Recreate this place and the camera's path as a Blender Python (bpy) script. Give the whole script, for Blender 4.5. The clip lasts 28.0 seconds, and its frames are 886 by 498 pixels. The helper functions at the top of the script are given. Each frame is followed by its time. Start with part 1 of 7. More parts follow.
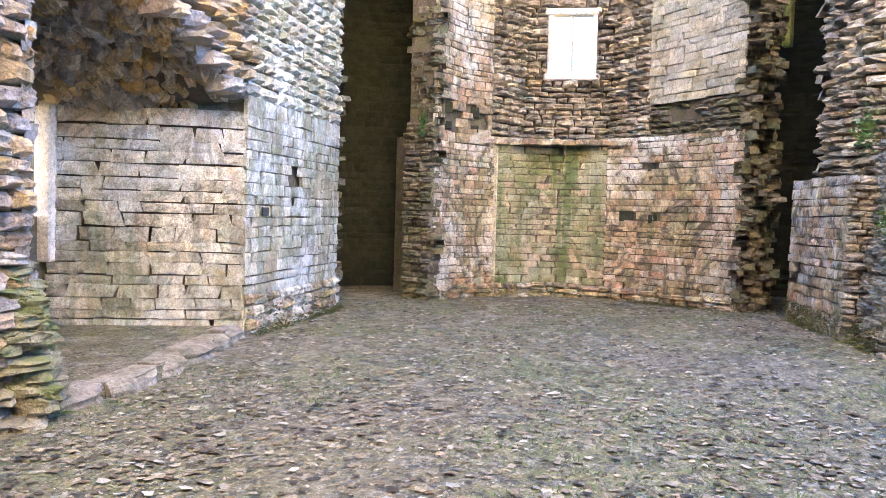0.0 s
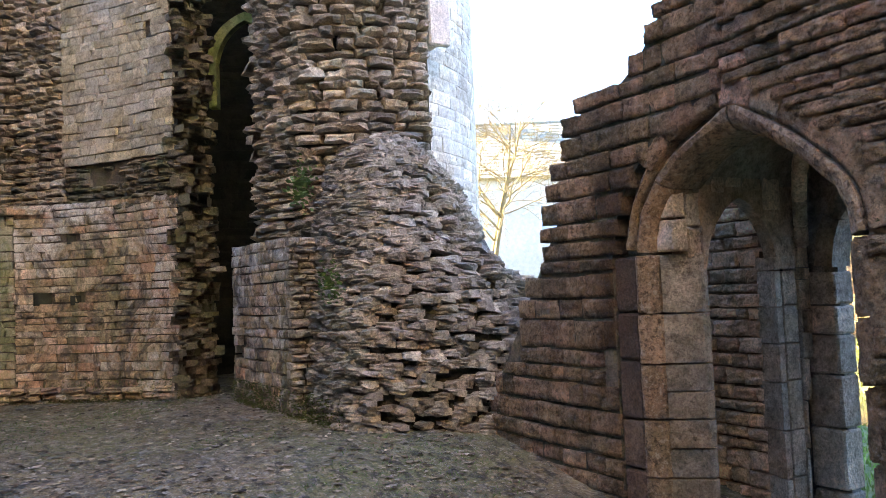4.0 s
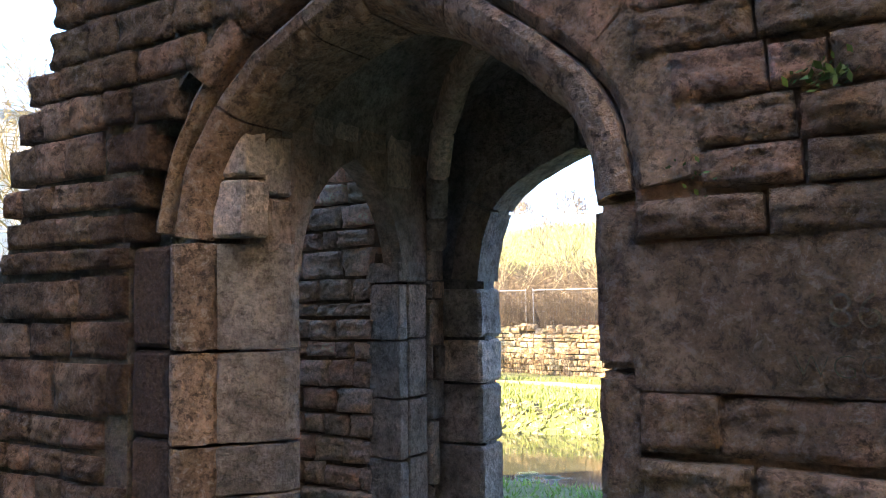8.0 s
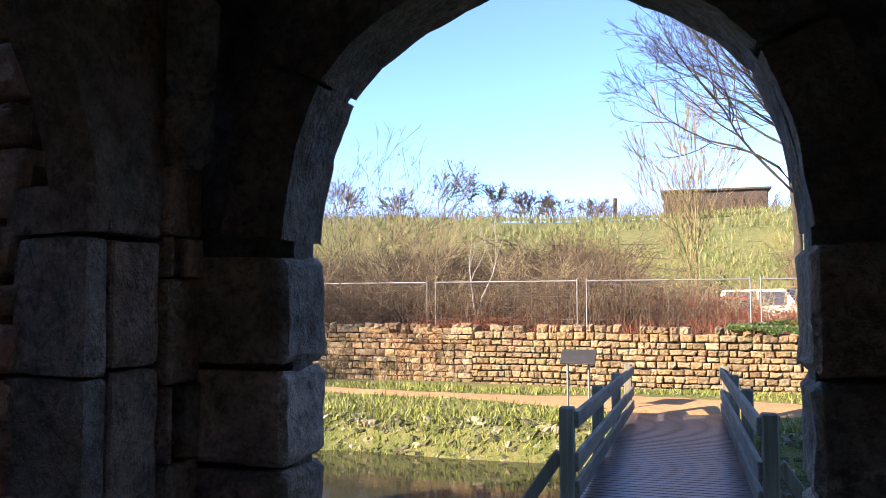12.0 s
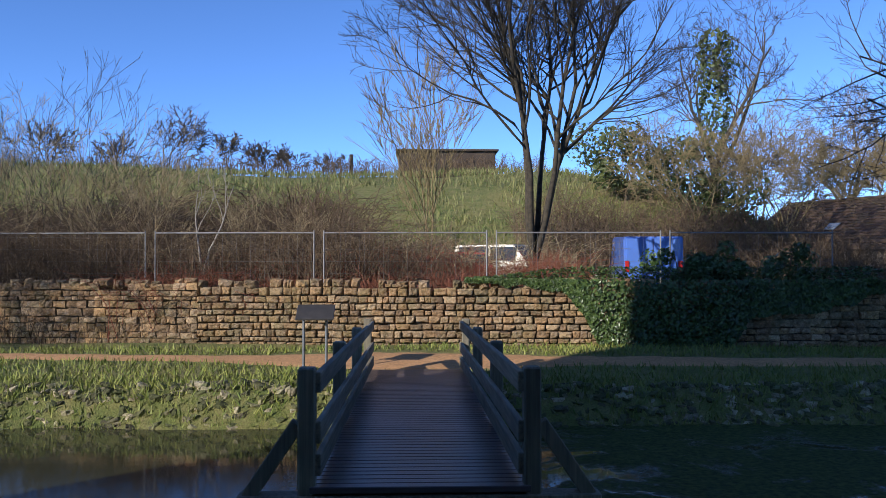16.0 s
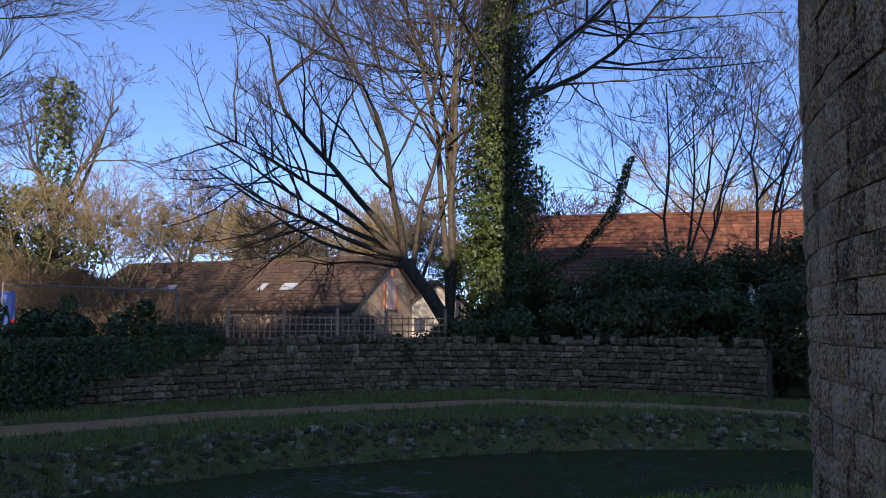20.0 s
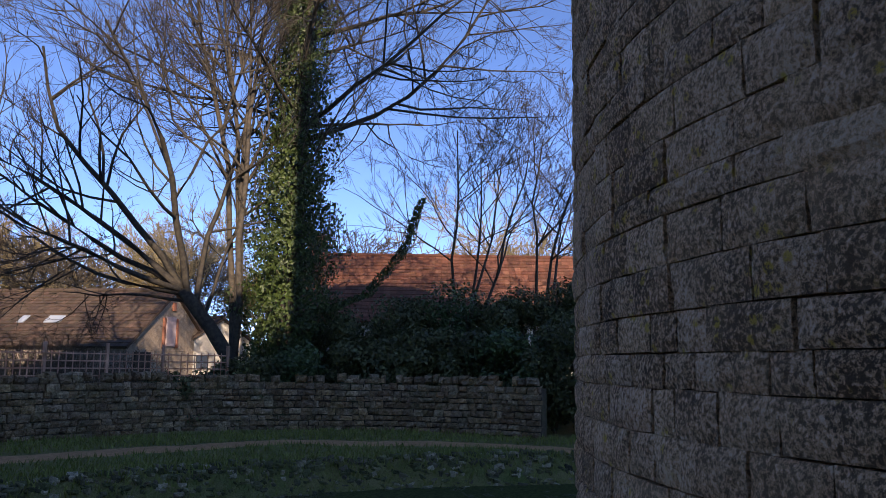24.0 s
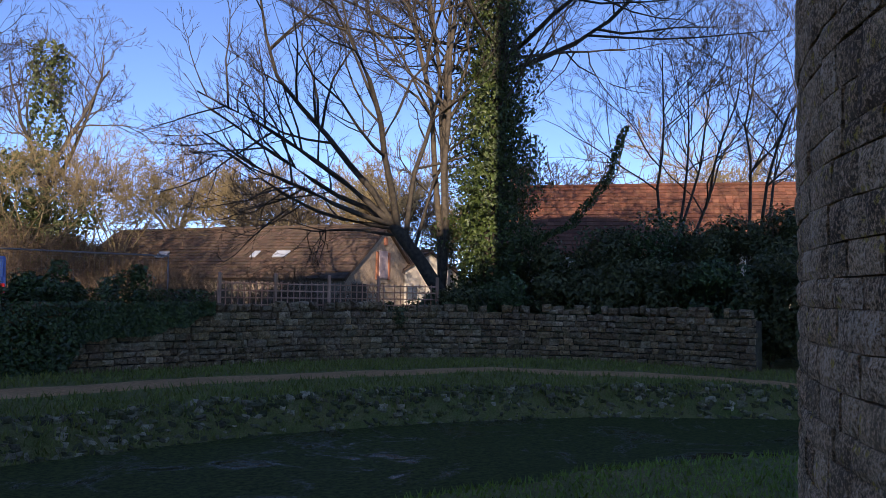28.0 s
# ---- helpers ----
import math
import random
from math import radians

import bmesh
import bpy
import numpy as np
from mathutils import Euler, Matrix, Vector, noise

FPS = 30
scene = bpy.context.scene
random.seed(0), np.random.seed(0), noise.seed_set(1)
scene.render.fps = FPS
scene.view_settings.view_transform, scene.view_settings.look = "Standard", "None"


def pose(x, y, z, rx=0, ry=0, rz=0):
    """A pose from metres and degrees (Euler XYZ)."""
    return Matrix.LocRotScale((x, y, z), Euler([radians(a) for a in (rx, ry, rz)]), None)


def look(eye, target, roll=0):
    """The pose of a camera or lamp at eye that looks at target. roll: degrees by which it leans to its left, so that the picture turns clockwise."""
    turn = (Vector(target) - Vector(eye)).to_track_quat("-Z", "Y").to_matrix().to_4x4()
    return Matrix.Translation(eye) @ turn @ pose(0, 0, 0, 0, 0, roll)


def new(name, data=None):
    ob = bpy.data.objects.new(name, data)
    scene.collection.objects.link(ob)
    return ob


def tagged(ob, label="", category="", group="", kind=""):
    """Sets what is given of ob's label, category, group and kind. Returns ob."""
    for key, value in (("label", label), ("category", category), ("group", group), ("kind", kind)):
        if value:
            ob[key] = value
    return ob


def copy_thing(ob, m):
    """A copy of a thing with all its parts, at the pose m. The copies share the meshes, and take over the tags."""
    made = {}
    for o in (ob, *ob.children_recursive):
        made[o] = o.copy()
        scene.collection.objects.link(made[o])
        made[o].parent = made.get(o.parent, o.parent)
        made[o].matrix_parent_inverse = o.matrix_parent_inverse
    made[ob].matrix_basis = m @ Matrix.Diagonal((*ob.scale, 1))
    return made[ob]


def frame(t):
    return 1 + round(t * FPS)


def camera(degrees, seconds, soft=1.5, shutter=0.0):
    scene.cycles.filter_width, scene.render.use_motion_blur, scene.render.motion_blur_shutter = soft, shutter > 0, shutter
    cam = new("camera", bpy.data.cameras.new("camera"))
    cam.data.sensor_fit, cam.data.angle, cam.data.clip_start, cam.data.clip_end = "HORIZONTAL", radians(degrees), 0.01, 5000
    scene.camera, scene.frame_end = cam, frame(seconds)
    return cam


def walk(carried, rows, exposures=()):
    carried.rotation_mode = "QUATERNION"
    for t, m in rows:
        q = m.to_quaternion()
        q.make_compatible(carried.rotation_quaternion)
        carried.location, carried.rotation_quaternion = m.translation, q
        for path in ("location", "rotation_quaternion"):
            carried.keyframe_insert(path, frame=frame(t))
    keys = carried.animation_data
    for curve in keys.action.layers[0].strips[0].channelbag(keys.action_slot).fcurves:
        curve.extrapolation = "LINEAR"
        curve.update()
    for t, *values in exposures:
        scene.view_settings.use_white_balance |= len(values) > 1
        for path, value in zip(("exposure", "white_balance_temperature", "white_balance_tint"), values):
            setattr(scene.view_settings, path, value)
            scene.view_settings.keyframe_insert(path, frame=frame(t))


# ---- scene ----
cam = camera(56.3, 28.0, 0.8)
PATH = [
    (0, (2.675, 0.514, 1.457), (0.699, 0.215, 1.371), 1.6),
    (0.5, (2.604, 0.493, 1.458), (0.612, 0.321, 1.4), 0.9),
    (1, (2.526, 0.468, 1.459), (0.527, 0.4, 1.461), 0.9),
    (1.5, (2.421, 0.428, 1.46), (0.423, 0.507, 1.494), -0.4),
    (2, (2.274, 0.43, 1.448), (0.291, 0.684, 1.497), -0.6),
    (2.5, (2.069, 0.468, 1.431), (0.11, 0.869, 1.485), 0.2),
    (3, (1.823, 0.553, 1.415), (-0.091, 1.129, 1.494), 0.3),
    (3.5, (1.476, 0.688, 1.404), (-0.352, 1.495, 1.482), -1.8),
    (5.5, (0.339, 1.65, 1.295), (-1.271, 2.829, 1.431), 0.3),
    (6, (0.088, 1.883, 1.301), (-1.436, 3.17, 1.441), 0.6),
    (6.5, (-0.163, 2.098, 1.308), (-1.55, 3.53, 1.472), -1.2),
    (7, (-0.391, 2.286, 1.304), (-1.657, 3.821, 1.505), -1.0),
    (7.5, (-0.588, 2.528, 1.311), (-1.78, 4.123, 1.501), -0.1),
    (8, (-0.786, 2.782, 1.317), (-1.86, 4.464, 1.45), -0.8),
    (8.5, (-0.958, 3.043, 1.304), (-1.913, 4.797, 1.409), -0.6),
    (9, (-1.095, 3.289, 1.3), (-2.118, 5.004, 1.419), -1.3),
    (9.5, (-1.272, 3.495, 1.292), (-2.189, 5.269, 1.407), -1.1),
    (10, (-1.415, 3.73, 1.282), (-2.261, 5.54, 1.376), -1.3),
    (10.5, (-1.547, 3.964, 1.287), (-2.349, 5.794, 1.364), -0.5),
    (11, (-1.736, 4.167, 1.292), (-2.454, 6.032, 1.366), -0.7),
    (11.5, (-1.868, 4.378, 1.287), (-2.52, 6.266, 1.386), -0.6),
    (12, (-1.965, 4.628, 1.297), (-2.525, 6.544, 1.416), -0.2),
    (12.5, (-2.082, 4.824, 1.304), (-2.448, 6.787, 1.423), -1.1),
    (13, (-2.14, 4.965, 1.288), (-2.34, 6.953, 1.376), -1.7),
    (13.5, (-2.143, 5.124, 1.283), (-2.289, 7.118, 1.325), -0.6),
    (15.5, (-2.18, 5.636, 1.272), (-2.089, 7.634, 1.3), 1.1),
    (16, (-2.178, 5.75, 1.169), (-2.109, 7.748, 1.188), -0.0),
    (16.5, (-2.207, 5.884, 1.135), (-2.08, 7.879, 1.153), -0.9),
    (17, (-2.155, 6.029, 1.129), (-1.878, 8.01, 1.099), -0.4),
    (17.5, (-2.109, 6.154, 1.118), (-1.734, 8.118, 1.076), 0.3),
    (18, (-2.064, 6.262, 1.085), (-1.321, 8.119, 1.056), -0.0),
    (18.5, (-2.061, 6.362, 1.022), (-0.705, 7.831, 1.067), -0.5),
    (19, (-2.072, 6.461, 1.008), (-0.696, 7.91, 1.08), -0.8),
    (19.5, (-2.096, 6.474, 1.023), (-0.717, 7.917, 1.146), -0.1),
    (20, (-2.106, 6.467, 1.022), (-0.679, 7.857, 1.2), 0.4),
    (20.5, (-2.106, 6.463, 1.027), (-0.628, 7.794, 1.236), 0.9),
    (21, (-2.1, 6.462, 1.026), (-0.529, 7.68, 1.249), 1.5),
    (21.5, (-2.068, 6.455, 1.023), (-0.413, 7.552, 1.264), 1.2),
    (22, (-2.057, 6.452, 1.02), (-0.364, 7.485, 1.275), 0.7),
    (22.5, (-2.058, 6.462, 1.023), (-0.337, 7.445, 1.288), 0.9),
    (24.5, (-1.971, 6.494, 1.015), (-0.257, 7.488, 1.292), 0.8),
    (25, (-1.97, 6.492, 1.008), (-0.274, 7.522, 1.262), 0.8),
    (25.5, (-1.985, 6.491, 1.011), (-0.31, 7.562, 1.232), 0.8),
    (26, (-2.006, 6.493, 1.003), (-0.36, 7.613, 1.194), 1.1),
    (26.5, (-2.017, 6.498, 1.0), (-0.395, 7.654, 1.177), 1.3),
    (27, (-2.043, 6.505, 1.001), (-0.455, 7.71, 1.171), 1.2),
    (27.5, (-2.072, 6.508, 0.998), (-0.529, 7.771, 1.147), 1.4),
    (28, (-2.078, 6.476, 0.992), (-0.635, 7.857, 1.097), 0.9),
]
walk(cam, [(t, look(eye, target, roll)) for t, eye, target, roll in PATH],[(0.0, 5.55, 6800, 8), (1.5, 4.95, 7200, 9), (3.5, 4.35, 7400, 9), (6.0, 4.15, 7900, 13), (8.0, 4.05, 7100, 12), (9.0, 4.0, 5900, 9), (9.5, 3.95, 5600, 10), (10.2, 3.6, 5600, 13), (11.0, 2.6, 6500, 18), (12.0, 2.2, 6600, 18), (12.5, 1.8, 6400, 16), (13.0, 1.3, 6100, 12), (13.8, 0.80, 5700, 10), (15.5, 0.60, 5600, 12), (18.0, 0.72, 6100, 15), (19.5, 0.80, 6600, 21), (28.0, 0.84, 6700, 23)])

# ---- sky and sun ----
SUN_AZ, SUN_EL = 47.0, 23.0          # light travels towards +x +y, low winter sun
world = bpy.data.worlds.new("sky")
scene.world = world
world.use_nodes = True
wn = world.node_tree
sky = wn.nodes.new("ShaderNodeTexSky")
sky.sky_type = "NISHITA"
sky.sun_disc = False
sky.sun_elevation = radians(SUN_EL)
sky.sun_rotation = radians(180 + SUN_AZ)
sky.air_density, sky.dust_density, sky.ozone_density = 0.45, 0.0, 4.5
wn.links.new(sky.outputs[0], wn.nodes["Background"].inputs[0])
wn.nodes["Background"].inputs[1].default_value = 0.15
sun_data = bpy.data.lights.new("sun", "SUN")
sun_data.energy, sun_data.angle, sun_data.color = 3.7, radians(0.5), (1.0, 0.86, 0.66)
sun = new("sun", sun_data)
sun_dir = Vector((math.sin(radians(SUN_AZ)) * math.cos(radians(SUN_EL)), math.cos(radians(SUN_AZ)) * math.cos(radians(SUN_EL)), -math.sin(radians(SUN_EL))))
sun.matrix_world = look(-sun_dir * 60, (0, 0, 0))

# ---- materials ----
class Nodes:
    """A short way to write node trees."""

    def __init__(self, name):
        self.mat = bpy.data.materials.new(name)
        self.mat.use_nodes = True
        self.t = self.mat.node_tree
        self.bsdf = self.t.nodes["Principled BSDF"]

    def put(self, kind, **ins):
        n = self.t.nodes.new("ShaderNode" + kind)
        for key, v in ins.items():
            key = key.replace("_", " ")
            if isinstance(v, bpy.types.NodeSocket):
                self.t.links.new(v, n.inputs[key])
            else:
                n.inputs[key].default_value = v
        return n

    def coords(self, kind="Object", scale=(1, 1, 1)):
        if kind == "World":
            src = self.t.nodes.new("ShaderNodeNewGeometry").outputs["Position"]
        else:
            src = self.t.nodes.new("ShaderNodeTexCoord").outputs[kind]
        m = self.put("Mapping", Vector=src)
        m.inputs["Scale"].default_value = scale
        return m.outputs[0]

    def noise(self, vec, scale, detail=4.0, rough=0.55, distort=0.0):
        return self.put("TexNoise", Vector=vec, Scale=scale, Detail=detail, Roughness=rough, Distortion=distort).outputs["Fac"]

    def voronoi(self, vec, scale, out="Distance"):
        return self.put("TexVoronoi", Vector=vec, Scale=scale).outputs[out]

    def ramp(self, fac, stops):
        n = self.t.nodes.new("ShaderNodeValToRGB")
        self.t.links.new(fac, n.inputs[0])
        e = n.color_ramp.elements
        while len(e) < len(stops):
            e.new(0.5)
        for el, (p, c) in zip(e, stops):
            el.position = p
            el.color = (*c, 1) if isinstance(c, tuple) else (c, c, c, 1)
        return n.outputs[0]

    def mix(self, fac, a, b, blend="MIX"):
        n = self.t.nodes.new("ShaderNodeMix")
        n.data_type, n.blend_type = "RGBA", blend
        for i, v in ((0, fac), (6, a), (7, b)):
            if isinstance(v, bpy.types.NodeSocket):
                self.t.links.new(v, n.inputs[i])
            else:
                n.inputs[i].default_value = (*v, 1) if isinstance(v, tuple) else v
        return n.outputs[2]

    def math(self, op, a, b=0.5):
        n = self.t.nodes.new("ShaderNodeMath")
        n.operation = op
        for i, v in ((0, a), (1, b)):
            if isinstance(v, bpy.types.NodeSocket):
                self.t.links.new(v, n.inputs[i])
            else:
                n.inputs[i].default_value = v
        return n.outputs[0]

    def bump(self, height, strength=0.4, dist=0.02, under=None):
        n = self.put("Bump", Height=height, Strength=strength, Distance=dist)
        if under is not None:
            self.t.links.new(under, n.inputs["Normal"])
        return n.outputs[0]

    def done(self, color, rough=0.9, normal=None, **ins):
        b = self.bsdf
        for key, v in {"Base Color": color, "Roughness": rough, "Normal": normal, **{k.replace("_", " "): v for k, v in ins.items()}}.items():
            if v is None:
                continue
            if isinstance(v, bpy.types.NodeSocket):
                self.t.links.new(v, b.inputs[key])
            else:
                b.inputs[key].default_value = (*v, 1) if isinstance(v, tuple) else v
        return self.mat


def stone_mat(name, palette, island=False, moss=0.0, moss_col=(0.09, 0.12, 0.03), lichen=0.0, lichen_col=(0.5, 0.5, 0.46), dark=0.35,
              bump=0.6, streak=0.0, streak_col=(0.07, 0.13, 0.035), grain=1.0, blotch=(), strata=0.0, speck=0.0, stain=None):
    """Weathered stone: a tone for each stone, blotches, grain, painted relief shade, lichen and algae."""
    k = Nodes(name)
    if island:
        rnd = k.t.nodes.new("ShaderNodeNewGeometry").outputs["Random Per Island"]
    else:
        rnd = k.t.nodes.new("ShaderNodeObjectInfo").outputs["Random"]
    pos = k.coords("World")
    n = len(palette)
    base = k.ramp(rnd, [((i + 0.5) / n, c) for i, c in enumerate(palette)])
    big = k.noise(pos, 1.3, 5.0, 0.6)
    mid = k.noise(pos, 7.0, 6.0, 0.65)
    fine = k.noise(pos, 60.0, 5.0, 0.7)
    col = k.mix(k.ramp(big, [(0.35, 0.0), (0.7, 1.0)]), base, k.mix(0.4, base, palette[-1]))
    tone = k.ramp(mid, [(0.25, dark), (0.55, 1.0), (0.8, 1.25)])
    col = k.mix(1.0, col, tone, "MULTIPLY")
    col = k.mix(0.75, col, k.ramp(fine, [(0.3, 0.5), (0.53, 1.08), (0.75, 1.45)]), "MULTIPLY")
    own = k.math("FRACT", k.math("MULTIPLY", rnd, 7.31))
    col = k.mix(1.0, col, k.ramp(own, [(0.0, 0.78), (0.6, 1.08), (1.0, 1.36)]), "MULTIPLY")
    # pits darker, lumps lighter: relief shading put into the colour
    pit = k.noise(pos, 24.0, 4.0, 0.7)
    col = k.mix(0.6, col, k.ramp(pit, [(0.34, 0.55), (0.5, 1.06), (0.7, 1.35)]), "MULTIPLY")
    if lichen:
        spots = k.noise(pos, 16.0, 4.0, 0.75, 0.6)
        mask = k.math("MULTIPLY", k.ramp(spots, [(0.56, 0.0), (0.62, 1.0)]), k.ramp(k.noise(pos, 2.2, 3.0), [(0.42, 0.0), (0.6, 1.0)]))
        col = k.mix(k.math("MULTIPLY", mask, lichen), col, lichen_col)
        yel = k.ramp(k.noise(pos, 9.0, 3.0, 0.8, 1.5), [(0.68, 0.0), (0.72, 1.0)])
        col = k.mix(k.math("MULTIPLY", yel, lichen * 0.6), col, (0.42, 0.33, 0.06))
    if moss:
        patch = k.ramp(k.noise(pos, 2.0, 5.0, 0.7, 0.8), [(0.45, 0.0), (0.62, 1.0)])
        col = k.mix(k.math("MULTIPLY", patch, moss), col, moss_col)
    if streak:
        run = k.noise(k.coords("World", (5.0, 5.0, 0.35)), 1.0, 4.0, 0.6)
        where = k.noise(k.coords("World", (0.55, 0.55, 0.22)), 1.0, 2.0)
        mask = k.math("MULTIPLY", k.ramp(run, [(0.44, 0.0), (0.56, 1.0)]), k.ramp(where, [(0.36, 0.0), (0.52, 1.0)]))
        col = k.mix(k.math("MULTIPLY", mask, streak), col, streak_col)
    if blotch:
        for i, (bc, amt) in enumerate(blotch):
            mask = k.ramp(k.noise(k.coords("World", (1.0, 1.0, 0.8)), 0.8 + 0.45 * i, 6.0, 0.72, 0.5 + i), [(0.50, 0.0), (0.60, 1.0)])
            col = k.mix(k.math("MULTIPLY", mask, amt), col, k.mix(1.0, bc, k.ramp(fine, [(0.3, 0.6), (0.7, 1.2)]), "MULTIPLY"))
    if speck:
        dots = k.noise(pos, 21.0, 7.0, 0.8, 0.4)
        col = k.mix(k.math("MULTIPLY", k.ramp(dots, [(0.54, 0.0), (0.59, 1.0)]), speck), col, (0.58, 0.53, 0.44))
        col = k.mix(k.math("MULTIPLY", k.ramp(dots, [(0.42, 1.0), (0.47, 0.0)]), min(1.0, speck * 1.8)), col, (0.035, 0.028, 0.02))
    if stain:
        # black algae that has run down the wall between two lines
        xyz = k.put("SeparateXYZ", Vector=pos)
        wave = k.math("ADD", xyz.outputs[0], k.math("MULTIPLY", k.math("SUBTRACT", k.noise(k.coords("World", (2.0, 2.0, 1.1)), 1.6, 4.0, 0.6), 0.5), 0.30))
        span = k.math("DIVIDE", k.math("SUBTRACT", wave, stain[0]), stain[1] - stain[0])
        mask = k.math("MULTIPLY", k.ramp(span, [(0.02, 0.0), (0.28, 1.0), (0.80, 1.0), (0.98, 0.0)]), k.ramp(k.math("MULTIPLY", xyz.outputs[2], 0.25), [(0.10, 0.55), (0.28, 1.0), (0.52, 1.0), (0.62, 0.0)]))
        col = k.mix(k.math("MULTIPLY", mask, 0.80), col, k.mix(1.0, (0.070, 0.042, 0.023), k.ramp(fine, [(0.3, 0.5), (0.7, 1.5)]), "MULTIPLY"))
    b1 = k.bump(mid, min(1.0, bump), 0.05)
    b2 = k.bump(pit, min(1.0, bump), 0.02 * grain, b1)
    b3 = k.bump(fine, min(1.0, bump), 0.008 * grain, b2)
    if strata:
        beds = k.noise(k.coords("World", (7.0, 7.0, 18.0)), 1.0, 7.0, 0.75, 0.8)
        b3 = k.bump(beds, strata, 0.03, b3)
    return k.done(col, 0.92, b3)


def lichen_mat(name, island):
    """Brown limestone under a crust of grey, black and yellow lichen."""
    k = Nodes(name)
    node = k.t.nodes.new("ShaderNodeNewGeometry" if island else "ShaderNodeObjectInfo")
    rnd = node.outputs["Random Per Island" if island else "Random"]
    pos = k.coords("World")
    base = k.ramp(rnd, [(0.0, (0.50, 0.31, 0.16)), (0.35, (0.80, 0.54, 0.29)), (0.6, (0.48, 0.33, 0.20)), (0.85, (0.88, 0.60, 0.32)), (1.0, (0.62, 0.37, 0.20))])
    fine = k.noise(pos, 110.0, 6.0, 0.75)
    base = k.mix(0.6, base, k.ramp(fine, [(0.3, 0.5), (0.7, 1.4)]), "MULTIPLY")
    crumbs = k.noise(pos, 75.0, 6.0, 0.74, 0.2)
    patch = k.noise(pos, 5.0, 5.0, 0.7, 0.4)
    wide = k.noise(k.coords("World", (1.0, 1.0, 0.6)), 1.9, 5.0, 0.7)
    level = k.math("ADD", k.math("ADD", k.math("MULTIPLY", crumbs, 0.80), k.math("MULTIPLY", patch, 0.26)), k.math("ADD", k.math("MULTIPLY", wide, -0.16), k.math("MULTIPLY", rnd, 0.05)))
    crust = k.ramp(level, [(0.415, (0.045, 0.030, 0.018)), (0.445, (0.18, 0.115, 0.065)), (0.47, (0.60, 0.37, 0.19)), (0.50, (0.72, 0.46, 0.25)), (0.535, (0.90, 0.66, 0.42)), (0.57, (0.95, 0.78, 0.56))])
    col = k.mix(k.ramp(wide, [(0.38, 0.55), (0.62, 0.85)]), base, crust)
    spot = k.math("MULTIPLY", k.ramp(k.voronoi(pos, 20.0), [(0.22, 1.0), (0.34, 0.0)]), k.ramp(k.noise(pos, 6.0, 3.0), [(0.50, 0.0), (0.56, 1.0)]))
    col = k.mix(k.math("MULTIPLY", spot, k.ramp(crumbs, [(0.45, 0.0), (0.52, 0.9)])), col, (0.66, 0.46, 0.06))
    mid = k.noise(pos, 14.0, 6.0, 0.7)
    b = k.bump(crumbs, 0.8, 0.008, k.bump(mid, 0.8, 0.02))
    return k.done(col, 0.93, k.bump(fine, 0.8, 0.004, b))


OCHRE = [(0.62, 0.46, 0.26), (0.74, 0.60, 0.40), (0.52, 0.36, 0.21), (0.68, 0.40, 0.27), (0.80, 0.72, 0.58), (0.42, 0.29, 0.18)]
BROWN = [(0.52, 0.32, 0.20), (0.62, 0.40, 0.26), (0.34, 0.22, 0.14), (0.72, 0.42, 0.28), (0.46, 0.32, 0.20), (0.26, 0.175, 0.115), (0.56, 0.39, 0.24)]
GREY = [(0.30, 0.26, 0.22), (0.37, 0.34, 0.30), (0.24, 0.21, 0.18), (0.36, 0.28, 0.19), (0.42, 0.40, 0.37)]
mat_ochre = stone_mat("ochre_ashlar", OCHRE, True, moss=0.25, streak=0.4, dark=0.30, bump=0.9, speck=0.14, blotch=[((0.82, 0.79, 0.71), 0.9), ((0.50, 0.28, 0.17), 0.45), ((0.10, 0.085, 0.07), 0.75)])
mat_panel = stone_mat("algae_streaked_ashlar", [(0.44, 0.39, 0.23), (0.56, 0.50, 0.34), (0.34, 0.32, 0.18), (0.56, 0.38, 0.26)], True, moss=0.75, moss_col=(0.22, 0.25, 0.10), streak=0.9, streak_col=(0.15, 0.20, 0.075), dark=0.40, bump=0.8, speck=0.12, blotch=[((0.62, 0.58, 0.46), 0.6), ((0.13, 0.16, 0.06), 0.6)])
mat_smooth_ochre = stone_mat("flat_ochre_ashlar", [(0.50, 0.41, 0.25), (0.56, 0.48, 0.32), (0.44, 0.36, 0.23), (0.58, 0.52, 0.40)], True, moss=0.3, moss_col=(0.20, 0.19, 0.09), dark=0.5, bump=0.7, speck=0.2, blotch=[((0.66, 0.62, 0.52), 0.5), ((0.20, 0.16, 0.11), 0.6)])
mat_rubble = stone_mat("rubble_core", [(0.46, 0.35, 0.24), (0.33, 0.25, 0.185), (0.54, 0.42, 0.27), (0.28, 0.215, 0.165), (0.62, 0.52, 0.40)], True, moss=0.35, moss_col=(0.14, 0.15, 0.06), dark=0.28, bump=1.0, speck=0.14, blotch=[((0.62, 0.54, 0.43), 0.4), ((0.12, 0.09, 0.07), 0.6)])
mat_groove = stone_mat("stained_shaded_sandstone", [(0.30, 0.20, 0.13), (0.24, 0.16, 0.11)], False, dark=0.4, bump=1.0, grain=2.0, stain=(-3.84, -3.24))
# darker copy of the rubble; shade of deep cavities is in its colour
mat_torn = stone_mat("shade_dark_torn_core", [(0.17, 0.135, 0.10), (0.12, 0.095, 0.075), (0.24, 0.19, 0.14), (0.15, 0.14, 0.08)], True, moss=0.5, moss_col=(0.09, 0.11, 0.035), dark=0.3, bump=1.0, speck=0.12)
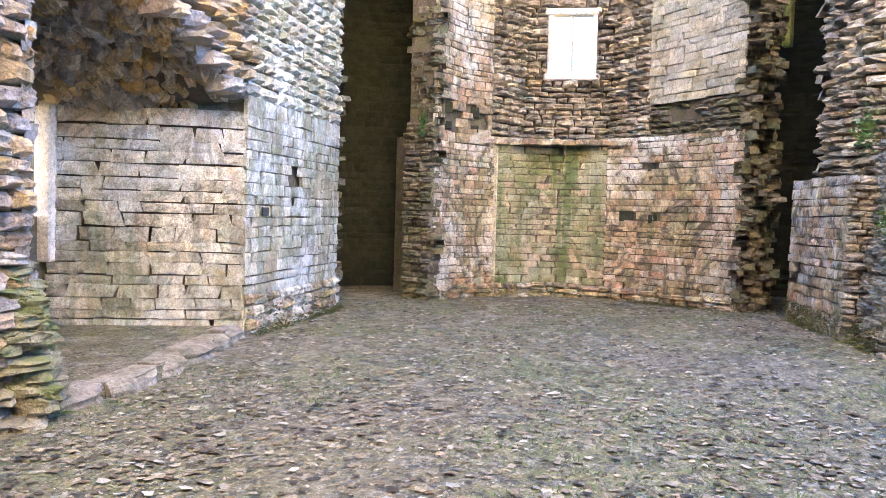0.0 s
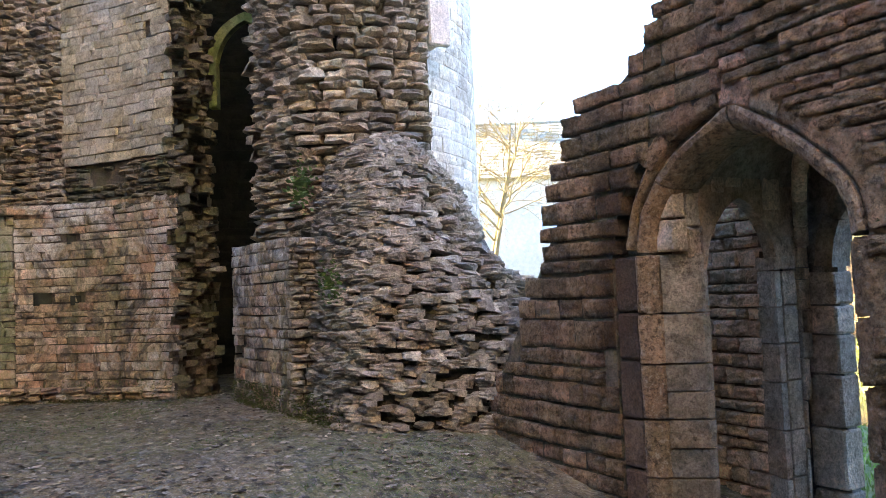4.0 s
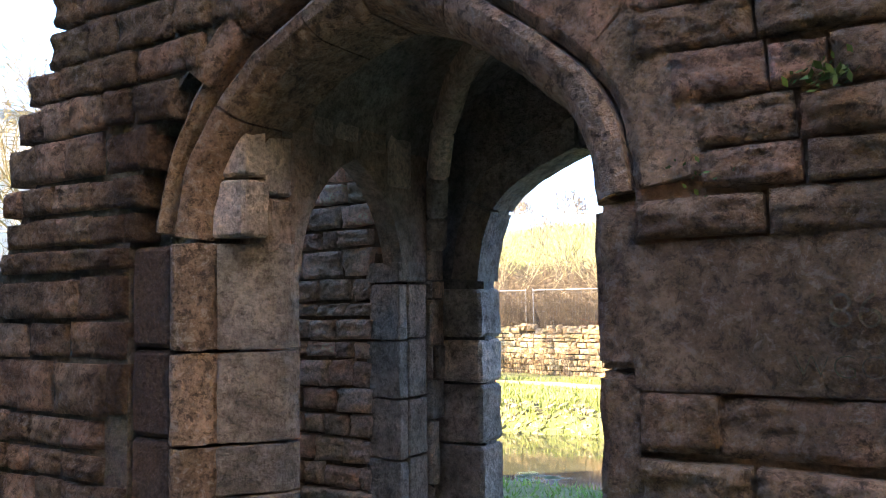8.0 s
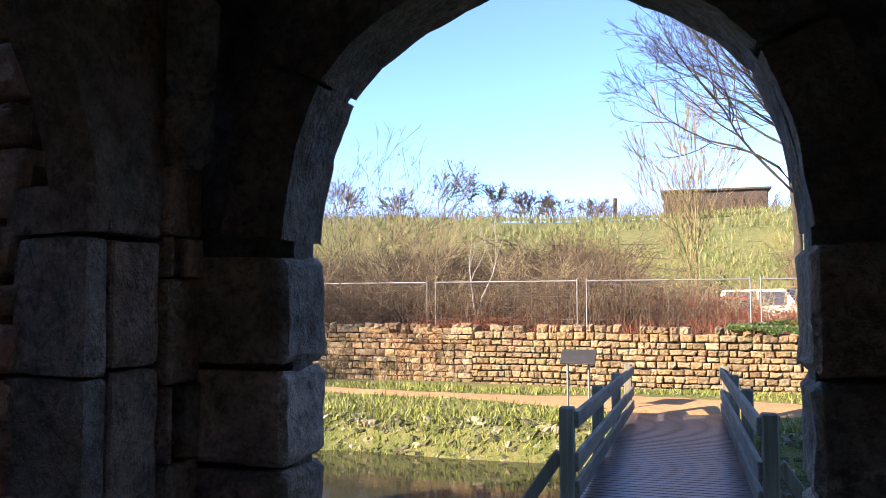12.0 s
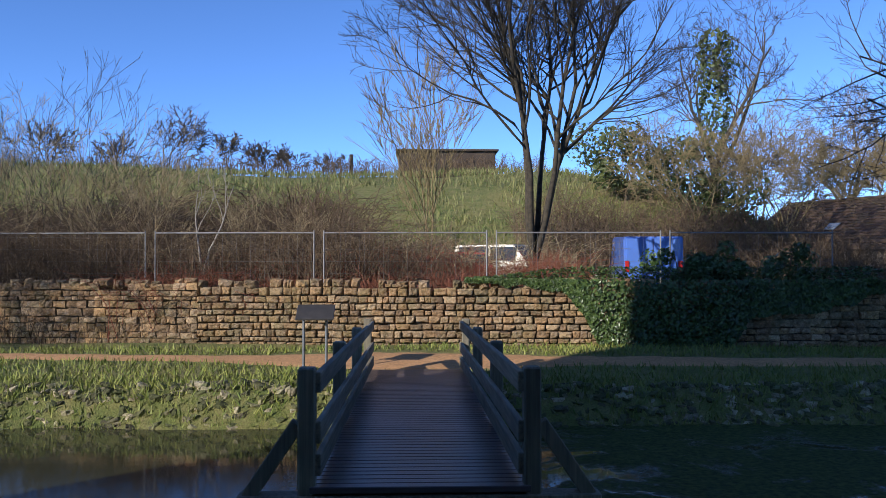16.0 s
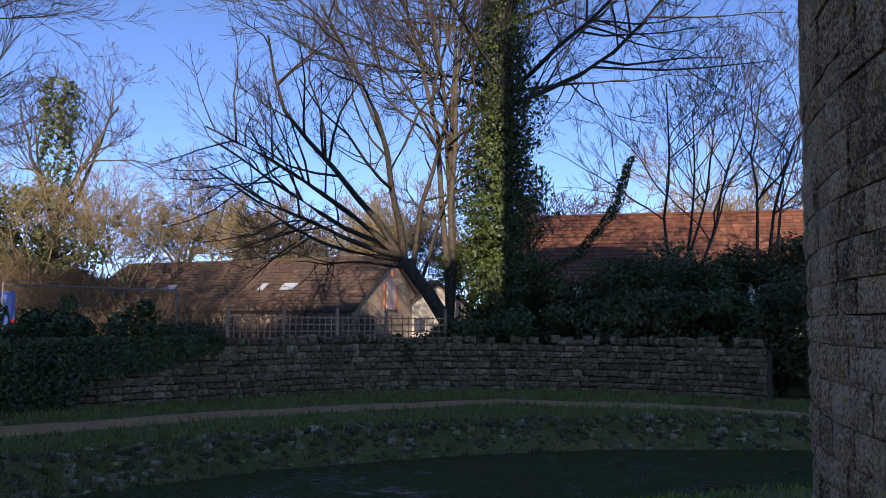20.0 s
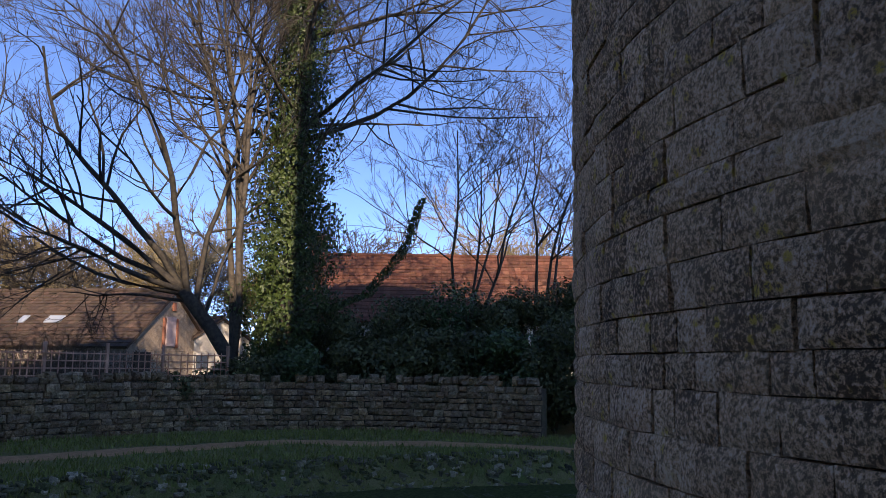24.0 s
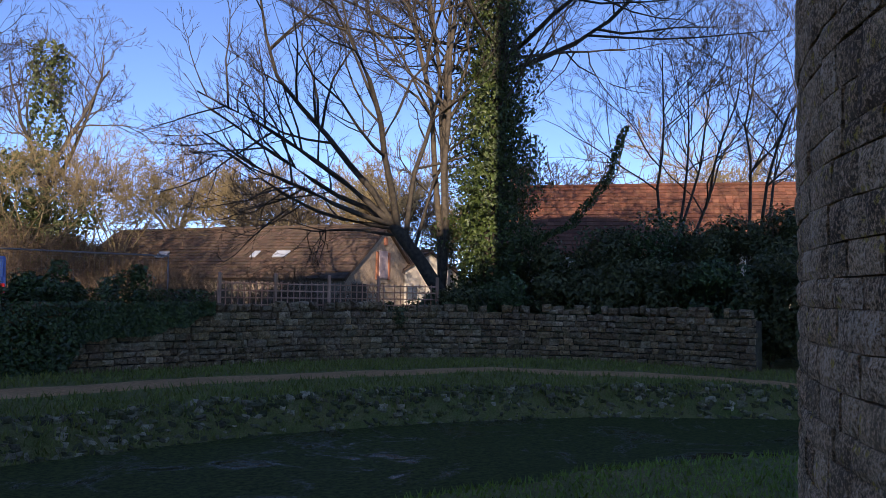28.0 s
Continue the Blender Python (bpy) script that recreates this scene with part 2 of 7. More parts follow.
# mortar darkened so that gaps between stones hold shade in their colour
mat_mortar = stone_mat("shade_dark_mortar", [(0.12, 0.095, 0.07), (0.15, 0.12, 0.09)], True, moss=0.35, dark=0.5, bump=0.8)
mat_brown = stone_mat("brown_sandstone", BROWN, False, moss=0.5, moss_col=(0.14, 0.12, 0.05), lichen=0.2, lichen_col=(0.40, 0.34, 0.22), dark=0.28, bump=1.0, grain=3.0, strata=0.5, stain=(-3.84, -3.24), speck=0.30, blotch=[((0.11, 0.080, 0.050), 0.55), ((0.22, 0.18, 0.085), 0.40)])
mat_ring = stone_mat("worn_dressed_sandstone", [(0.34, 0.22, 0.135), (0.28, 0.20, 0.13), (0.38, 0.235, 0.14), (0.30, 0.22, 0.145)], False, moss=0.35, moss_col=(0.14, 0.13, 0.07), dark=0.4, bump=0.9, speck=0.35)
mat_pinkish = stone_mat("pinkish_sandstone", [(0.84, 0.50, 0.34), (0.86, 0.60, 0.42), (0.70, 0.50, 0.36), (0.88, 0.64, 0.46), (0.76, 0.58, 0.42)], False, moss=0.3, dark=0.45, bump=0.9, strata=0.5)
mat_brown_j = stone_mat("brown_sandstone_far", BROWN, True, moss=0.3, moss_col=(0.07, 0.075, 0.035), lichen=0.3, lichen_col=(0.36, 0.33, 0.24), bump=0.9)
mat_dress = stone_mat("dressed_sandstone", [(0.36, 0.275, 0.19), (0.33, 0.295, 0.24), (0.38, 0.285, 0.19), (0.31, 0.29, 0.25)], False, moss=0.35, moss_col=(0.16, 0.15, 0.08), dark=0.4, bump=0.9, grain=1.4, speck=0.2, blotch=[((0.13, 0.10, 0.07), 0.5)])
mat_dark = stone_mat("brown_mortar", [(0.09, 0.07, 0.05), (0.12, 0.09, 0.065)], True, moss=0.3, bump=0.9)
mat_tower = lichen_mat("lichened_limestone", False)
mat_tower_j = stone_mat("pale_limestone", [(0.80, 0.72, 0.56), (0.84, 0.77, 0.62), (0.70, 0.60, 0.45)], True, lichen=0.2, moss=0.3, moss_col=(0.30, 0.28, 0.16), dark=0.5, bump=0.6, blotch=[((0.30, 0.25, 0.19), 0.5), ((0.84, 0.80, 0.70), 0.6)])
mat_tower_core = stone_mat("tower_joints", [(0.30, 0.22, 0.14), (0.38, 0.28, 0.18)], True, dark=0.4, bump=0.8, speck=0.4)
mat_tower_top = lichen_mat("lichened_limestone_top", True)
mat_pale = stone_mat("pale_coursed_stone", [(0.66, 0.60, 0.48), (0.74, 0.69, 0.58), (0.58, 0.50, 0.36), (0.70, 0.67, 0.60), (0.52, 0.46, 0.37)], True, moss=0.3, streak=0.5, dark=0.45, bump=0.8, blotch=[((0.82, 0.81, 0.78), 0.8), ((0.46, 0.32, 0.17), 0.5), ((0.14, 0.12, 0.09), 0.5)], speck=0.12)
mat_ochre_rubble = stone_mat("ochre_rubble", [(0.52, 0.34, 0.13), (0.40, 0.30, 0.20), (0.48, 0.45, 0.42), (0.30, 0.21, 0.14), (0.34, 0.32, 0.34)], True, moss=0.1, dark=0.3, bump=1.0, speck=0.12, blotch=[((0.60, 0.40, 0.14), 0.6), ((0.34, 0.33, 0.36), 0.5)])
mat_mound = stone_mat("grey_rubble", [(0.38, 0.32, 0.26), (0.27, 0.22, 0.18), (0.48, 0.41, 0.33), (0.33, 0.25, 0.19), (0.56, 0.50, 0.42)], True, moss=0.45, moss_col=(0.13, 0.13, 0.06), dark=0.3, bump=1.0, speck=0.12)
mat_mound_near = stone_mat("grey_rubble_near", [(0.38, 0.32, 0.26), (0.27, 0.22, 0.18), (0.48, 0.41, 0.33), (0.33, 0.25, 0.19), (0.56, 0.50, 0.42)], False, moss=0.45, moss_col=(0.13, 0.13, 0.06), dark=0.3, bump=1.0, speck=0.12)
# near-black green: tower insides and holes have their shade in this colour
mat_green = stone_mat("shade_dark_green_stone", [(0.020, 0.024, 0.013), (0.028, 0.028, 0.018), (0.016, 0.018, 0.010)], True, moss=0.4, moss_col=(0.02, 0.03, 0.008), bump=0.5)
mat_moss = stone_mat("mossy_dressed_stone", [(0.22, 0.27, 0.10), (0.28, 0.31, 0.14)], True, moss=0.5, moss_col=(0.12, 0.2, 0.04))
mat_dress_pale = stone_mat("pale_dressed_stone", [(0.52, 0.45, 0.38), (0.56, 0.50, 0.44)], True, dark=0.7, bump=0.3)
mat_bankstone = stone_mat("bank_stone", [(0.10, 0.09, 0.05), (0.12, 0.13, 0.05), (0.64, 0.54, 0.36), (0.08, 0.09, 0.03), (0.14, 0.14, 0.06), (0.07, 0.06, 0.035), (0.40, 0.33, 0.21), (0.09, 0.10, 0.035)], True, moss=0.45, moss_col=(0.12, 0.13, 0.03), dark=0.35)
MOATW = [(0.33, 0.20, 0.095), (0.19, 0.115, 0.06), (0.44, 0.275, 0.125), (0.25, 0.16, 0.085), (0.50, 0.36, 0.21), (0.29, 0.205, 0.12)]
mat_moatwall = stone_mat("moat_wall_stone", MOATW, False, lichen=0.3, lichen_col=(0.46, 0.38, 0.26), moss=0.3, dark=0.3, bump=1.0, speck=0.16)
mat_moatwall_j = stone_mat("moat_wall_stone_far", MOATW, True, lichen=0.3, lichen_col=(0.46, 0.38, 0.26), moss=0.3, dark=0.3, bump=1.0, speck=0.16)


def ground_mat():
    k = Nodes("winter_grass")
    p = k.coords("World")
    a, b, c = k.noise(p, 0.35, 4.0), k.noise(p, 3.0, 6.0, 0.7), k.noise(p, 40.0, 5.0, 0.7)
    col = k.mix(k.ramp(a, [(0.35, 0.0), (0.65, 1.0)]), (0.11, 0.15, 0.030), (0.20, 0.19, 0.05))
    col = k.mix(k.ramp(b, [(0.4, 0.0), (0.7, 0.8)]), col, (0.30, 0.25, 0.10))
    col = k.mix(0.7, col, k.ramp(c, [(0.3, 0.35), (0.6, 1.2)]), "MULTIPLY")
    return k.done(col, 0.95, k.bump(c, 0.8, 0.03, k.bump(b, 0.5, 0.08)))


def floor_mat():
    k = Nodes("trodden_earth")
    p = k.coords("World")
    big, mid = k.noise(p, 0.45, 4.0, 0.6), k.noise(p, 5.0, 6.0, 0.7)
    peb = k.voronoi(p, 28.0)
    fine = k.noise(p, 70.0, 4.0, 0.7)
    col = k.mix(k.ramp(mid, [(0.3, 0.0), (0.65, 1.0)]), (0.105, 0.085, 0.056), (0.235, 0.195, 0.125))
    green = k.math("MULTIPLY", k.ramp(big, [(0.40, 0.0), (0.56, 1.0)]), k.ramp(mid, [(0.35, 0.2), (0.6, 0.85)]))
    col = k.mix(green, col, (0.15, 0.165, 0.06))
    litter = k.ramp(k.noise(k.coords("World", (1.0, 2.0, 1.0)), 7.0, 7.0, 0.8, 0.8), [(0.53, 0.0), (0.57, 1.0)])
    col = k.mix(k.math("MULTIPLY", litter, 0.8), col, (0.33, 0.285, 0.22))
    pits = k.ramp(k.noise(k.coords("World", (1.0, 1.7, 1.0)), 6.0, 7.0, 0.8), [(0.43, 1.0), (0.48, 0.0)])
    col = k.mix(k.math("MULTIPLY", pits, 0.8), col, (0.045, 0.036, 0.028))
    col = k.mix(k.ramp(k.noise(p, 26.0, 4.0, 0.7), [(0.60, 0.0), (0.66, 0.8)]), col, (0.50, 0.46, 0.40))
    col = k.mix(0.7, col, k.ramp(fine, [(0.3, 0.4), (0.6, 1.25)]), "MULTIPLY")
    wet = k.ramp(k.noise(p, 2.2, 5.0, 0.7), [(0.45, 0.85), (0.62, 0.30)])
    return k.done(col, wet, k.bump(mid, 1.0, 0.06, k.bump(peb, 0.8, 0.02, k.bump(fine, 0.6, 0.008))))


def plain_mat(name, col, rough=0.6, spread=0.35, scale=12.0, bump=0.2, metallic=0.0, **ins):
    k = Nodes(name)
    p = k.coords("World")
    n = k.noise(p, scale, 5.0, 0.65)
    m = k.noise(p, scale * 0.15, 3.0)
    c = k.mix(1.0, col, k.ramp(n, [(0.25, 1 - spread), (0.7, 1 + spread * 0.6)]), "MULTIPLY")
    c = k.mix(0.5, c, k.ramp(m, [(0.3, 1 - spread), (0.7, 1.1)]), "MULTIPLY")
    return k.done(c, rough, k.bump(n, bump, 0.01), Metallic=metallic, **ins)


def wood_mat(name, dark, light, axis=1, rough=0.7, random=True):
    """Weathered boards with grain along one axis of the world."""
    k = Nodes(name)
    sc = [38.0, 38.0, 38.0]
    sc[axis] = 1.6
    g = k.noise(k.coords("World", tuple(sc)), 1.0, 5.0, 0.6)
    big = k.noise(k.coords("World"), 2.5, 4.0)
    col = k.mix(k.ramp(g, [(0.3, 0.0), (0.7, 1.0)]), dark, light)
    col = k.mix(0.6, col, k.ramp(big, [(0.3, 0.55), (0.7, 1.2)]), "MULTIPLY")
    if random:
        r = k.t.nodes.new("ShaderNodeObjectInfo").outputs["Random"]
        col = k.mix(0.6, col, k.ramp(r, [(0.0, 0.7), (1.0, 1.3)]), "MULTIPLY")
    return k.done(col, rough, k.bump(g, 0.4, 0.006))


def water_mat():
    k = Nodes("moat_water")
    p = k.coords("World", (1.0, 1.6, 1.0))
    a = k.noise(p, 3.5, 3.0, 0.5, 0.4)
    xyz = k.put("SeparateXYZ", Vector=k.coords("World"))
    east_side = k.ramp(k.math("MULTIPLY", k.math("ADD", xyz.outputs[0], 3.0), 0.16), [(0.05, 0.0), (0.55, 0.20)])
    weed = k.ramp(k.math("ADD", k.noise(k.coords("World"), 0.6, 7.0, 0.75, 0.6), east_side), [(0.60, 0.0), (0.68, 1.0)])
    clump = k.noise(k.coords("World"), 14.0, 6.0, 0.8)
    col = k.mix(weed, (0.040, 0.042, 0.022), k.mix(k.ramp(clump, [(0.4, 0.0), (0.6, 1.0)]), (0.030, 0.040, 0.014), (0.10, 0.125, 0.035)))
    rough_mix = k.ramp(weed, [(0.0, 0.06), (1.0, 0.7)])
    gloss = k.ramp(weed, [(0.0, 0.5), (0.6, 0.1)])
    return k.done(col, rough_mix, k.bump(clump, k.math("MULTIPLY", weed, 0.6), 0.03, k.bump(a, 0.04, 0.02)), IOR=1.33, Specular_IOR_Level=gloss)


mat_ground, mat_floor, mat_water = ground_mat(), floor_mat(), water_mat()
mat_plaque = plain_mat("dark_bronze", (0.05, 0.055, 0.07), 0.45, 0.3, 40.0, 0.1, 0.4)
mat_path = plain_mat("buff_gravel_path", (0.54, 0.30, 0.13), 0.95, 0.4, 16.0, 0.6)
mat_deck = wood_mat("wet_deck_board", (0.045, 0.034, 0.034), (0.12, 0.095, 0.095), 0, 0.36)
mat_rail = wood_mat("weathered_oak", (0.13, 0.115, 0.085), (0.31, 0.27, 0.19), 1, 0.75)
mat_post = wood_mat("weathered_oak_post", (0.12, 0.11, 0.08), (0.28, 0.25, 0.18), 2, 0.75)
mat_weed = plain_mat("green_weed", (0.10, 0.17, 0.04), 0.6, 0.4, 20.0, 0.0)
mat_mossy = plain_mat("yellow_green_moss", (0.15, 0.17, 0.055), 0.9, 0.4, 14.0, 0.0)
mat_litter = stone_mat("dead_leaves", [(0.36, 0.31, 0.23), (0.12, 0.09, 0.06), (0.24, 0.18, 0.12), (0.50, 0.46, 0.38), (0.05, 0.04, 0.03)], True, dark=0.7, bump=0.2)
mat_lawn = plain_mat("green_lawn", (0.29, 0.42, 0.075), 0.8, 0.4, 6.0, 0.0)
# lighter copy of the dressed stone, stands in for light missing in the passage
mat_inner = stone_mat("lightened_passage_ashlar", [(0.70, 0.50, 0.34), (0.64, 0.54, 0.42), (0.76, 0.54, 0.36), (0.60, 0.52, 0.42)], False, moss=0.3, moss_col=(0.24, 0.21, 0.12), dark=0.4, bump=0.9, grain=1.5, speck=0.2, blotch=[((0.22, 0.17, 0.12), 0.45)])

# ---- building tools ----
def mesh_ob(name, verts, faces, mat, smooth=False):
    me = bpy.data.meshes.new(name)
    me.from_pydata(verts, [], faces)
    me.materials.append(mat)
    if smooth:
        me.polygons.foreach_set("use_smooth", [True] * len(me.polygons))
    return new(name, me)


def bm_ob(name, bm, mat, smooth=False):
    bmesh.ops.recalc_face_normals(bm, faces=bm.faces)
    me = bpy.data.meshes.new(name)
    bm.to_mesh(me)
    bm.free()
    me.materials.append(mat)
    if smooth:
        me.polygons.foreach_set("use_smooth", [True] * len(me.polygons))
    return new(name, me)


def part(name, bm, mat, parent, label="", smooth=False):
    ob = bm_ob(name, bm, mat, smooth)
    ob.parent = parent
    return tagged(ob, label)


def box_bm(dims, centre=(0, 0, 0), bevel=0.0, bm=None, turn=None):
    """A box with softened edges, in bm or in a new bmesh."""
    own = bm or bmesh.new()
    m = Matrix.Translation(centre) @ (turn or Matrix()) @ Matrix.Diagonal((*dims, 1))
    geo = bmesh.ops.create_cube(own, size=1.0, matrix=m)
    if bevel:
        es = list({e for v in geo["verts"] for e in v.link_edges})
        bmesh.ops.bevel(own, geom=es, offset=bevel, segments=1, affect="EDGES")
    return own


def beam_bm(a, b, w, h, bevel=0.008, bm=None):
    """A squared timber from a to b."""
    a, b = Vector(a), Vector(b)
    d = (b - a)
    rot = d.to_track_quat("Y", "Z").to_matrix().to_4x4()
    return box_bm((w, d.length, h), (a + b) / 2, bevel, bm, rot)


def tube_bm(a, b, r, sides=10, bm=None, r2=None):
    own = bm or bmesh.new()
    a, b = Vector(a), Vector(b)
    m = Matrix.Translation((a + b) / 2) @ (b - a).to_track_quat("Z", "Y").to_matrix().to_4x4()
    bmesh.ops.create_cone(own, cap_ends=True, segments=sides, radius1=r, radius2=r if r2 is None else r2, depth=(b - a).length, matrix=m)
    return own


def rough(bm, amp, cuts=3, scale=9.0):
    """Wears a block's faces and edges unevenly."""
    bmesh.ops.subdivide_edges(bm, edges=list(bm.edges), cuts=cuts, use_grid_fill=True)
    bm.normal_update()
    for v in bm.verts:
        k = noise.noise(v.co * scale) * 0.6 + noise.noise(v.co * scale * 2.7) * 0.4
        v.co += v.normal * amp * (k - 0.3)
    return bm


def prism_bm(poly, z0, z1, bm=None):
    """A solid of that plan between two heights."""
    own = bm or bmesh.new()
    lo = [own.verts.new((x, y, z0)) for x, y in poly]
    hi = [own.verts.new((x, y, z1)) for x, y in poly]
    n = len(poly)
    own.faces.new(lo[::-1])
    own.faces.new(hi)
    for i in range(n):
        own.faces.new((lo[i], lo[(i + 1) % n], hi[(i + 1) % n], hi[i]))
    return own


def slab_bm(outline, y0, y1, bm=None):
    """A solid whose outline is given in x and z, between two depths y."""
    own = bm or bmesh.new()
    a = [own.verts.new((x, y0, z)) for x, z in outline]
    b = [own.verts.new((x, y1, z)) for x, z in outline]
    n = len(outline)
    own.faces.new(a)
    own.faces.new(b[::-1])
    for i in range(n):
        own.faces.new((a[i], b[i], b[(i + 1) % n], a[(i + 1) % n]))
    bmesh.ops.triangulate(own, faces=[f for f in own.faces if len(f.verts) > 4])
    return own


STONE_RNG = random.Random(7)


def stone_shape(rng, nx, ny, wear, rim, skew=0.05):
    """Unit stone: x along, y up, z outwards (front near 0, back at -1). Returns verts and faces."""
    verts, faces = [], []
    corner = [[rng.uniform(-skew, skew) for _ in range(2)] for _ in range(4)]
    seed = rng.uniform(0, 99)
    for j in range(ny + 1):
        for i in range(nx + 1):
            u, v = i / nx, j / ny
            cx = sum(c[0] * w for c, w in zip(corner, ((1 - u) * (1 - v), u * (1 - v), (1 - u) * v, u * v)))
            cy = sum(c[1] * w for c, w in zip(corner, ((1 - u) * (1 - v), u * (1 - v), (1 - u) * v, u * v)))
            edge = min(u, 1 - u, v, 1 - v)
            z = -rim if edge < 1e-6 else 0.0
            z += wear * (noise.noise(Vector((u * 3 + seed, v * 3, seed))) * 0.5 + noise.noise(Vector((u * 8 + seed, v * 8, 3.0))) * 0.4)
            inset = 1.0 if edge < 1e-6 else 0.97
            verts.append(((u - 0.5) * inset + cx, (v - 0.5) * inset + cy, z))
    w = nx + 1
    for j in range(ny):
        for i in range(nx):
            faces.append((j * w + i, j * w + i + 1, (j + 1) * w + i + 1, (j + 1) * w + i))
    rim = [i for i in range(w)] + [j * w + nx for j in range(1, ny + 1)] + [ny * w + i for i in range(nx - 1, -1, -1)] + [j * w for j in range(ny - 1, 0, -1)]
    n0 = len(verts)
    for r in rim:
        x, y, _ = verts[r]
        verts.append((x, y, -1.0))
    for i in range(len(rim)):
        j = (i + 1) % len(rim)
        faces.append((rim[j], rim[i], n0 + i, n0 + j))
    return verts, faces


POOL = {key: [stone_shape(STONE_RNG, nx, ny, wear, rim, 0.03 if key == "flat" else 0.03 if key == "hewn" else 0.085) for _ in range(n)]
        for key, (nx, ny, wear, rim, n) in {"plain": (3, 3, 0.24, 0.13, 14), "worn": (9, 7, 0.26, 0.12, 18), "rubble": (4, 4, 0.42, 0.34, 18), "flat": (6, 4, 0.14, 0.12, 20), "hewn": (10, 7, 0.14, 0.055, 22)}.items()}
POOL_MESH = {}


def shared_mesh(key, i, mat):
    tag = (key, i, mat.name)
    if tag not in POOL_MESH:
        me = bpy.data.meshes.new("stone")
        v, f = POOL[key][i]
        me.from_pydata(v, [], f)
        me.materials.append(mat)
        if key in ("worn", "hewn"):
            me.polygons.foreach_set("use_smooth", [True] * len(me.polygons))
        POOL_MESH[tag] = me
    return POOL_MESH[tag]


def lay(at, u0, u1, v0, v1, course, length, keep=None, gap=0.012, wild=0.0, seed=1, spans=None, vary=0.0):
    """Courses of stones over a surface. at(u, v) gives the place, the way along and the way out. Yields frame, length, height."""
    rng = random.Random(seed)
    v = v0
    while v < v1 - 0.02:
        h = min(rng.uniform(*course), v1 - v)
        if v1 - v - h < course[0] * 0.9:
            h = v1 - v
        cuts = []
        for s0, s1 in (spans(v, h) if spans else [(u0, u1)]):
            u = s0 - rng.uniform(0, length[0])
            while u < s1:
                l = rng.uniform(*length) * (0.7 + 0.6 * h / course[1])
                a, b = max(u, s0), min(u + l, s1)
                u += l
                if s1 - u < 0.07:
                    b, u = s1, s1
                if b - a > 0.035:
                    cuts.append((a, b))
        for a, b in cuts:
            uc, vc = (a + b) / 2, v + h / 2 + (noise.noise(Vector((a * 0.9, v * 1.3, seed))) * wild * 0.05)
            if keep and not keep(uc, vc, b - a, h):
                continue
            p, along, out = at(uc, vc)
            up = out.cross(along).normalized()
            fr = Matrix((along, up, out)).transposed().to_4x4()
            if wild:
                fr = fr @ Euler((rng.uniform(-1, 1) * wild * 0.16, rng.uniform(-1, 1) * wild * 0.20, rng.uniform(-1, 1) * wild * 0.07)).to_matrix().to_4x4()
            sh = 1.0 + rng.uniform(-vary, vary * 0.35)
            yield rng, Matrix.Translation(p + out * rng.uniform(0, wild) * 0.08 + up * rng.uniform(-0.4, 0.4) * max(0, 1 - sh) * h) @ fr, b - a - gap, h * sh - gap
        v += h


def stones(rows, key, depth, mat, parent, name="stone", joined=False, proud=0.02):
    """Lays stones as objects of their own on shared meshes, or as one joined part."""
    verts, faces, made = [], [], 0
    for rng, fr, l, h in rows:
        i = rng.randrange(len(POOL[key]))
        m = fr @ Matrix.Translation((0, 0, proud * rng.uniform(0.4, 1.2))) @ Matrix.Diagonal((l, h, depth, 1))
        if joined:
            v, f = POOL[key][i]
            n0 = len(verts)
            arr = np.array(v) @ np.array(m.to_3x3()).T + np.array(m.translation)
            verts.extend(map(tuple, arr))
            faces.extend(tuple(n0 + k for k in q) for q in f)
        else:
            ob = new(name, shared_mesh(key, i, mat))
            ob.parent = parent
            ob.matrix_basis = m
        made += 1
    if joined and verts:
        ob = mesh_ob(name, verts, faces, mat)
        ob.parent = parent
        tagged(ob, kind="stuff")
    return made


def along_line(pts, face=1):
    """A surface that stands on a line of plan points; face 1 looks to the left of the line's way, -1 to its right."""
    pts = [Vector((x, y, 0)) for x, y in pts]
    lens = [0.0]
    for a, b in zip(pts, pts[1:]):
        lens.append(lens[-1] + (b - a).length)

    def at(u, v):
        u = min(max(u, 0), lens[-1] - 1e-4)
        i = max(k for k in range(len(lens) - 1) if lens[k] <= u)
        d = (pts[i + 1] - pts[i]).normalized()
        p = pts[i] + d * (u - lens[i]) + Vector((0, 0, v))
        out = Vector((-d.y, d.x, 0)) * face
        return p, (d if face < 0 else -d), out
    return at, lens[-1]


def structure(name, label, category):
    ob = new(name)
    return tagged(ob, label, category, kind="structure")


def thing(name, label, category, at=(0, 0, 0), group="", kind=""):
    ob = new(name)
    ob.location = at
    return tagged(ob, label, category, group, kind)

# ---- ground, moat, path ----
def smooth(a, b, x):
    t = min(max((x - a) / (b - a), 0.0), 1.0)
    return t * t * (3 - 2 * t)


def castle_dist(x, y):
    dx, dy = max(-12.0 - x, 0, x - 3.0), max(-2.0 - y, 0, y - 4.35)
    return math.hypot(dx, dy)


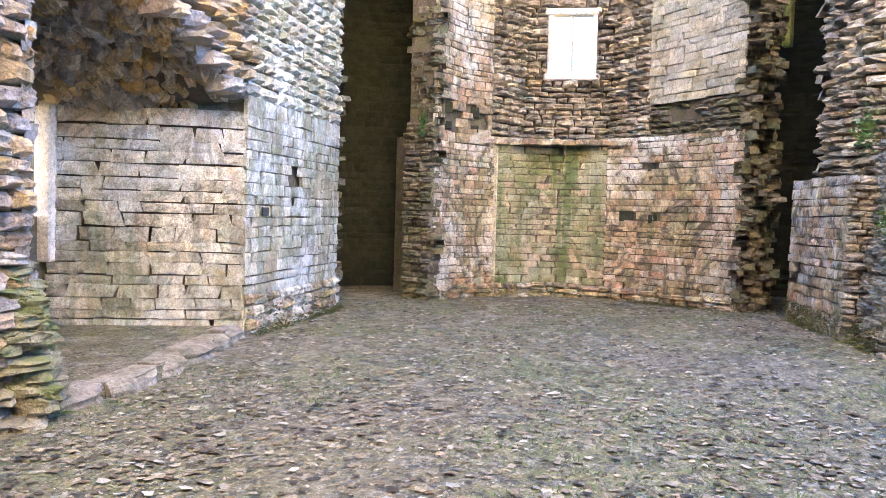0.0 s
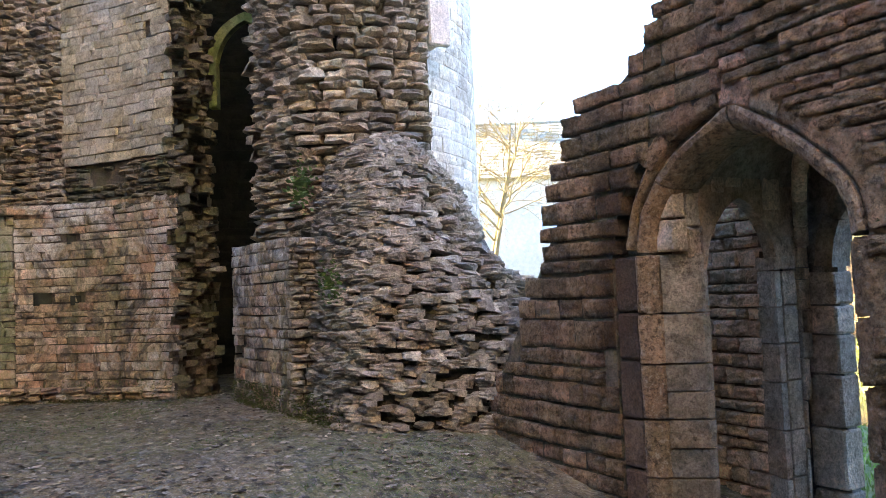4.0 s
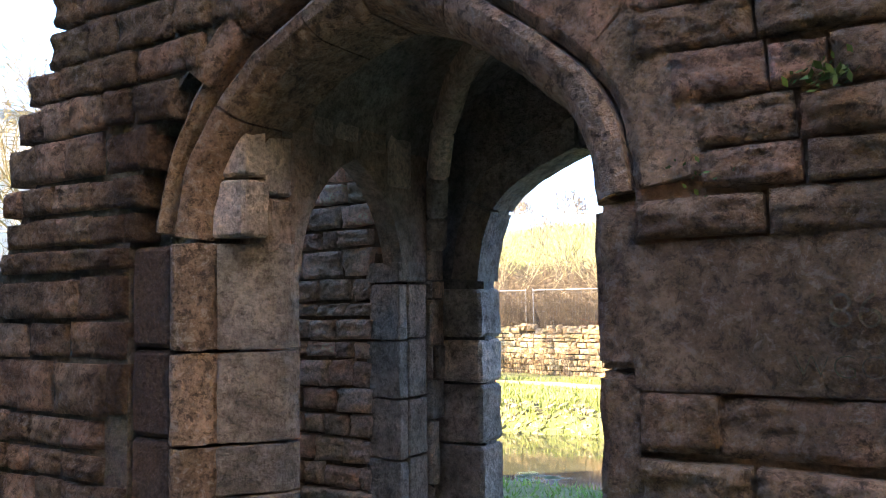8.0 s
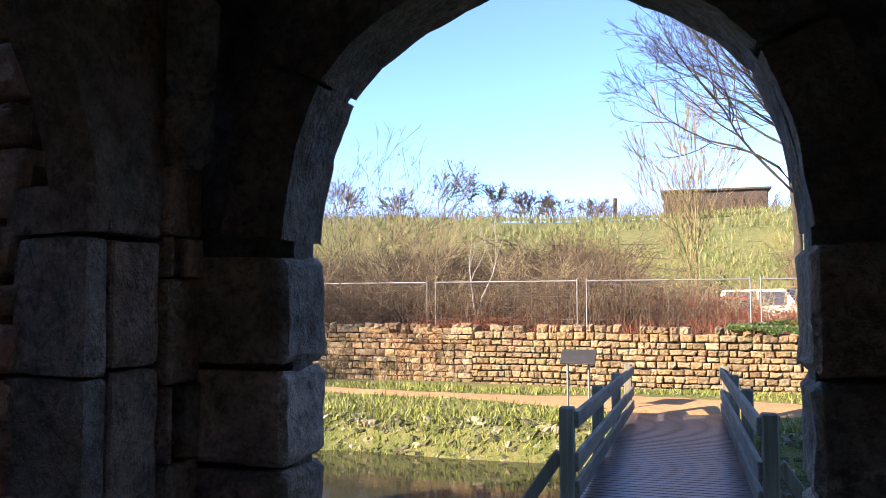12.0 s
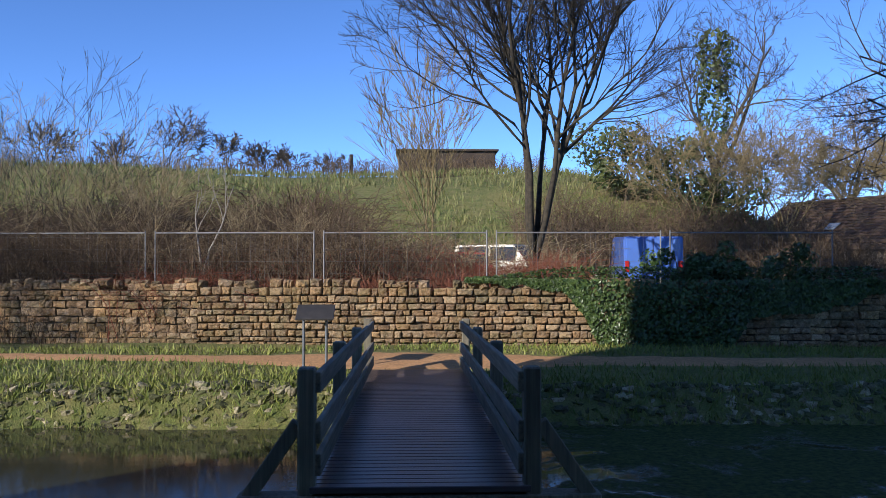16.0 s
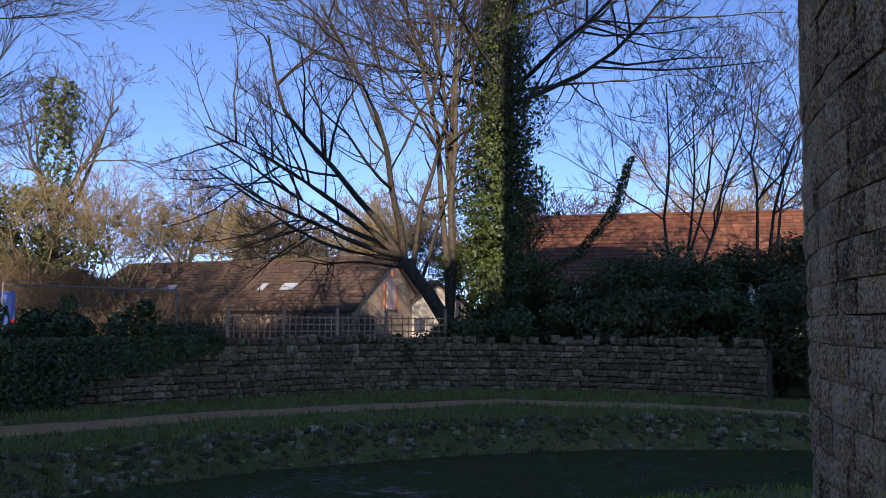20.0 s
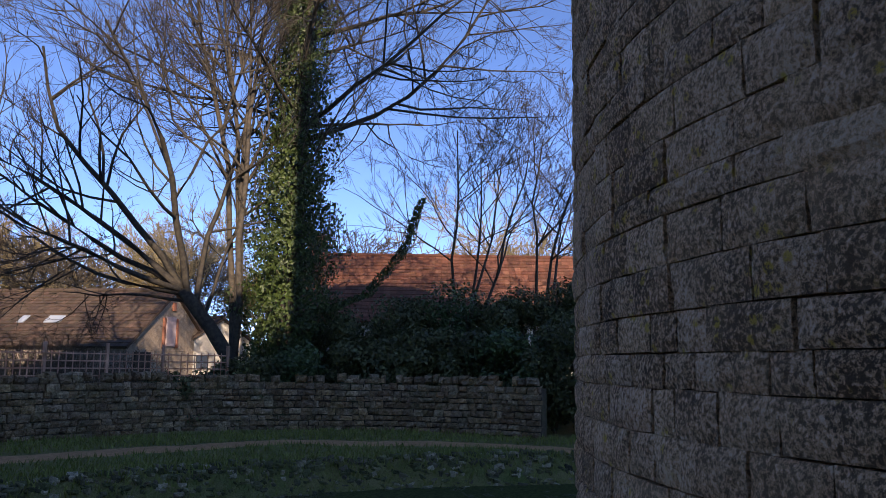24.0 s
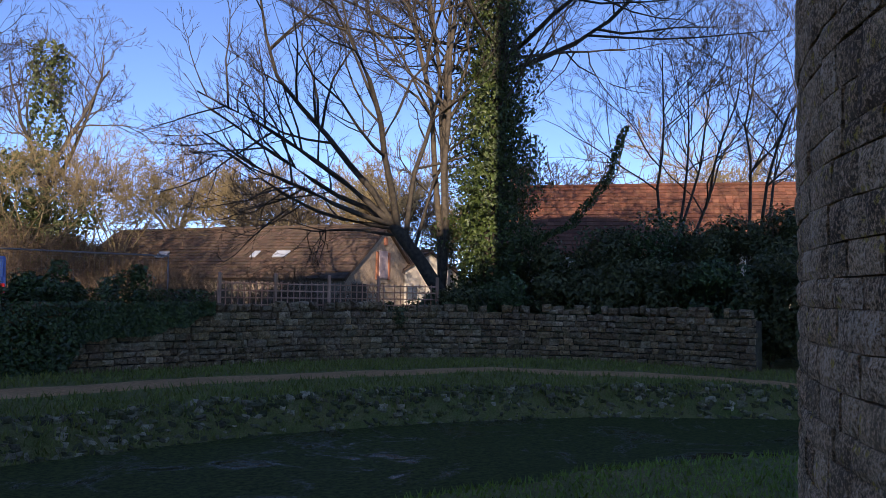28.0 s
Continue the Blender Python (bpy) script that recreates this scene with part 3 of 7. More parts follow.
def ground_z(x, y):
    d = castle_dist(x, y)
    rough = noise.noise(Vector((x * 0.35, y * 0.35, 0))) * 0.05 + noise.noise(Vector((x * 1.7, y * 1.7, 4))) * 0.02
    if d < 7.9:
        z = -0.47 - 0.30 * smooth(2.0, 7.2, d) - 0.62 * smooth(7.25 + rough * 3, 7.9, d)
    elif d < 12.9:
        z = -1.39 - 0.6 * smooth(7.9, 8.8, d) + 0.75 * smooth(12.0, 12.9, d)
    else:
        z = -1.24 + 0.50 * smooth(12.85, 13.6, d + rough * 3) + 0.14 * smooth(13.6, 16.5, d)
    z += 0.45 * smooth(18.9, 22.0, d)
    hill = 6.5 * smooth(31.0, 57.0, y + noise.noise(Vector((x * 0.05, y * 0.05, 9))) * 5) * (1 - 0.72 * smooth(4.0, 26.0, x)) * (1 - 0.55 * smooth(-26.0, -60.0, x))
    z += hill + 2.5 * smooth(60, 200, math.hypot(x, y))
    return z + rough * (1.0 if d > 13 or d < 7 else 0.6)


def axis_steps(lo, hi, near_lo, near_hi, fine, grow=1.22):
    xs, x, s = [], near_lo, fine
    while x <= near_hi:
        xs.append(x)
        x += fine
    x, s = near_hi, fine
    while x < hi:
        s *= grow
        x += s
        xs.append(min(x, hi))
    x, s = near_lo, fine
    while x > lo:
        s *= grow
        x -= s
        xs.insert(0, max(x, lo))
    return xs


def sheet(name, xs, ys, zf, mat):
    verts = [(x, y, zf(x, y)) for y in ys for x in xs]
    w = len(xs)
    faces = [(j * w + i, j * w + i + 1, (j + 1) * w + i + 1, (j + 1) * w + i) for j in range(len(ys) - 1) for i in range(w - 1)]
    return mesh_ob(name, verts, faces, mat, True)


tagged(sheet("ground", axis_steps(-900, 900, -16, 20, 0.3), axis_steps(-900, 1400, 4, 24, 0.28), ground_z, mat_ground),
       "short winter grass on uneven ground round the moat", "ground", kind="structure")
water = sheet("water", [x * 2.0 - 40 for x in range(41)], [y * 2.0 - 30 for y in range(31)], lambda x, y: -1.2, mat_water)
tagged(water, "still dark moat water with patches of weed", "water", kind="structure")


def floor_z(x, y):
    tilt = -0.06 * max(y - 0.5, 0) * smooth(-6.0, -2.5, x)
    bank = 0.10 * smooth(1.2, 3.4, y) * (1 - smooth(-5.5, -3.5, x))
    return tilt + bank - 0.02 + noise.noise(Vector((x * 0.5, y * 0.5, 2))) * 0.03 + noise.noise(Vector((x * 3, y * 3, 5))) * 0.010


tagged(sheet("floor", [x * 0.15 - 17 for x in range(180)], [y * 0.15 - 9.0 for y in range(103)], floor_z, mat_floor),
       "trodden earth and gravel with thin grass inside the ruin", "floor", kind="structure")

WALL_LINE = [(-26, 25.0), (-14, 23.6), (-8, 23.0), (-5.6, 22.8), (-2.5, 22.35), (0, 22.2), (2.5, 21.9), (5.7, 21.75), (8.6, 21.7), (11.5, 21.2), (13.6, 19.6), (14.8, 17.8),
             (15.4, 16.0), (15.6, 14.0)]


def strip(name, line, width, mat, lift=0.012, ends=None):
    verts, faces = [], []
    pts = []
    for (x0, y0), (x1, y1) in zip(line, line[1:]):
        n = max(2, int(math.hypot(x1 - x0, y1 - y0) / 0.3))
        pts += [(x0 + (x1 - x0) * i / n, y0 + (y1 - y0) * i / n) for i in range(n)]
    pts.append(line[-1])
    for i, (x, y) in enumerate(pts):
        a, b = pts[max(i - 1, 0)], pts[min(i + 1, len(pts) - 1)]
        d = Vector((b[0] - a[0], b[1] - a[1], 0)).normalized()
        nrm = Vector((-d.y, d.x, 0))
        w = width(x, y) if callable(width) else width
        for k in range(7):
            o = (k / 6 - 0.5) * w
            wob = noise.noise(Vector((x * 0.8, y * 0.8, k))) * 0.10 if k in (0, 6) else 0
            px, py = x + nrm.x * (o + wob), y + nrm.y * (o + wob)
            verts.append((px, py, ground_z(px, py) + lift - (0.02 if k in (0, 6) else 0)))
    for i in range(len(pts) - 1):
        for k in range(6):
            faces.append((i * 7 + k, i * 7 + k + 1, (i + 1) * 7 + k + 1, (i + 1) * 7 + k))
    return mesh_ob(name, verts, faces, mat, True)


tagged(strip("path", [(-26, 22.4), (-14, 21.2), (-8, 20.6), (-4.5, 20.4), (-2.1, 20.1), (0.5, 20.0), (3.0, 19.9), (6.0, 19.7), (9.0, 19.0), (11.5, 17.9), (13.2, 16.0), (14.2, 13.8), (14.8, 10.5), (14.8, 4.0)],
             lambda x, y: 0.8 + 1.3 * math.exp(-((x + 2.6) / 2.2) ** 2), mat_path), "buff gravel footpath along the moat bank", "path", kind="structure")

# ---- castle ----
CASTLE_H, SOUTH_H = 18.0, 8.4


SHAPES = {
    "steep": [(0, 0), (0.04, 0.20), (0.10, 0.38), (0.2, 0.54), (0.35, 0.70), (0.5, 0.81), (0.7, 0.90), (0.85, 0.955), (1, 1)],
    "four": [(0, 0), (0.02, 0.15), (0.07, 0.36), (0.19, 0.62), (0.38, 0.76), (0.6, 0.86), (0.8, 0.935), (1, 1)],
    "round": [(0, 0), (0.02, 0.12), (0.07, 0.33), (0.24, 0.60), (0.46, 0.80), (0.71, 0.93), (0.88, 0.98), (1, 1)],
    "straight": [(0, 0), (0.03, 0.22), (0.10, 0.36), (0.27, 0.53), (0.48, 0.71), (0.73, 0.88), (1, 1)],
    "point": [(0, 0), (0.06, 0.2), (0.16, 0.4), (0.3, 0.58), (0.5, 0.76), (0.75, 0.91), (1, 1)],
}


def arch_curve(shape, right, t):
    """Rise of an arch over its half span; a pair of shapes gives an arch whose sides differ."""
    ts, fs = zip(*SHAPES[shape if isinstance(shape, str) else shape[1 if right else 0]])
    return float(np.interp(t, ts, fs))


def arch_outline(x0, x1, z0, spring, apex, n=10, shape="steep"):
    """Pointed arch from the left foot over the apex to the right foot, in x and z."""
    half, rise = (x1 - x0) / 2, apex - spring
    us = [(i / n) ** 1.7 for i in range(n + 1)]
    left = [(x0 + half * t, spring + rise * arch_curve(shape, False, t)) for t in us]
    right = [(x1 - half * t, spring + rise * arch_curve(shape, True, t)) for t in reversed(us[:-1])]
    return [(x0, z0)] + left + right + [(x1, z0)]


def arch_height(x, x0, x1, spring, apex, shape="steep"):
    t = 1 - abs(x - (x0 + x1) / 2) / ((x1 - x0) / 2)
    if t < 0:
        return -9
    return spring + (apex - spring) * arch_curve(shape, x > (x0 + x1) / 2, t)


def arched_wall_bm(x0, x1, ztop, y0, y1, opening, z0=-0.7):
    """A wall between two depths with one arched opening. opening: x0, x1, spring, apex, bulge."""
    a = arch_outline(opening[0], opening[1], z0, opening[2], opening[3], 12, opening[4])
    top = ztop if callable(ztop) else (lambda x: ztop)
    bm = bmesh.new()
    n = len(a)
    # quads from the arch up to the top edge, and plain piers on both sides
    for y, flip in ((y0, False), (y1, True)):
        lo = [bm.verts.new((x, y, z)) for x, z in a]
        hi = [bm.verts.new((x, y, top(x))) for x, z in a]
        for i in range(1, n - 2):
            bm.faces.new((lo[i], lo[i + 1], hi[i + 1], hi[i]))
        for xa, edge, up in ((x0, lo[0], [hi[0], lo[1]]), (x1, lo[-1], [hi[-1], lo[-2]])):
            v0, v1 = bm.verts.new((xa, y, z0)), bm.verts.new((xa, y, top(xa)))
            bm.faces.new((v0, edge, up[1], up[0], v1))
    bm.verts.ensure_lookup_table()
    half = len(bm.verts) // 2
    for i in range(n - 1):
        bm.faces.new((bm.verts[i], bm.verts[i + 1], bm.verts[half + i + 1], bm.verts[half + i]))
    for i in range(n - 1):
        bm.faces.new((bm.verts[n + i], bm.verts[n + i + 1], bm.verts[half + n + i + 1], bm.verts[half + n + i]))
    # ends
    for o in (2 * n, 2 * n + 2):
        bm.faces.new((bm.verts[o], bm.verts[o + 1], bm.verts[half + o + 1], bm.verts[half + o]))
        near = bm.verts[n] if o == 2 * n else bm.verts[2 * n - 1]
        near2 = bm.verts[half + n] if o == 2 * n else bm.verts[half + 2 * n - 1]
        bm.faces.new((bm.verts[o + 1], near, near2, bm.verts[half + o + 1]))
    return bm


def backed(line, thick, z0, z1, parent, mat, set_back=0.07):
    """The solid core behind a face that looks to the right of the line's way."""
    bm = bmesh.new()
    n = len(line)
    inner, outer = [], []
    for i, (x, y) in enumerate(line):
        a, b = line[max(i - 1, 0)], line[min(i + 1, n - 1)]
        d = Vector((b[0] - a[0], b[1] - a[1])).normalized()
        inner.append((x - d.y * set_back, y + d.x * set_back))
        outer.append((x - d.y * thick, y + d.x * thick))
    for i in range(n - 1):
        prism_bm([inner[i], inner[i + 1], outer[i + 1], outer[i]], z0, z1, bm)
    part("core", bm, mat, parent)


# entrance wall: inner skin, outer skin, the passage between them
IN_Y, OUT_Y = 4.87, 6.42
IN_ARCH = (-3.22, -1.596, 1.57, 2.285, ("round", "straight"))
OUT_ARCH = (-2.80, -1.74, 1.42, 2.02, "four")
STEPS = [(-5.75, -0.1), (-5.30, 0.55), (-5.08, 0.72), (-4.86, 0.84), (-4.84, 1.20), (-4.76, 1.44), (-4.50, 1.47), (-4.46, 2.0), (-4.34, 2.28), (-4.16, 2.48), (-4.14, 2.64), (-3.99, 2.70), (-3.96, 2.80), (-3.50, 2.84), (-3.40, 2.92), (-3.2, 3.02), (-3.05, 3.24), (-2.75, 3.36), (-2.0, 3.6), (-1.2, 4.4), (0, 6.0), (4, 9.5)]


def ragged_top(x):
    for (xa, za), (xb, zb) in zip(STEPS, STEPS[1:]):
        if xa <= x <= xb:
            return za + (zb - za) * (x - xa) / (xb - xa)
    return STEPS[0][1] if x < STEPS[0][0] else STEPS[-1][1]


def gate_y(x):
    """The inner face stands a little further in on the east side of the doorway."""
    return IN_Y - 0.15 * smooth(-2.7, -1.55, x)


gate = structure("wall_north", "brown sandstone entrance wall, ragged where it has fallen, with a pointed doorway", "wall")
part("core", arched_wall_bm(-5.35, 0.6, lambda x: ragged_top(x) - 0.08, IN_Y + 0.11, 5.16, (IN_ARCH[0] - 0.06, IN_ARCH[1] + 0.06, 1.60, 2.35, IN_ARCH[4])), mat_torn, gate)
part("mortar", arched_wall_bm(-5.30, 0.6, lambda x: ragged_top(x) - 0.10, IN_Y + 0.006, IN_Y + 0.10, (IN_ARCH[0] - 0.38, IN_ARCH[1] + 0.30, 1.55, 2.56, IN_ARCH[4])), mat_torn, gate)
# piece to the east of the passage, solid through the thickness
part("core", prism_bm([(-1.62, 5.20), (2.8, 5.20), (2.8, 6.40), (-1.60, 6.12)], -0.8, 6.0), mat_dark, gate)
part("core", prism_bm([(0.55, 4.92), (4.5, 4.92), (4.5, 6.2), (0.55, 6.2)], -0.8, CASTLE_H), mat_dark, gate)
# west wall of the passage: dressed blocks round the small side door, with two slots near the outer door
def block(dims, centre, mat, name="block", bevel=0.010):
    part(name, rough(box_bm(dims, centre, bevel), 0.010, 2), mat, gate)


# head of the side door, cut through the wall over its jambs
SIDE_DOOR = (5.235, 5.93, 1.50, 1.95, "point")
bm = arched_wall_bm(5.20, 6.14, 2.62, -3.13, -3.02, SIDE_DOOR, 1.45)
for v in bm.verts:
    v.co = (v.co.y, v.co.x, v.co.z)
part("door_head", bm, mat_inner, gate)
for k, (ya, yb, za, zb) in enumerate([(5.30, 5.43, 1.98, 2.30), (5.44, 5.60, 2.02, 2.36), (5.61, 5.80, 2.00, 2.33), (5.81, 6.0, 1.86, 2.2)]):
    block((0.05, yb - ya - 0.006, zb - za), (-3.025, (ya + yb) / 2, (za + zb) / 2), mat_inner, "arch_stone", 0.012)


def plan_block(poly, z0, z1, mat, name="block", amp=0.008, bevel=0.008):
    bm = prism_bm(poly, z0 + 0.003, z1 - 0.003)
    bmesh.ops.bevel(bm, geom=list(bm.edges), offset=bevel, segments=1, affect="EDGES")
    part(name, rough(bm, amp, 3, 14.0), mat, gate)


zs = [-0.5, -0.1, 0.25, 0.60, 0.88, 1.15, 1.42, 1.52]
for k, (z0, z1) in enumerate(zip(zs, zs[1:])):
    j = 0.02 * (k % 2)
    plan_block([(-3.02, 5.895), (-3.018, 5.968), (-3.28, 6.03), (-3.26 + j, 5.955), (-3.10, 5.93)], z0, z1, mat_inner, "jamb_stone")
    plan_block([(-3.018, 5.972), (-3.016, 6.126), (-3.30, 6.126), (-3.28, 6.035)], z0 + 0.01 * (k % 2), z1 + 0.01 * ((k + 1) % 2), mat_inner)
# strip with two slots, worn away towards its foot
rows = [(-0.5, 0.10), (0.10, 0.45), (0.45, 0.76), (0.76, 0.955), (0.955, 1.115), (1.115, 1.345), (1.345, 1.43), (1.43, 1.585)]
for k, (z0, z1) in enumerate(rows):
    if k in (4, 6):
        for ya, yb in ((6.130, 6.142), (6.192, 6.25)):
            plan_block([(-2.995, ya), (-2.995, yb), (-3.14, yb), (-3.14, ya)], z0 - 0.002, z1 + 0.002, mat_inner, amp=0.002, bevel=0.003)
        # near-black back: the slot's inner shade is put into its colour
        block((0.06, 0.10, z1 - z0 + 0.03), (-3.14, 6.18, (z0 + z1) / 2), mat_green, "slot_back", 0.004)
    else:
        worn = 0.05 * max(0, 3 - k)
        plan_block([(-2.995, 6.130), (-2.995, 6.25 - worn), (-3.16, 6.25), (-3.16, 6.130)], z0, z1, mat_inner)
block((0.12, 0.30, 3.1), (-3.34, 6.20, 1.0), mat_dark, "core")
# rib that springs from the strip into the vault
rib = [Vector(p) for p in ((-3.0, 6.19, 1.58), (-2.985, 6.17, 1.74), (-2.93, 6.10, 1.93), (-2.82, 5.98, 2.12), (-2.62, 5.80, 2.30), (-2.35, 5.62, 2.42))]
for a, b in zip(rib, rib[1:]):
    part("rib_stone", beam_bm(a, b + (b - a) * 0.04, 0.10, 0.12, 0.025), mat_inner, gate)
# flush blocks beside the west jamb; black stain and groove shade in their colour
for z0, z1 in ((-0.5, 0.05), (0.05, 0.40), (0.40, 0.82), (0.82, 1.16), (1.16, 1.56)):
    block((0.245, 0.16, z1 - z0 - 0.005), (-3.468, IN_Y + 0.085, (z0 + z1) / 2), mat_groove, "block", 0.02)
# wall stones between the inner arch and the side door
for ya, yb, za, zb in ((4.95, 5.085, 1.575, 1.80), (5.09, 5.235, 1.525, 1.74), (4.95, 5.07, 1.805, 2.06), (5.075, 5.235, 1.745, 2.02), (4.97, 5.10, 2.065, 2.40), (5.105, 5.235, 2.025, 2.50)):
    plan_block([(-3.045, ya), (-3.035, yb), (-3.22, yb), (-3.22, ya)], za, zb, mat_inner, "wall_stone", 0.010, 0.012)
# east wall of the passage
for k, (z0, z1) in enumerate(zip([-0.5, 0.0, 0.45, 0.82, 1.2, 1.62, 2.05], [0.0, 0.45, 0.82, 1.2, 1.62, 2.05, 2.5])):
    cut = 5.55 + (k % 2) * 0.2
    for y0, y1 in ((5.22, cut), (cut, 6.13)):
        block((0.16, y1 - y0 - 0.006, z1 - z0 - 0.006), (-1.52 + 0.012 * (k % 3), (y0 + y1) / 2, (z0 + z1) / 2), mat_brown, "block", 0.014)
# outer doorway
part("outer_doorway", arched_wall_bm(-3.5, -1.0, 3.4, 6.31, OUT_Y - 0.01, (OUT_ARCH[0] - 0.004, OUT_ARCH[1] + 0.004, 1.42, 2.025, "four")), mat_dress, gate)
# outer skin west of the doorway, seen through the side door
# vault over the passage
bm = bmesh.new()
curve = arch_outline(-3.03, -1.50, 1.98, 2.0, 2.54, 10, "steep")
for (xa, za), (xb, zb) in zip(curve, curve[1:]):
    if abs(xa - xb) + abs(za - zb) < 1e-4:
        continue
    vs = [bm.verts.new((x, y, z)) for y in (5.14, 6.33) for x, z in ((xa, za), (xb, zb), (xb, 2.75), (xa, 2.75))]
    for q in ((0, 1, 2, 3), (4, 5, 6, 7), (0, 1, 5, 4), (2, 3, 7, 6)):
        bm.faces.new([vs[i] for i in q])
bmesh.ops.dissolve_degenerate(bm, edges=bm.edges, dist=0.001)
part("passage_vault", bm, mat_dress, gate)
part("core", box_bm((1.9, 1.2, 0.25), (-2.15, 5.74, 2.85)), mat_dark, gate)


def gate_spans(lo, hi):
    """The stretches of one course of the entrance wall that are masonry: not the doorway, not above the ragged top."""
    def spans(v, h):
        mid, out, run = v + h * 0.5, [], None
        n = int((hi - lo) / 0.02)
        for i in range(n + 1):
            x = lo + (hi - lo) * i / n
            ok = mid + h * 0.25 < ragged_top(x)
            if mid < 1.57:
                ok = ok and not -3.60 < x < -1.475
            else:
                ok = ok and mid > arch_height(x, IN_ARCH[0] - 0.34, IN_ARCH[1] + 0.29, 1.50, IN_ARCH[3] + 0.30, IN_ARCH[4]) + h * 0.10
            if 0.66 < mid < 0.90:
                ok = ok and not -3.74 < x < -3.63
            if 1.105 < mid < 1.46:
                ok = ok and not -1.48 < x < -0.62
            if ok and run is None:
                run = x
            if run is not None and (not ok or i == n):
                if x - run > 0.04:
                    out.append((run - lo, x - lo))
                run = None
        return out
    return spans


def face_y(y, x0):
    return lambda u, v: (Vector((x0 + u, y(x0 + u) if callable(y) else y, v)), Vector((1, 0, 0)), Vector((0, -1, 0)))


for z0, z1, sd in ((-0.5, 1.105, 3), (1.105, 1.46, 5), (1.46, 1.57, 6), (1.57, 3.4, 7)):
    thin = z1 - z0 < 0.2
    stones(lay(face_y(gate_y, -6.0), 0, 3.55, z0, z1, (0.12, 0.12) if thin else (0.11, 0.20), (0.13, 0.29), None, 0.017, 0.24, sd, gate_spans(-6.0, -2.45), 0.10), "hewn", 0.20, mat_brown, gate)
    stones(lay(face_y(gate_y, -2.45), 0, 3.05, z0, z1, (0.12, 0.12) if thin else (0.065, 0.13), (0.2, 0.5) if thin else (0.10, 0.27), None, 0.010, 0.24, sd + 10, gate_spans(-2.45, 0.6), 0.12), "hewn", 0.20, mat_brown, gate)
stones(lay(face_y(gate_y, -2.45), 0, 3.05, 3.4, 4.6, (0.10, 0.20), (0.16, 0.42), None, 0.004, 0.16, 9, gate_spans(-2.45, 0.6)), "hewn", 0.20, mat_brown, gate)
part("core", prism_bm([(-1.475, 4.745), (0.6, 4.745), (0.6, 5.2), (-1.475, 5.2)], -0.6, 4.2), mat_brown_j, gate)
# the large carved block
for xa, xb, za, zb in ((-1.478, -0.62, 1.108, 1.457),):
    i = 5
    ob = new("stone", shared_mesh("hewn", i, mat_brown))
    ob.parent = gate
    ob.matrix_basis = Matrix.Translation(((xa + xb) / 2, gate_y(-1) - 0.012, (za + zb) / 2)) @ Matrix(((1, 0, 0), (0, 0, -1), (0, 1, 0))).to_4x4() @ Matrix.Diagonal((xb - xa, zb - za, 0.06, 1))
    part("core", box_bm((xb - xa - 0.03, 0.16, zb - za - 0.03), ((xa + xb) / 2, gate_y(-1) + 0.12, (za + zb) / 2)), mat_dark, gate)
# coursed wall behind the side door
BACK = [(-5.0, 6.0), (-3.22, 5.955)]
at_k2, n_k2 = along_line(BACK, -1)
stones(lay(at_k2, 0, n_k2, -0.4, 2.16, (0.075, 0.15), (0.10, 0.21), lambda u, v, l, h: v + h * 0.4 < min(2.14, 0.92 + u * 0.92), 0.018, 0.2, 8), "worn", 0.12, mat_pinkish, gate)
backed(BACK, 0.4, -0.6, 1.7, gate, mat_brown_j, 0.03)
backed([(-3.72, 5.968), (-3.22, 5.955)], 0.4, 1.66, 2.06, gate, mat_brown_j, 0.04)


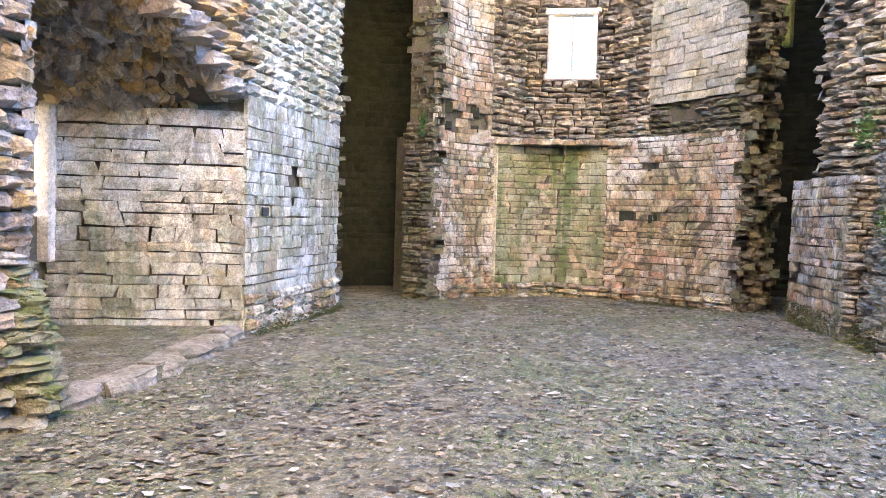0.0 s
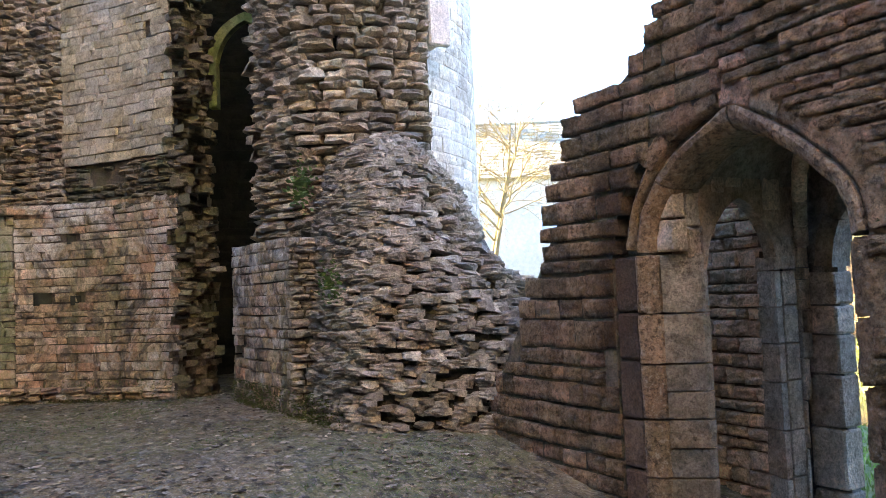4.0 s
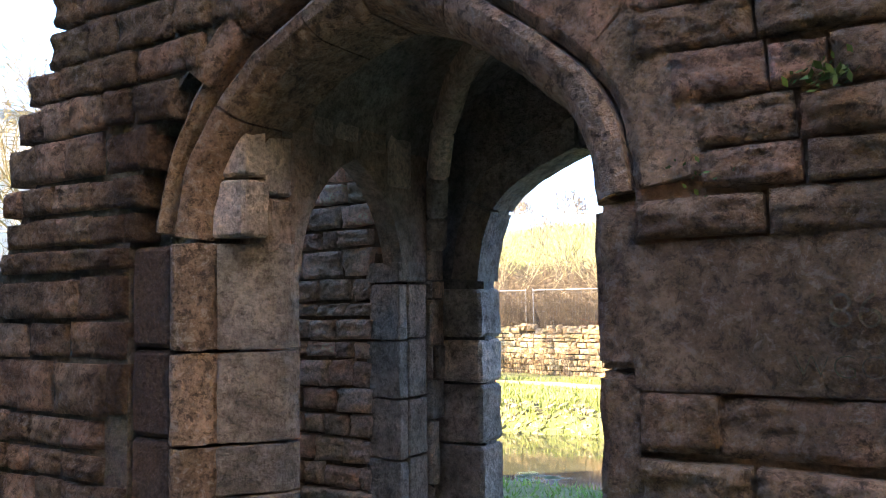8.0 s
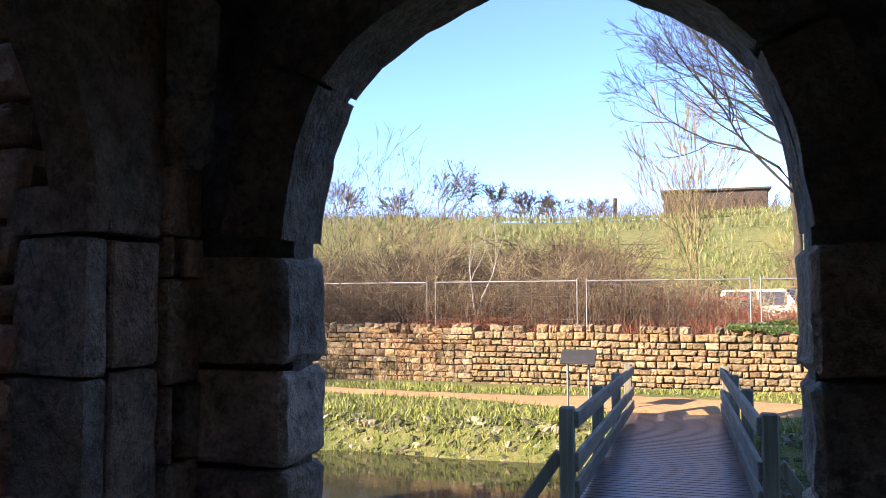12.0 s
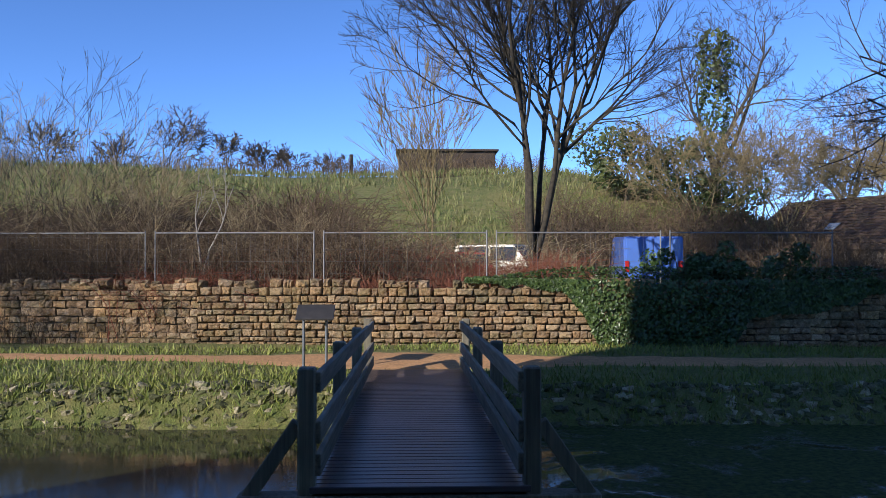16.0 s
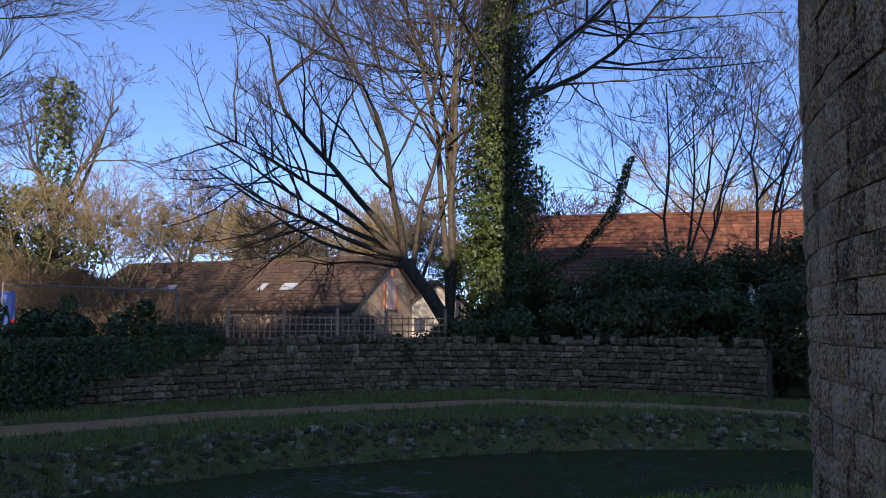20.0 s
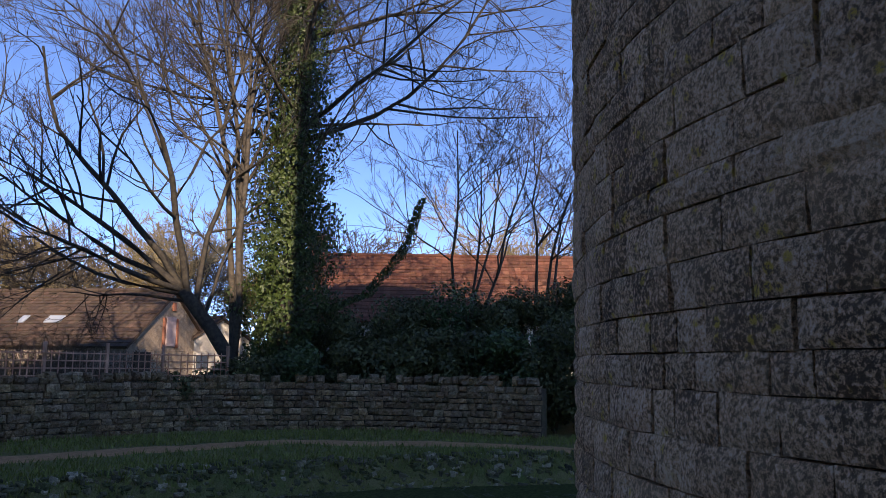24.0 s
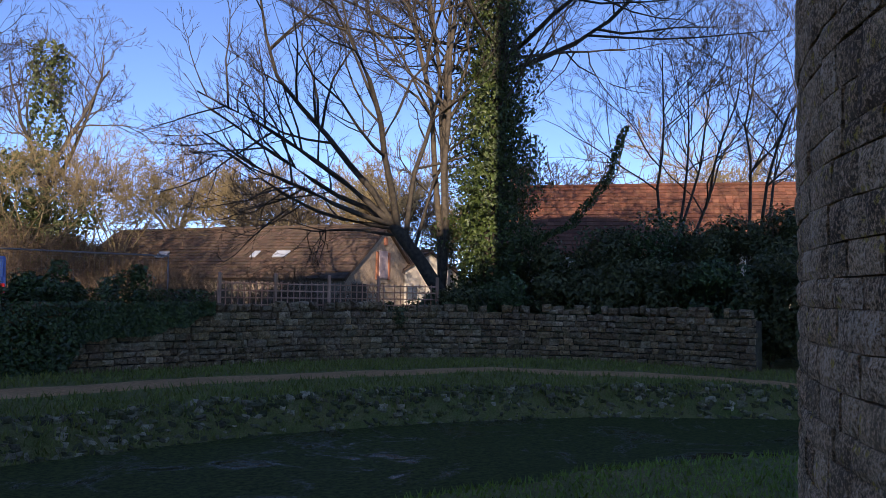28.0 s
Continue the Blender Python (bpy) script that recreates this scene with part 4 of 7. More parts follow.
def ring_stones(parent, arch, y, width, depth, mat, sets, proud, out=-1):
    """Dressed arch stones (voussoirs) and jambs round an opening, each a bevelled block."""
    a = arch_outline(arch[0], arch[1], 0, arch[2], arch[3], 24, arch[4])[1:-1]
    lens = [0.0]
    for p, q in zip(a, a[1:]):
        lens.append(lens[-1] + math.hypot(q[0] - p[0], q[1] - p[1]))

    def point(s):
        i = max(k for k in range(len(lens) - 1) if lens[k] <= min(max(s, 0), lens[-1] - 1e-5))
        t = (s - lens[i]) / (lens[i + 1] - lens[i])
        p, q = a[i], a[i + 1]
        d = Vector((q[0] - p[0], q[1] - p[1])).normalized()
        return Vector((p[0] + (q[0] - p[0]) * t, p[1] + (q[1] - p[1]) * t)), Vector((-d.y, d.x))
    half = lens[-1] / 2
    for lo, hi in sets:
        bm = bmesh.new()
        n = 5
        cols = []
        for i in range(n + 1):
            s = half * 2 * (lo + (hi - lo) * i / n)
            s = min(max(s, 0.004), 2 * half - 0.004)
            p, nr = point(s)
            if abs(s - half) < 0.02:
                nr = Vector((0, 1))
            cols.append([(p.x, p.y), (p.x + nr.x * width, p.y + nr.y * width)])
        yf = y if callable(y) else (lambda x: y)
        f = [[bm.verts.new((c[k][0], yf(c[k][0]) + out * proud, c[k][1])) for k in (0, 1)] for c in cols]
        b = [[bm.verts.new((c[k][0], yf(c[k][0]) - out * depth, c[k][1])) for k in (0, 1)] for c in cols]
        for i in range(n):
            bm.faces.new((f[i][0], f[i][1], f[i + 1][1], f[i + 1][0]))
            bm.faces.new((b[i][0], b[i + 1][0], b[i + 1][1], b[i][1]))
            bm.faces.new((f[i][0], f[i + 1][0], b[i + 1][0], b[i][0]))
            bm.faces.new((f[i][1], b[i][1], b[i + 1][1], f[i + 1][1]))
        for i in (0, n):
            bm.faces.new((f[i][0], b[i][0], b[i][1], f[i][1]))
        es = [e for e in bm.edges if len(e.link_faces) == 2 and e.calc_face_angle(0) > 0.8]
        bmesh.ops.recalc_face_normals(bm, faces=bm.faces)
        bmesh.ops.bevel(bm, geom=es, offset=0.018, segments=2, affect="EDGES")
        part("arch_stone", rough(bm, 0.012, 2), mat, parent)


def moulded_ring(arch, yf, section, sets, mat, amp=0.010):
    """Arch stones with a moulded section. section(f) gives pairs (outwards, inwards from the face) at the fraction f of the curve."""
    a = arch_outline(arch[0], arch[1], 0, arch[2], arch[3], 40, arch[4])[1:-1]
    lens = [0.0]
    for p, q in zip(a, a[1:]):
        lens.append(lens[-1] + math.hypot(q[0] - p[0], q[1] - p[1]))
    total_len = lens[-1]
    xs, zs = [p[0] for p in a], [p[1] for p in a]

    def point(f):
        e = 0.03
        pos = lambda q: Vector((float(np.interp(q * total_len, lens, xs)), float(np.interp(q * total_len, lens, zs))))
        p = pos(f)
        d = (pos(min(f + e, 1)) - pos(max(f - e, 0))).normalized()
        return p, Vector((-d.y, d.x))
    for lo, hi in sets:
        n = max(4, int((hi - lo) * total_len / 0.035))
        bm = bmesh.new()
        rings = []
        for i in range(n + 1):
            f = lo + (hi - lo) * i / n
            p, nr = point(f)
            rings.append([bm.verts.new((p.x + nr.x * o, yf(p.x + nr.x * o) + dy, p.y + nr.y * o)) for o, dy in section(f)])
        m = len(rings[0])
        for r0, r1 in zip(rings, rings[1:]):
            for k in range(m):
                bm.faces.new((r0[k], r0[(k + 1) % m], r1[(k + 1) % m], r1[k]))
        bm.faces.new(rings[0])
        bm.faces.new(rings[-1][::-1])
        bmesh.ops.recalc_face_normals(bm, faces=bm.faces)
        bm.normal_update()
        for v in bm.verts:
            v.co += v.normal * amp * (noise.noise(v.co * 9.0) * 0.7 + noise.noise(v.co * 25.0) * 0.4)
        part("arch_stone", bm, mat, gate)


def roll(f):
    """Round roll on the west side, plain chamfer on the east."""
    k, w = smooth(0.42, 0.58, f), 0.045 * math.exp(-((f - 0.5) / 0.06) ** 2)
    west_side = [(0, 0.34), (0, 0.07), (0.022, 0.03), (0.05, -0.005), (0.08, -0.02), (0.10, -0.005), (0.11, 0.05), (0.11, 0.34)]
    east_side = [(0, 0.34), (0, 0.085), (0.02, 0.035), (0.05, 0.005), (0.09, -0.01), (0.118, -0.004), (0.125, 0.05), (0.125, 0.34)]
    return [((a[0] + (b[0] - a[0]) * k) * (1 + w / 0.12), a[1] + (b[1] - a[1]) * k) for a, b in zip(west_side, east_side)]


moulded_ring(IN_ARCH, gate_y, roll, [(0.0, 0.205), (0.208, 0.40), (0.403, 0.498), (0.502, 0.66), (0.663, 1.0)], mat_ring)
moulded_ring(IN_ARCH, gate_y, lambda f: [(0.205, 0.15), (0.205, 0.05), (0.225, 0.015), (0.25, 0.03), (0.255, 0.15)], [(0.0, 0.24)], mat_ring)
OUTER_ORDER = [(0.21, 0.30), (0.303, 0.405), (0.408, 0.478), (0.482, 0.56), (0.563, 0.66), (0.663, 0.76), (0.763, 0.87), (0.873, 1.0)]
for i, (lo, hi) in enumerate(OUTER_ORDER):
    inner = 0.20 - 0.07 * smooth(0.40, 0.50, (lo + hi) / 2)
    wide = (0.33, 0.36, 0.31, 0.34, 0.30, 0.36, 0.31, 0.33)[i]
    moulded_ring(IN_ARCH, gate_y, lambda f: [(inner, 0.18), (inner, 0.02), (inner + 0.03, -0.008), (wide - 0.03, -0.012), (wide, 0.02), (wide, 0.18)], [(lo, hi)], mat_brown, 0.02)
ring_stones(gate, OUT_ARCH, 6.31, 0.15, 0.14, mat_dress, [(0, 0.2), (0.205, 0.495), (0.505, 0.795), (0.8, 1)], 0.07)
# jamb blocks of the inner doorway
zs = [-0.45, 0.02, 0.42, 0.80, 1.15, 1.565]
for z0, z1 in zip(zs, zs[1:]):
    j = random.Random(int(z0 * 100)).uniform(-0.03, 0.03)
    bm = prism_bm([(-3.36, IN_Y + 0.05), (-3.345, IN_Y - 0.01), (-3.31, IN_Y - 0.025), (-3.27, IN_Y - 0.005), (-3.24, IN_Y + 0.04), (-3.20, IN_Y + 0.075), (-3.20, 5.215), (-3.36, 5.215)], z0 + 0.004, z1 - 0.004)
    bmesh.ops.bevel(bm, geom=list(bm.edges), offset=0.008, segments=1, affect="EDGES")
    part("jamb_stone", rough(bm, 0.012, 3, 14.0), mat_ring, gate)
    zm = z0 + (z1 - z0) * (0.5 if j > 0 else 0.999)
    for za, zb in ((z0, zm), (zm, z1)):
        if zb - za > 0.05:
            bm = prism_bm([(-3.196, IN_Y + 0.085), (-3.02, 5.16), (-3.02, 5.235), (-3.196, 5.235)], za + 0.003, zb - 0.003)
            bmesh.ops.bevel(bm, geom=list(bm.edges), offset=0.006, segments=1, affect="EDGES")
            part("jamb_stone", rough(bm, 0.008, 3, 14.0), mat_dress, gate)
    off = 0.035 * smooth(1.1, 0.6, z1) if z1 < 1.1 else 0.0
    bm = prism_bm([(-1.450, 4.708), (-1.44, 5.21), (-1.585, 5.215), (-1.600 + j * 0.3 + off, 4.80), (-1.572 + j * 0.2 + off, 4.720)], z0 + 0.003, z1 - 0.003)
    bmesh.ops.bevel(bm, geom=list(bm.edges), offset=0.015, segments=2, affect="EDGES")
    part("jamb_stone", rough(bm, 0.022, 3, 14.0), mat_brown, gate)
# jamb blocks of the outer doorway
zs = [-0.6, -0.2, 0.25, 0.64, 0.93, 1.148, 1.40]
for z0, z1 in zip(zs, zs[1:]):
    for x0, x1 in ((-3.08, -2.785), (-1.752, -1.46)):
        bm = box_bm((x1 - x0, 0.22, z1 - z0 - 0.008), ((x0 + x1) / 2, 6.348, (z0 + z1) / 2), 0.018)
        part("jamb_stone", rough(bm, 0.016, 3, 12.0), mat_inner, gate)

# north-east tower by the moat
TOWER_C, TOWER_R = (2.52, 4.32), 3.62
ne = structure("tower_north_east", "round corner tower of grey lichened limestone blocks", "tower")


def ring_bm(c, r0, r1, z0, z1, a0, a1, n=40):
    """A round wall between two radii over a range of angles."""
    ang = [radians(a0 + (a1 - a0) * i / n) for i in range(n + 1)]
    pts = [(c[0] + r1 * math.cos(a), c[1] + r1 * math.sin(a)) for a in ang] + [(c[0] + r0 * math.cos(a), c[1] + r0 * math.sin(a)) for a in reversed(ang)]
    bm = bmesh.new()
    lo, hi = [bm.verts.new((x, y, z0)) for x, y in pts], [bm.verts.new((x, y, z1)) for x, y in pts]
    m = len(pts)
    for i in range(n):
        k = m - 2 - i
        bm.faces.new((lo[i], lo[i + 1], lo[k], lo[k + 1]))
        bm.faces.new((hi[i], hi[i + 1], hi[k], hi[k + 1]))
    for i in range(m):
        bm.faces.new((lo[i], lo[(i + 1) % m], hi[(i + 1) % m], hi[i]))
    return bm


def round_face(c, r, inward=False):
    def at(u, v):
        a = u / r
        along, out = Vector((-math.sin(a), math.cos(a), 0)), Vector((math.cos(a), math.sin(a), 0))
        return Vector((c[0] + r * math.cos(a), c[1] + r * math.sin(a), v)), (-along if inward else along), (-out if inward else out)
    return at


part("core", ring_bm(TOWER_C, TOWER_R - 1.3, TOWER_R - 0.03, -1.2, CASTLE_H, -38, 150), mat_tower_core, ne)


def tower_keep(u, v, l, h):
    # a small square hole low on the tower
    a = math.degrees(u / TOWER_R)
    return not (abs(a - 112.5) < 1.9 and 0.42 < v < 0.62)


stones(lay(round_face(TOWER_C, TOWER_R), radians(84) * TOWER_R, radians(150) * TOWER_R, -0.7, 2.2, (0.085, 0.135), (0.10, 0.27), tower_keep, 0.003, 0.07, 21), "flat", 0.08, mat_tower, ne, proud=0.012)
stones(lay(round_face(TOWER_C, TOWER_R), radians(84) * TOWER_R, radians(150) * TOWER_R, 2.2, 5.2, (0.085, 0.135), (0.10, 0.27), None, 0.003, 0.07, 22), "flat", 0.08, mat_tower_top, ne, proud=0.012, joined=True)
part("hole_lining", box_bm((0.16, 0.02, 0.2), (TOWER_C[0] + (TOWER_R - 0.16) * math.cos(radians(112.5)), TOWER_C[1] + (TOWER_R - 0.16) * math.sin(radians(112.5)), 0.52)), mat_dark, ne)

# ---- the hall ----
def near_hole(p, holes):
    return any(abs(p.y - y) < w and abs(p.z - z) < h for y, z, w, h in holes)


west = structure("wall_west", "tall ochre stone end wall streaked green, rubble above, with a two-light window", "wall")
LOW = [(-11.05, -1.75), (-11.7, -1.50), (-12.4, -1.0), (-12.85, 0.2), (-12.3, 1.6), (-11.4, 2.5), (-10.5, 3.1)]
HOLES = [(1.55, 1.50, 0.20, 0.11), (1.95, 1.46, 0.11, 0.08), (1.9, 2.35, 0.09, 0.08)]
at_low, low_len = along_line(LOW, -1)
backed(LOW, 0.5, -0.6, 2.86, west, mat_mortar, 0.05)
backed(LOW[1:5], 1.5, -0.6, 2.86, west, mat_mortar, 0.3)
backed(LOW[5:], 0.5, 2.8, CASTLE_H, west, mat_mortar)
part("core", prism_bm([(-14.6, 2.7), (-12.4, 2.65), (-13.55, 1.0), (-15.0, 1.0)], -0.6, CASTLE_H), mat_mortar, west)
part("core", prism_bm([(-15.0, -0.9), (-13.3, -0.6), (-12.5, -1.5), (-14.6, -1.9)], -0.6, CASTLE_H), mat_mortar, west)
def low_u(y):
    u = 0.0
    while u < low_len and at_low(u, 0)[0].y < y:
        u += 0.02
    return u


for ya, yb, mt, wd, sd in ((-1.8, -0.88, mat_ochre, 0.30, 31), (-0.88, 1.15, mat_panel, 0.10, 32), (1.15, 3.2, mat_ochre, 0.30, 38)):
    stones(lay(at_low, low_u(ya), low_u(yb), -0.08, 2.88, (0.085, 0.15), (0.13, 0.36), lambda u, v, l, h: not near_hole(at_low(u, v)[0], HOLES), 0.012, wd * 0.6, sd), "plain", 0.06, mt, west, "stone", True, proud=0.012)
# dressed strip at the edge of the panel
e0 = at_low(low_u(-0.88), 0)[0]
part("panel_edge", box_bm((0.10, 0.12, 2.8), (e0.x - 0.035, e0.y, 1.35), 0.02), mat_smooth_ochre, west)
# plinth course of rough stones at the foot
stones(lay(at_low, 0.2, low_len - 0.1, -0.08, 0.22, (0.09, 0.16), (0.14, 0.4), None, 0.01, 0.9, 36), "rubble", 0.16, mat_ochre, west, "stone", True, proud=0.07)
# upper parts: ashlar at both sides, a torn embrasure between them, the window at its back
UP_L = [(-11.05, -1.75), (-11.95, -1.40), (-12.45, -0.95)]
EMB = [(-12.45, -0.95), (-13.25, -0.35), (-13.25, 1.2), (-12.3, 1.85)]
UP_R = [(-12.3, 1.85), (-11.4, 2.55), (-10.5, 3.1)]
at_l, n_l = along_line(UP_L, -1)
at_e, n_e = along_line(EMB, -1)
at_r, n_r = along_line(UP_R, -1)
backed(UP_L, 0.5, 2.86, CASTLE_H, west, mat_mortar)
backed(UP_R[:2], 0.6, 2.86, CASTLE_H, west, mat_mortar)
backed(EMB[:2], 0.8, 2.86, CASTLE_H, west, mat_mortar)
backed(EMB[2:], 0.8, 2.86, CASTLE_H, west, mat_mortar)
WIN = (0.11, 0.81, 4.15, 5.24)     # y0, y1, z0, z1
for y0, y1, z0, z1 in ((-0.5, WIN[0] - 0.12, 2.86, CASTLE_H), (WIN[1] + 0.12, 1.4, 2.86, CASTLE_H), (WIN[0] - 0.12, WIN[1] + 0.12, 2.86, WIN[2] - 0.12), (WIN[0] - 0.12, WIN[1] + 0.12, WIN[3] + 0.12, CASTLE_H)):
    # south side reaches further out, unseen, to block sun through the window
    deep = 1.7 if y1 < WIN[0] else 0.6
    part("core", box_bm((deep, y1 - y0, z1 - z0), (-13.33 - deep / 2, (y0 + y1) / 2, (z0 + z1) / 2)), mat_mortar, west)


def emb_spans(v, h):
    if WIN[2] - 0.14 < v + h / 2 < WIN[3] + 0.14:
        return [(0, 1.35 + WIN[0] - 0.10), (1.35 + WIN[1] + 0.10, n_e)]
    return [(0, n_e)]


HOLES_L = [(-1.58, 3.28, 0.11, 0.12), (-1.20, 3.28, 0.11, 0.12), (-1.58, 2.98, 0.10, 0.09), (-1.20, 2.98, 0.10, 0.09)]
stones(lay(at_l, 0, n_l, 2.86, 8.6, (0.09, 0.16), (0.14, 0.36), lambda u, v, l, h: not near_hole(at_l(u, v)[0], HOLES_L), 0.013, 0.2, 33), "plain", 0.07, mat_ochre, west, "stone", True)
stones(lay(at_e, 0, n_e, 2.80, 8.6, (0.08, 0.15), (0.10, 0.30), None, 0.015, 1.0, 34, emb_spans), "rubble", 0.22, mat_rubble, west, "stone", True, proud=0.05)
stones(lay(at_r, 0, n_r, 3.45, 8.6, (0.09, 0.16), (0.14, 0.36), lambda u, v, l, h: not near_hole(at_r(u, v)[0], [(2.85, 5.25, 0.06, 0.08)]), 0.005, 0.10, 35), "plain", 0.05, mat_smooth_ochre, west, "stone", True, proud=0.05)
stones(lay(at_r, 0, n_r, 2.70, 3.45, (0.08, 0.15), (0.12, 0.3), lambda u, v, l, h: not (abs(u - 0.55) < 0.16 and v > 3.15 or abs(u - 1.0) < 0.16 and v > 3.15), 0.015, 1.0, 37), "rubble", 0.2, mat_torn, west, "stone", True, proud=0.0)
# ledge over the panel
stones(((random.Random(i), Matrix.Translation((-12.78 + 0.22 * abs(i / 11 - 0.45), -0.95 + i * 0.235, 2.84)) @ Euler((0, 0, radians(90))).to_matrix().to_4x4(), 0.24, 0.75) for i in range(12)), "rubble", 0.12, mat_ochre, west, "stone", True, proud=0.03)
# dark boxes on the solid core stand for the shade inside putlog holes
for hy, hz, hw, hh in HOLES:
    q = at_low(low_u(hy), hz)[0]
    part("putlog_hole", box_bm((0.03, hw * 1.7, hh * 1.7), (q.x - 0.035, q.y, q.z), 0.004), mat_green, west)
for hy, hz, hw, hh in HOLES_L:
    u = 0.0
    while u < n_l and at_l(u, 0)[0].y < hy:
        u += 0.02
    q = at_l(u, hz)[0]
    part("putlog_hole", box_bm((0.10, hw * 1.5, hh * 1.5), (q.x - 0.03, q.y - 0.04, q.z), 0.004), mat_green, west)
# window frame of dressed stone with a mullion
wf = part("window_frame", box_bm((0.22, 0.11, WIN[3] - WIN[2] + 0.22), (-13.30, WIN[0] - 0.055, (WIN[2] + WIN[3]) / 2), 0.02), mat_dress_pale, west)
part("window_frame", box_bm((0.22, 0.11, WIN[3] - WIN[2] + 0.22), (-13.30, WIN[1] + 0.055, (WIN[2] + WIN[3]) / 2), 0.02), mat_dress_pale, west)
part("mullion", box_bm((0.14, 0.07, WIN[3] - WIN[2]), (-13.32, (WIN[0] + WIN[1]) / 2, (WIN[2] + WIN[3]) / 2), 0.02), mat_dress_pale, west)
part("lintel", box_bm((0.26, WIN[1] - WIN[0] + 0.34, 0.13), (-13.30, (WIN[0] + WIN[1]) / 2, WIN[3] + 0.065), 0.02), mat_dress_pale, west)
part("sill", box_bm((0.26, WIN[1] - WIN[0] + 0.34, 0.12), (-13.30, (WIN[0] + WIN[1]) / 2, WIN[2] - 0.06), 0.02), mat_dress_pale, west)

# north-west tower and the torn stub of the north wall
NW_C, SW_C = (-11.5, 4.3), (-11.5, -2.6)
nw = structure("tower_north_west", "pale round corner tower seen over the fallen wall", "tower")
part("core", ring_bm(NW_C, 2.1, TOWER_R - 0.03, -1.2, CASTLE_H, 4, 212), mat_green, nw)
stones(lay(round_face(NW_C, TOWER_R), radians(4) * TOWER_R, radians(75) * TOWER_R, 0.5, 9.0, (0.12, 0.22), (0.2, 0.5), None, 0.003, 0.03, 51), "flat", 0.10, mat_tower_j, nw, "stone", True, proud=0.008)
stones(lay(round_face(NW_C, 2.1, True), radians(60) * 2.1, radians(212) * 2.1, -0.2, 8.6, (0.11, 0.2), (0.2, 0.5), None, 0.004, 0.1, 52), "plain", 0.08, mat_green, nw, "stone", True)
sw = structure("tower_south_west", "dark inside of a round corner tower behind a tall torn opening", "tower")
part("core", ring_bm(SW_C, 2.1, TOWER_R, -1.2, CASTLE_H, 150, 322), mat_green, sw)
# unseen cap added to keep sky light out of the tower
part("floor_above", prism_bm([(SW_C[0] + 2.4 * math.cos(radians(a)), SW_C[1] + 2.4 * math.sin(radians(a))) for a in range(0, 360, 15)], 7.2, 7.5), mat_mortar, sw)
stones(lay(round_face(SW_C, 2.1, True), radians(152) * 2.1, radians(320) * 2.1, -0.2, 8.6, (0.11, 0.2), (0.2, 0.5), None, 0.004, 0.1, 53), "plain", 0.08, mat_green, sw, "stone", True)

# green arch of a window high in the north-west tower
arch = structure("window_2", "mossy pointed window head high in the dark tower", "window")
bm = bmesh.new()
pts = arch_outline(-0.46, 0.46, 4.3, 5.0, 5.62, 8, "point")
for (xa, za), (xb, zb) in zip(pts, pts[1:]):
    vs = []
    for y in (0.0, 0.16):
        for (x, z) in ((xa, za), (xb, zb)):
            k = 1.28
            vs.append(bm.verts.new((x, y, z)))
            vs.append(bm.verts.new((x * k, y, z + (0.13 if z > 4.4 else 0))))
    for q in ((0, 1, 3, 2), (4, 6, 7, 5), (0, 2, 6, 4), (1, 5, 7, 3)):
        bm.faces.new([vs[i] for i in q])
head = part("window_head", bm, mat_moss, arch)
head.matrix_basis = pose(-11.15, 4.30, 0, 0, 0, 58)

stub = structure("wall_north_stub", "torn stub and sloping rubble of the fallen north wall", "wall")
BLK = [(-9.62, 3.62), (-7.6, 3.74)]
at_b, n_b = along_line(BLK, -1)
part("core", prism_bm([(-9.58, 3.70), (-7.6, 3.82), (-7.6, 5.6), (-9.1, 5.6)], -0.6, 1.98), mat_mortar, stub)
part("core", prism_bm([(-9.35, 4.02), (-8.2, 4.10), (-7.9, 5.7), (-9.2, 5.8)], 1.9, CASTLE_H - 2), mat_mortar, stub)
stones(lay(at_b, 0, n_b, -0.2, 2.05, (0.09, 0.16), (0.15, 0.4), lambda u, v, l, h: not (0.10 < u < 0.42 and 0.62 < v < 0.95), 0.012, 0.2, 54), "plain", 0.09, mat_ochre, stub, "stone", True)
edge = [(-9.62, 3.62), (-9.62, 5.0)]
at_g, n_g = along_line(edge, 1)
stones(lay(at_g, 0, n_g, -0.2, 2.05, (0.09, 0.16), (0.15, 0.4), None, 0.010, 0.2, 55), "plain", 0.09, mat_ochre, stub, "stone", True)
at_end, n_end = along_line([(-7.6, 3.70), (-7.6, 4.7)], -1)
stones(lay(at_end, 0, n_end, -0.2, 2.05, (0.06, 0.11), (0.10, 0.25), None, 0.012, 0.9, 57), "rubble", 0.16, mat_mound, stub, "stone", True, proud=0.05)
TORN = [(-9.40, 5.1), (-9.42, 3.95), (-8.7, 3.98), (-8.1, 4.15), (-7.75, 4.7), (-7.7, 5.6)]
at_t, n_t = along_line(TORN, -1)
stones(lay(at_t, 0, n_t, 1.95, 9.2, (0.08, 0.15), (0.12, 0.36), None, 0.018, 1.2, 56), "rubble", 0.26, mat_rubble, stub, "stone", True, proud=0.08)
# dressed jamb of a lost window at the stub's outer corner
part("jamb", box_bm((0.20, 0.35, 5.0), (-7.88, 5.62, 6.9), 0.02), mat_dress_pale, stub)
part("jamb", box_bm((0.10, 0.30, 5.0), (-7.72, 5.78, 6.9), 0.02), mat_dress_pale, stub)

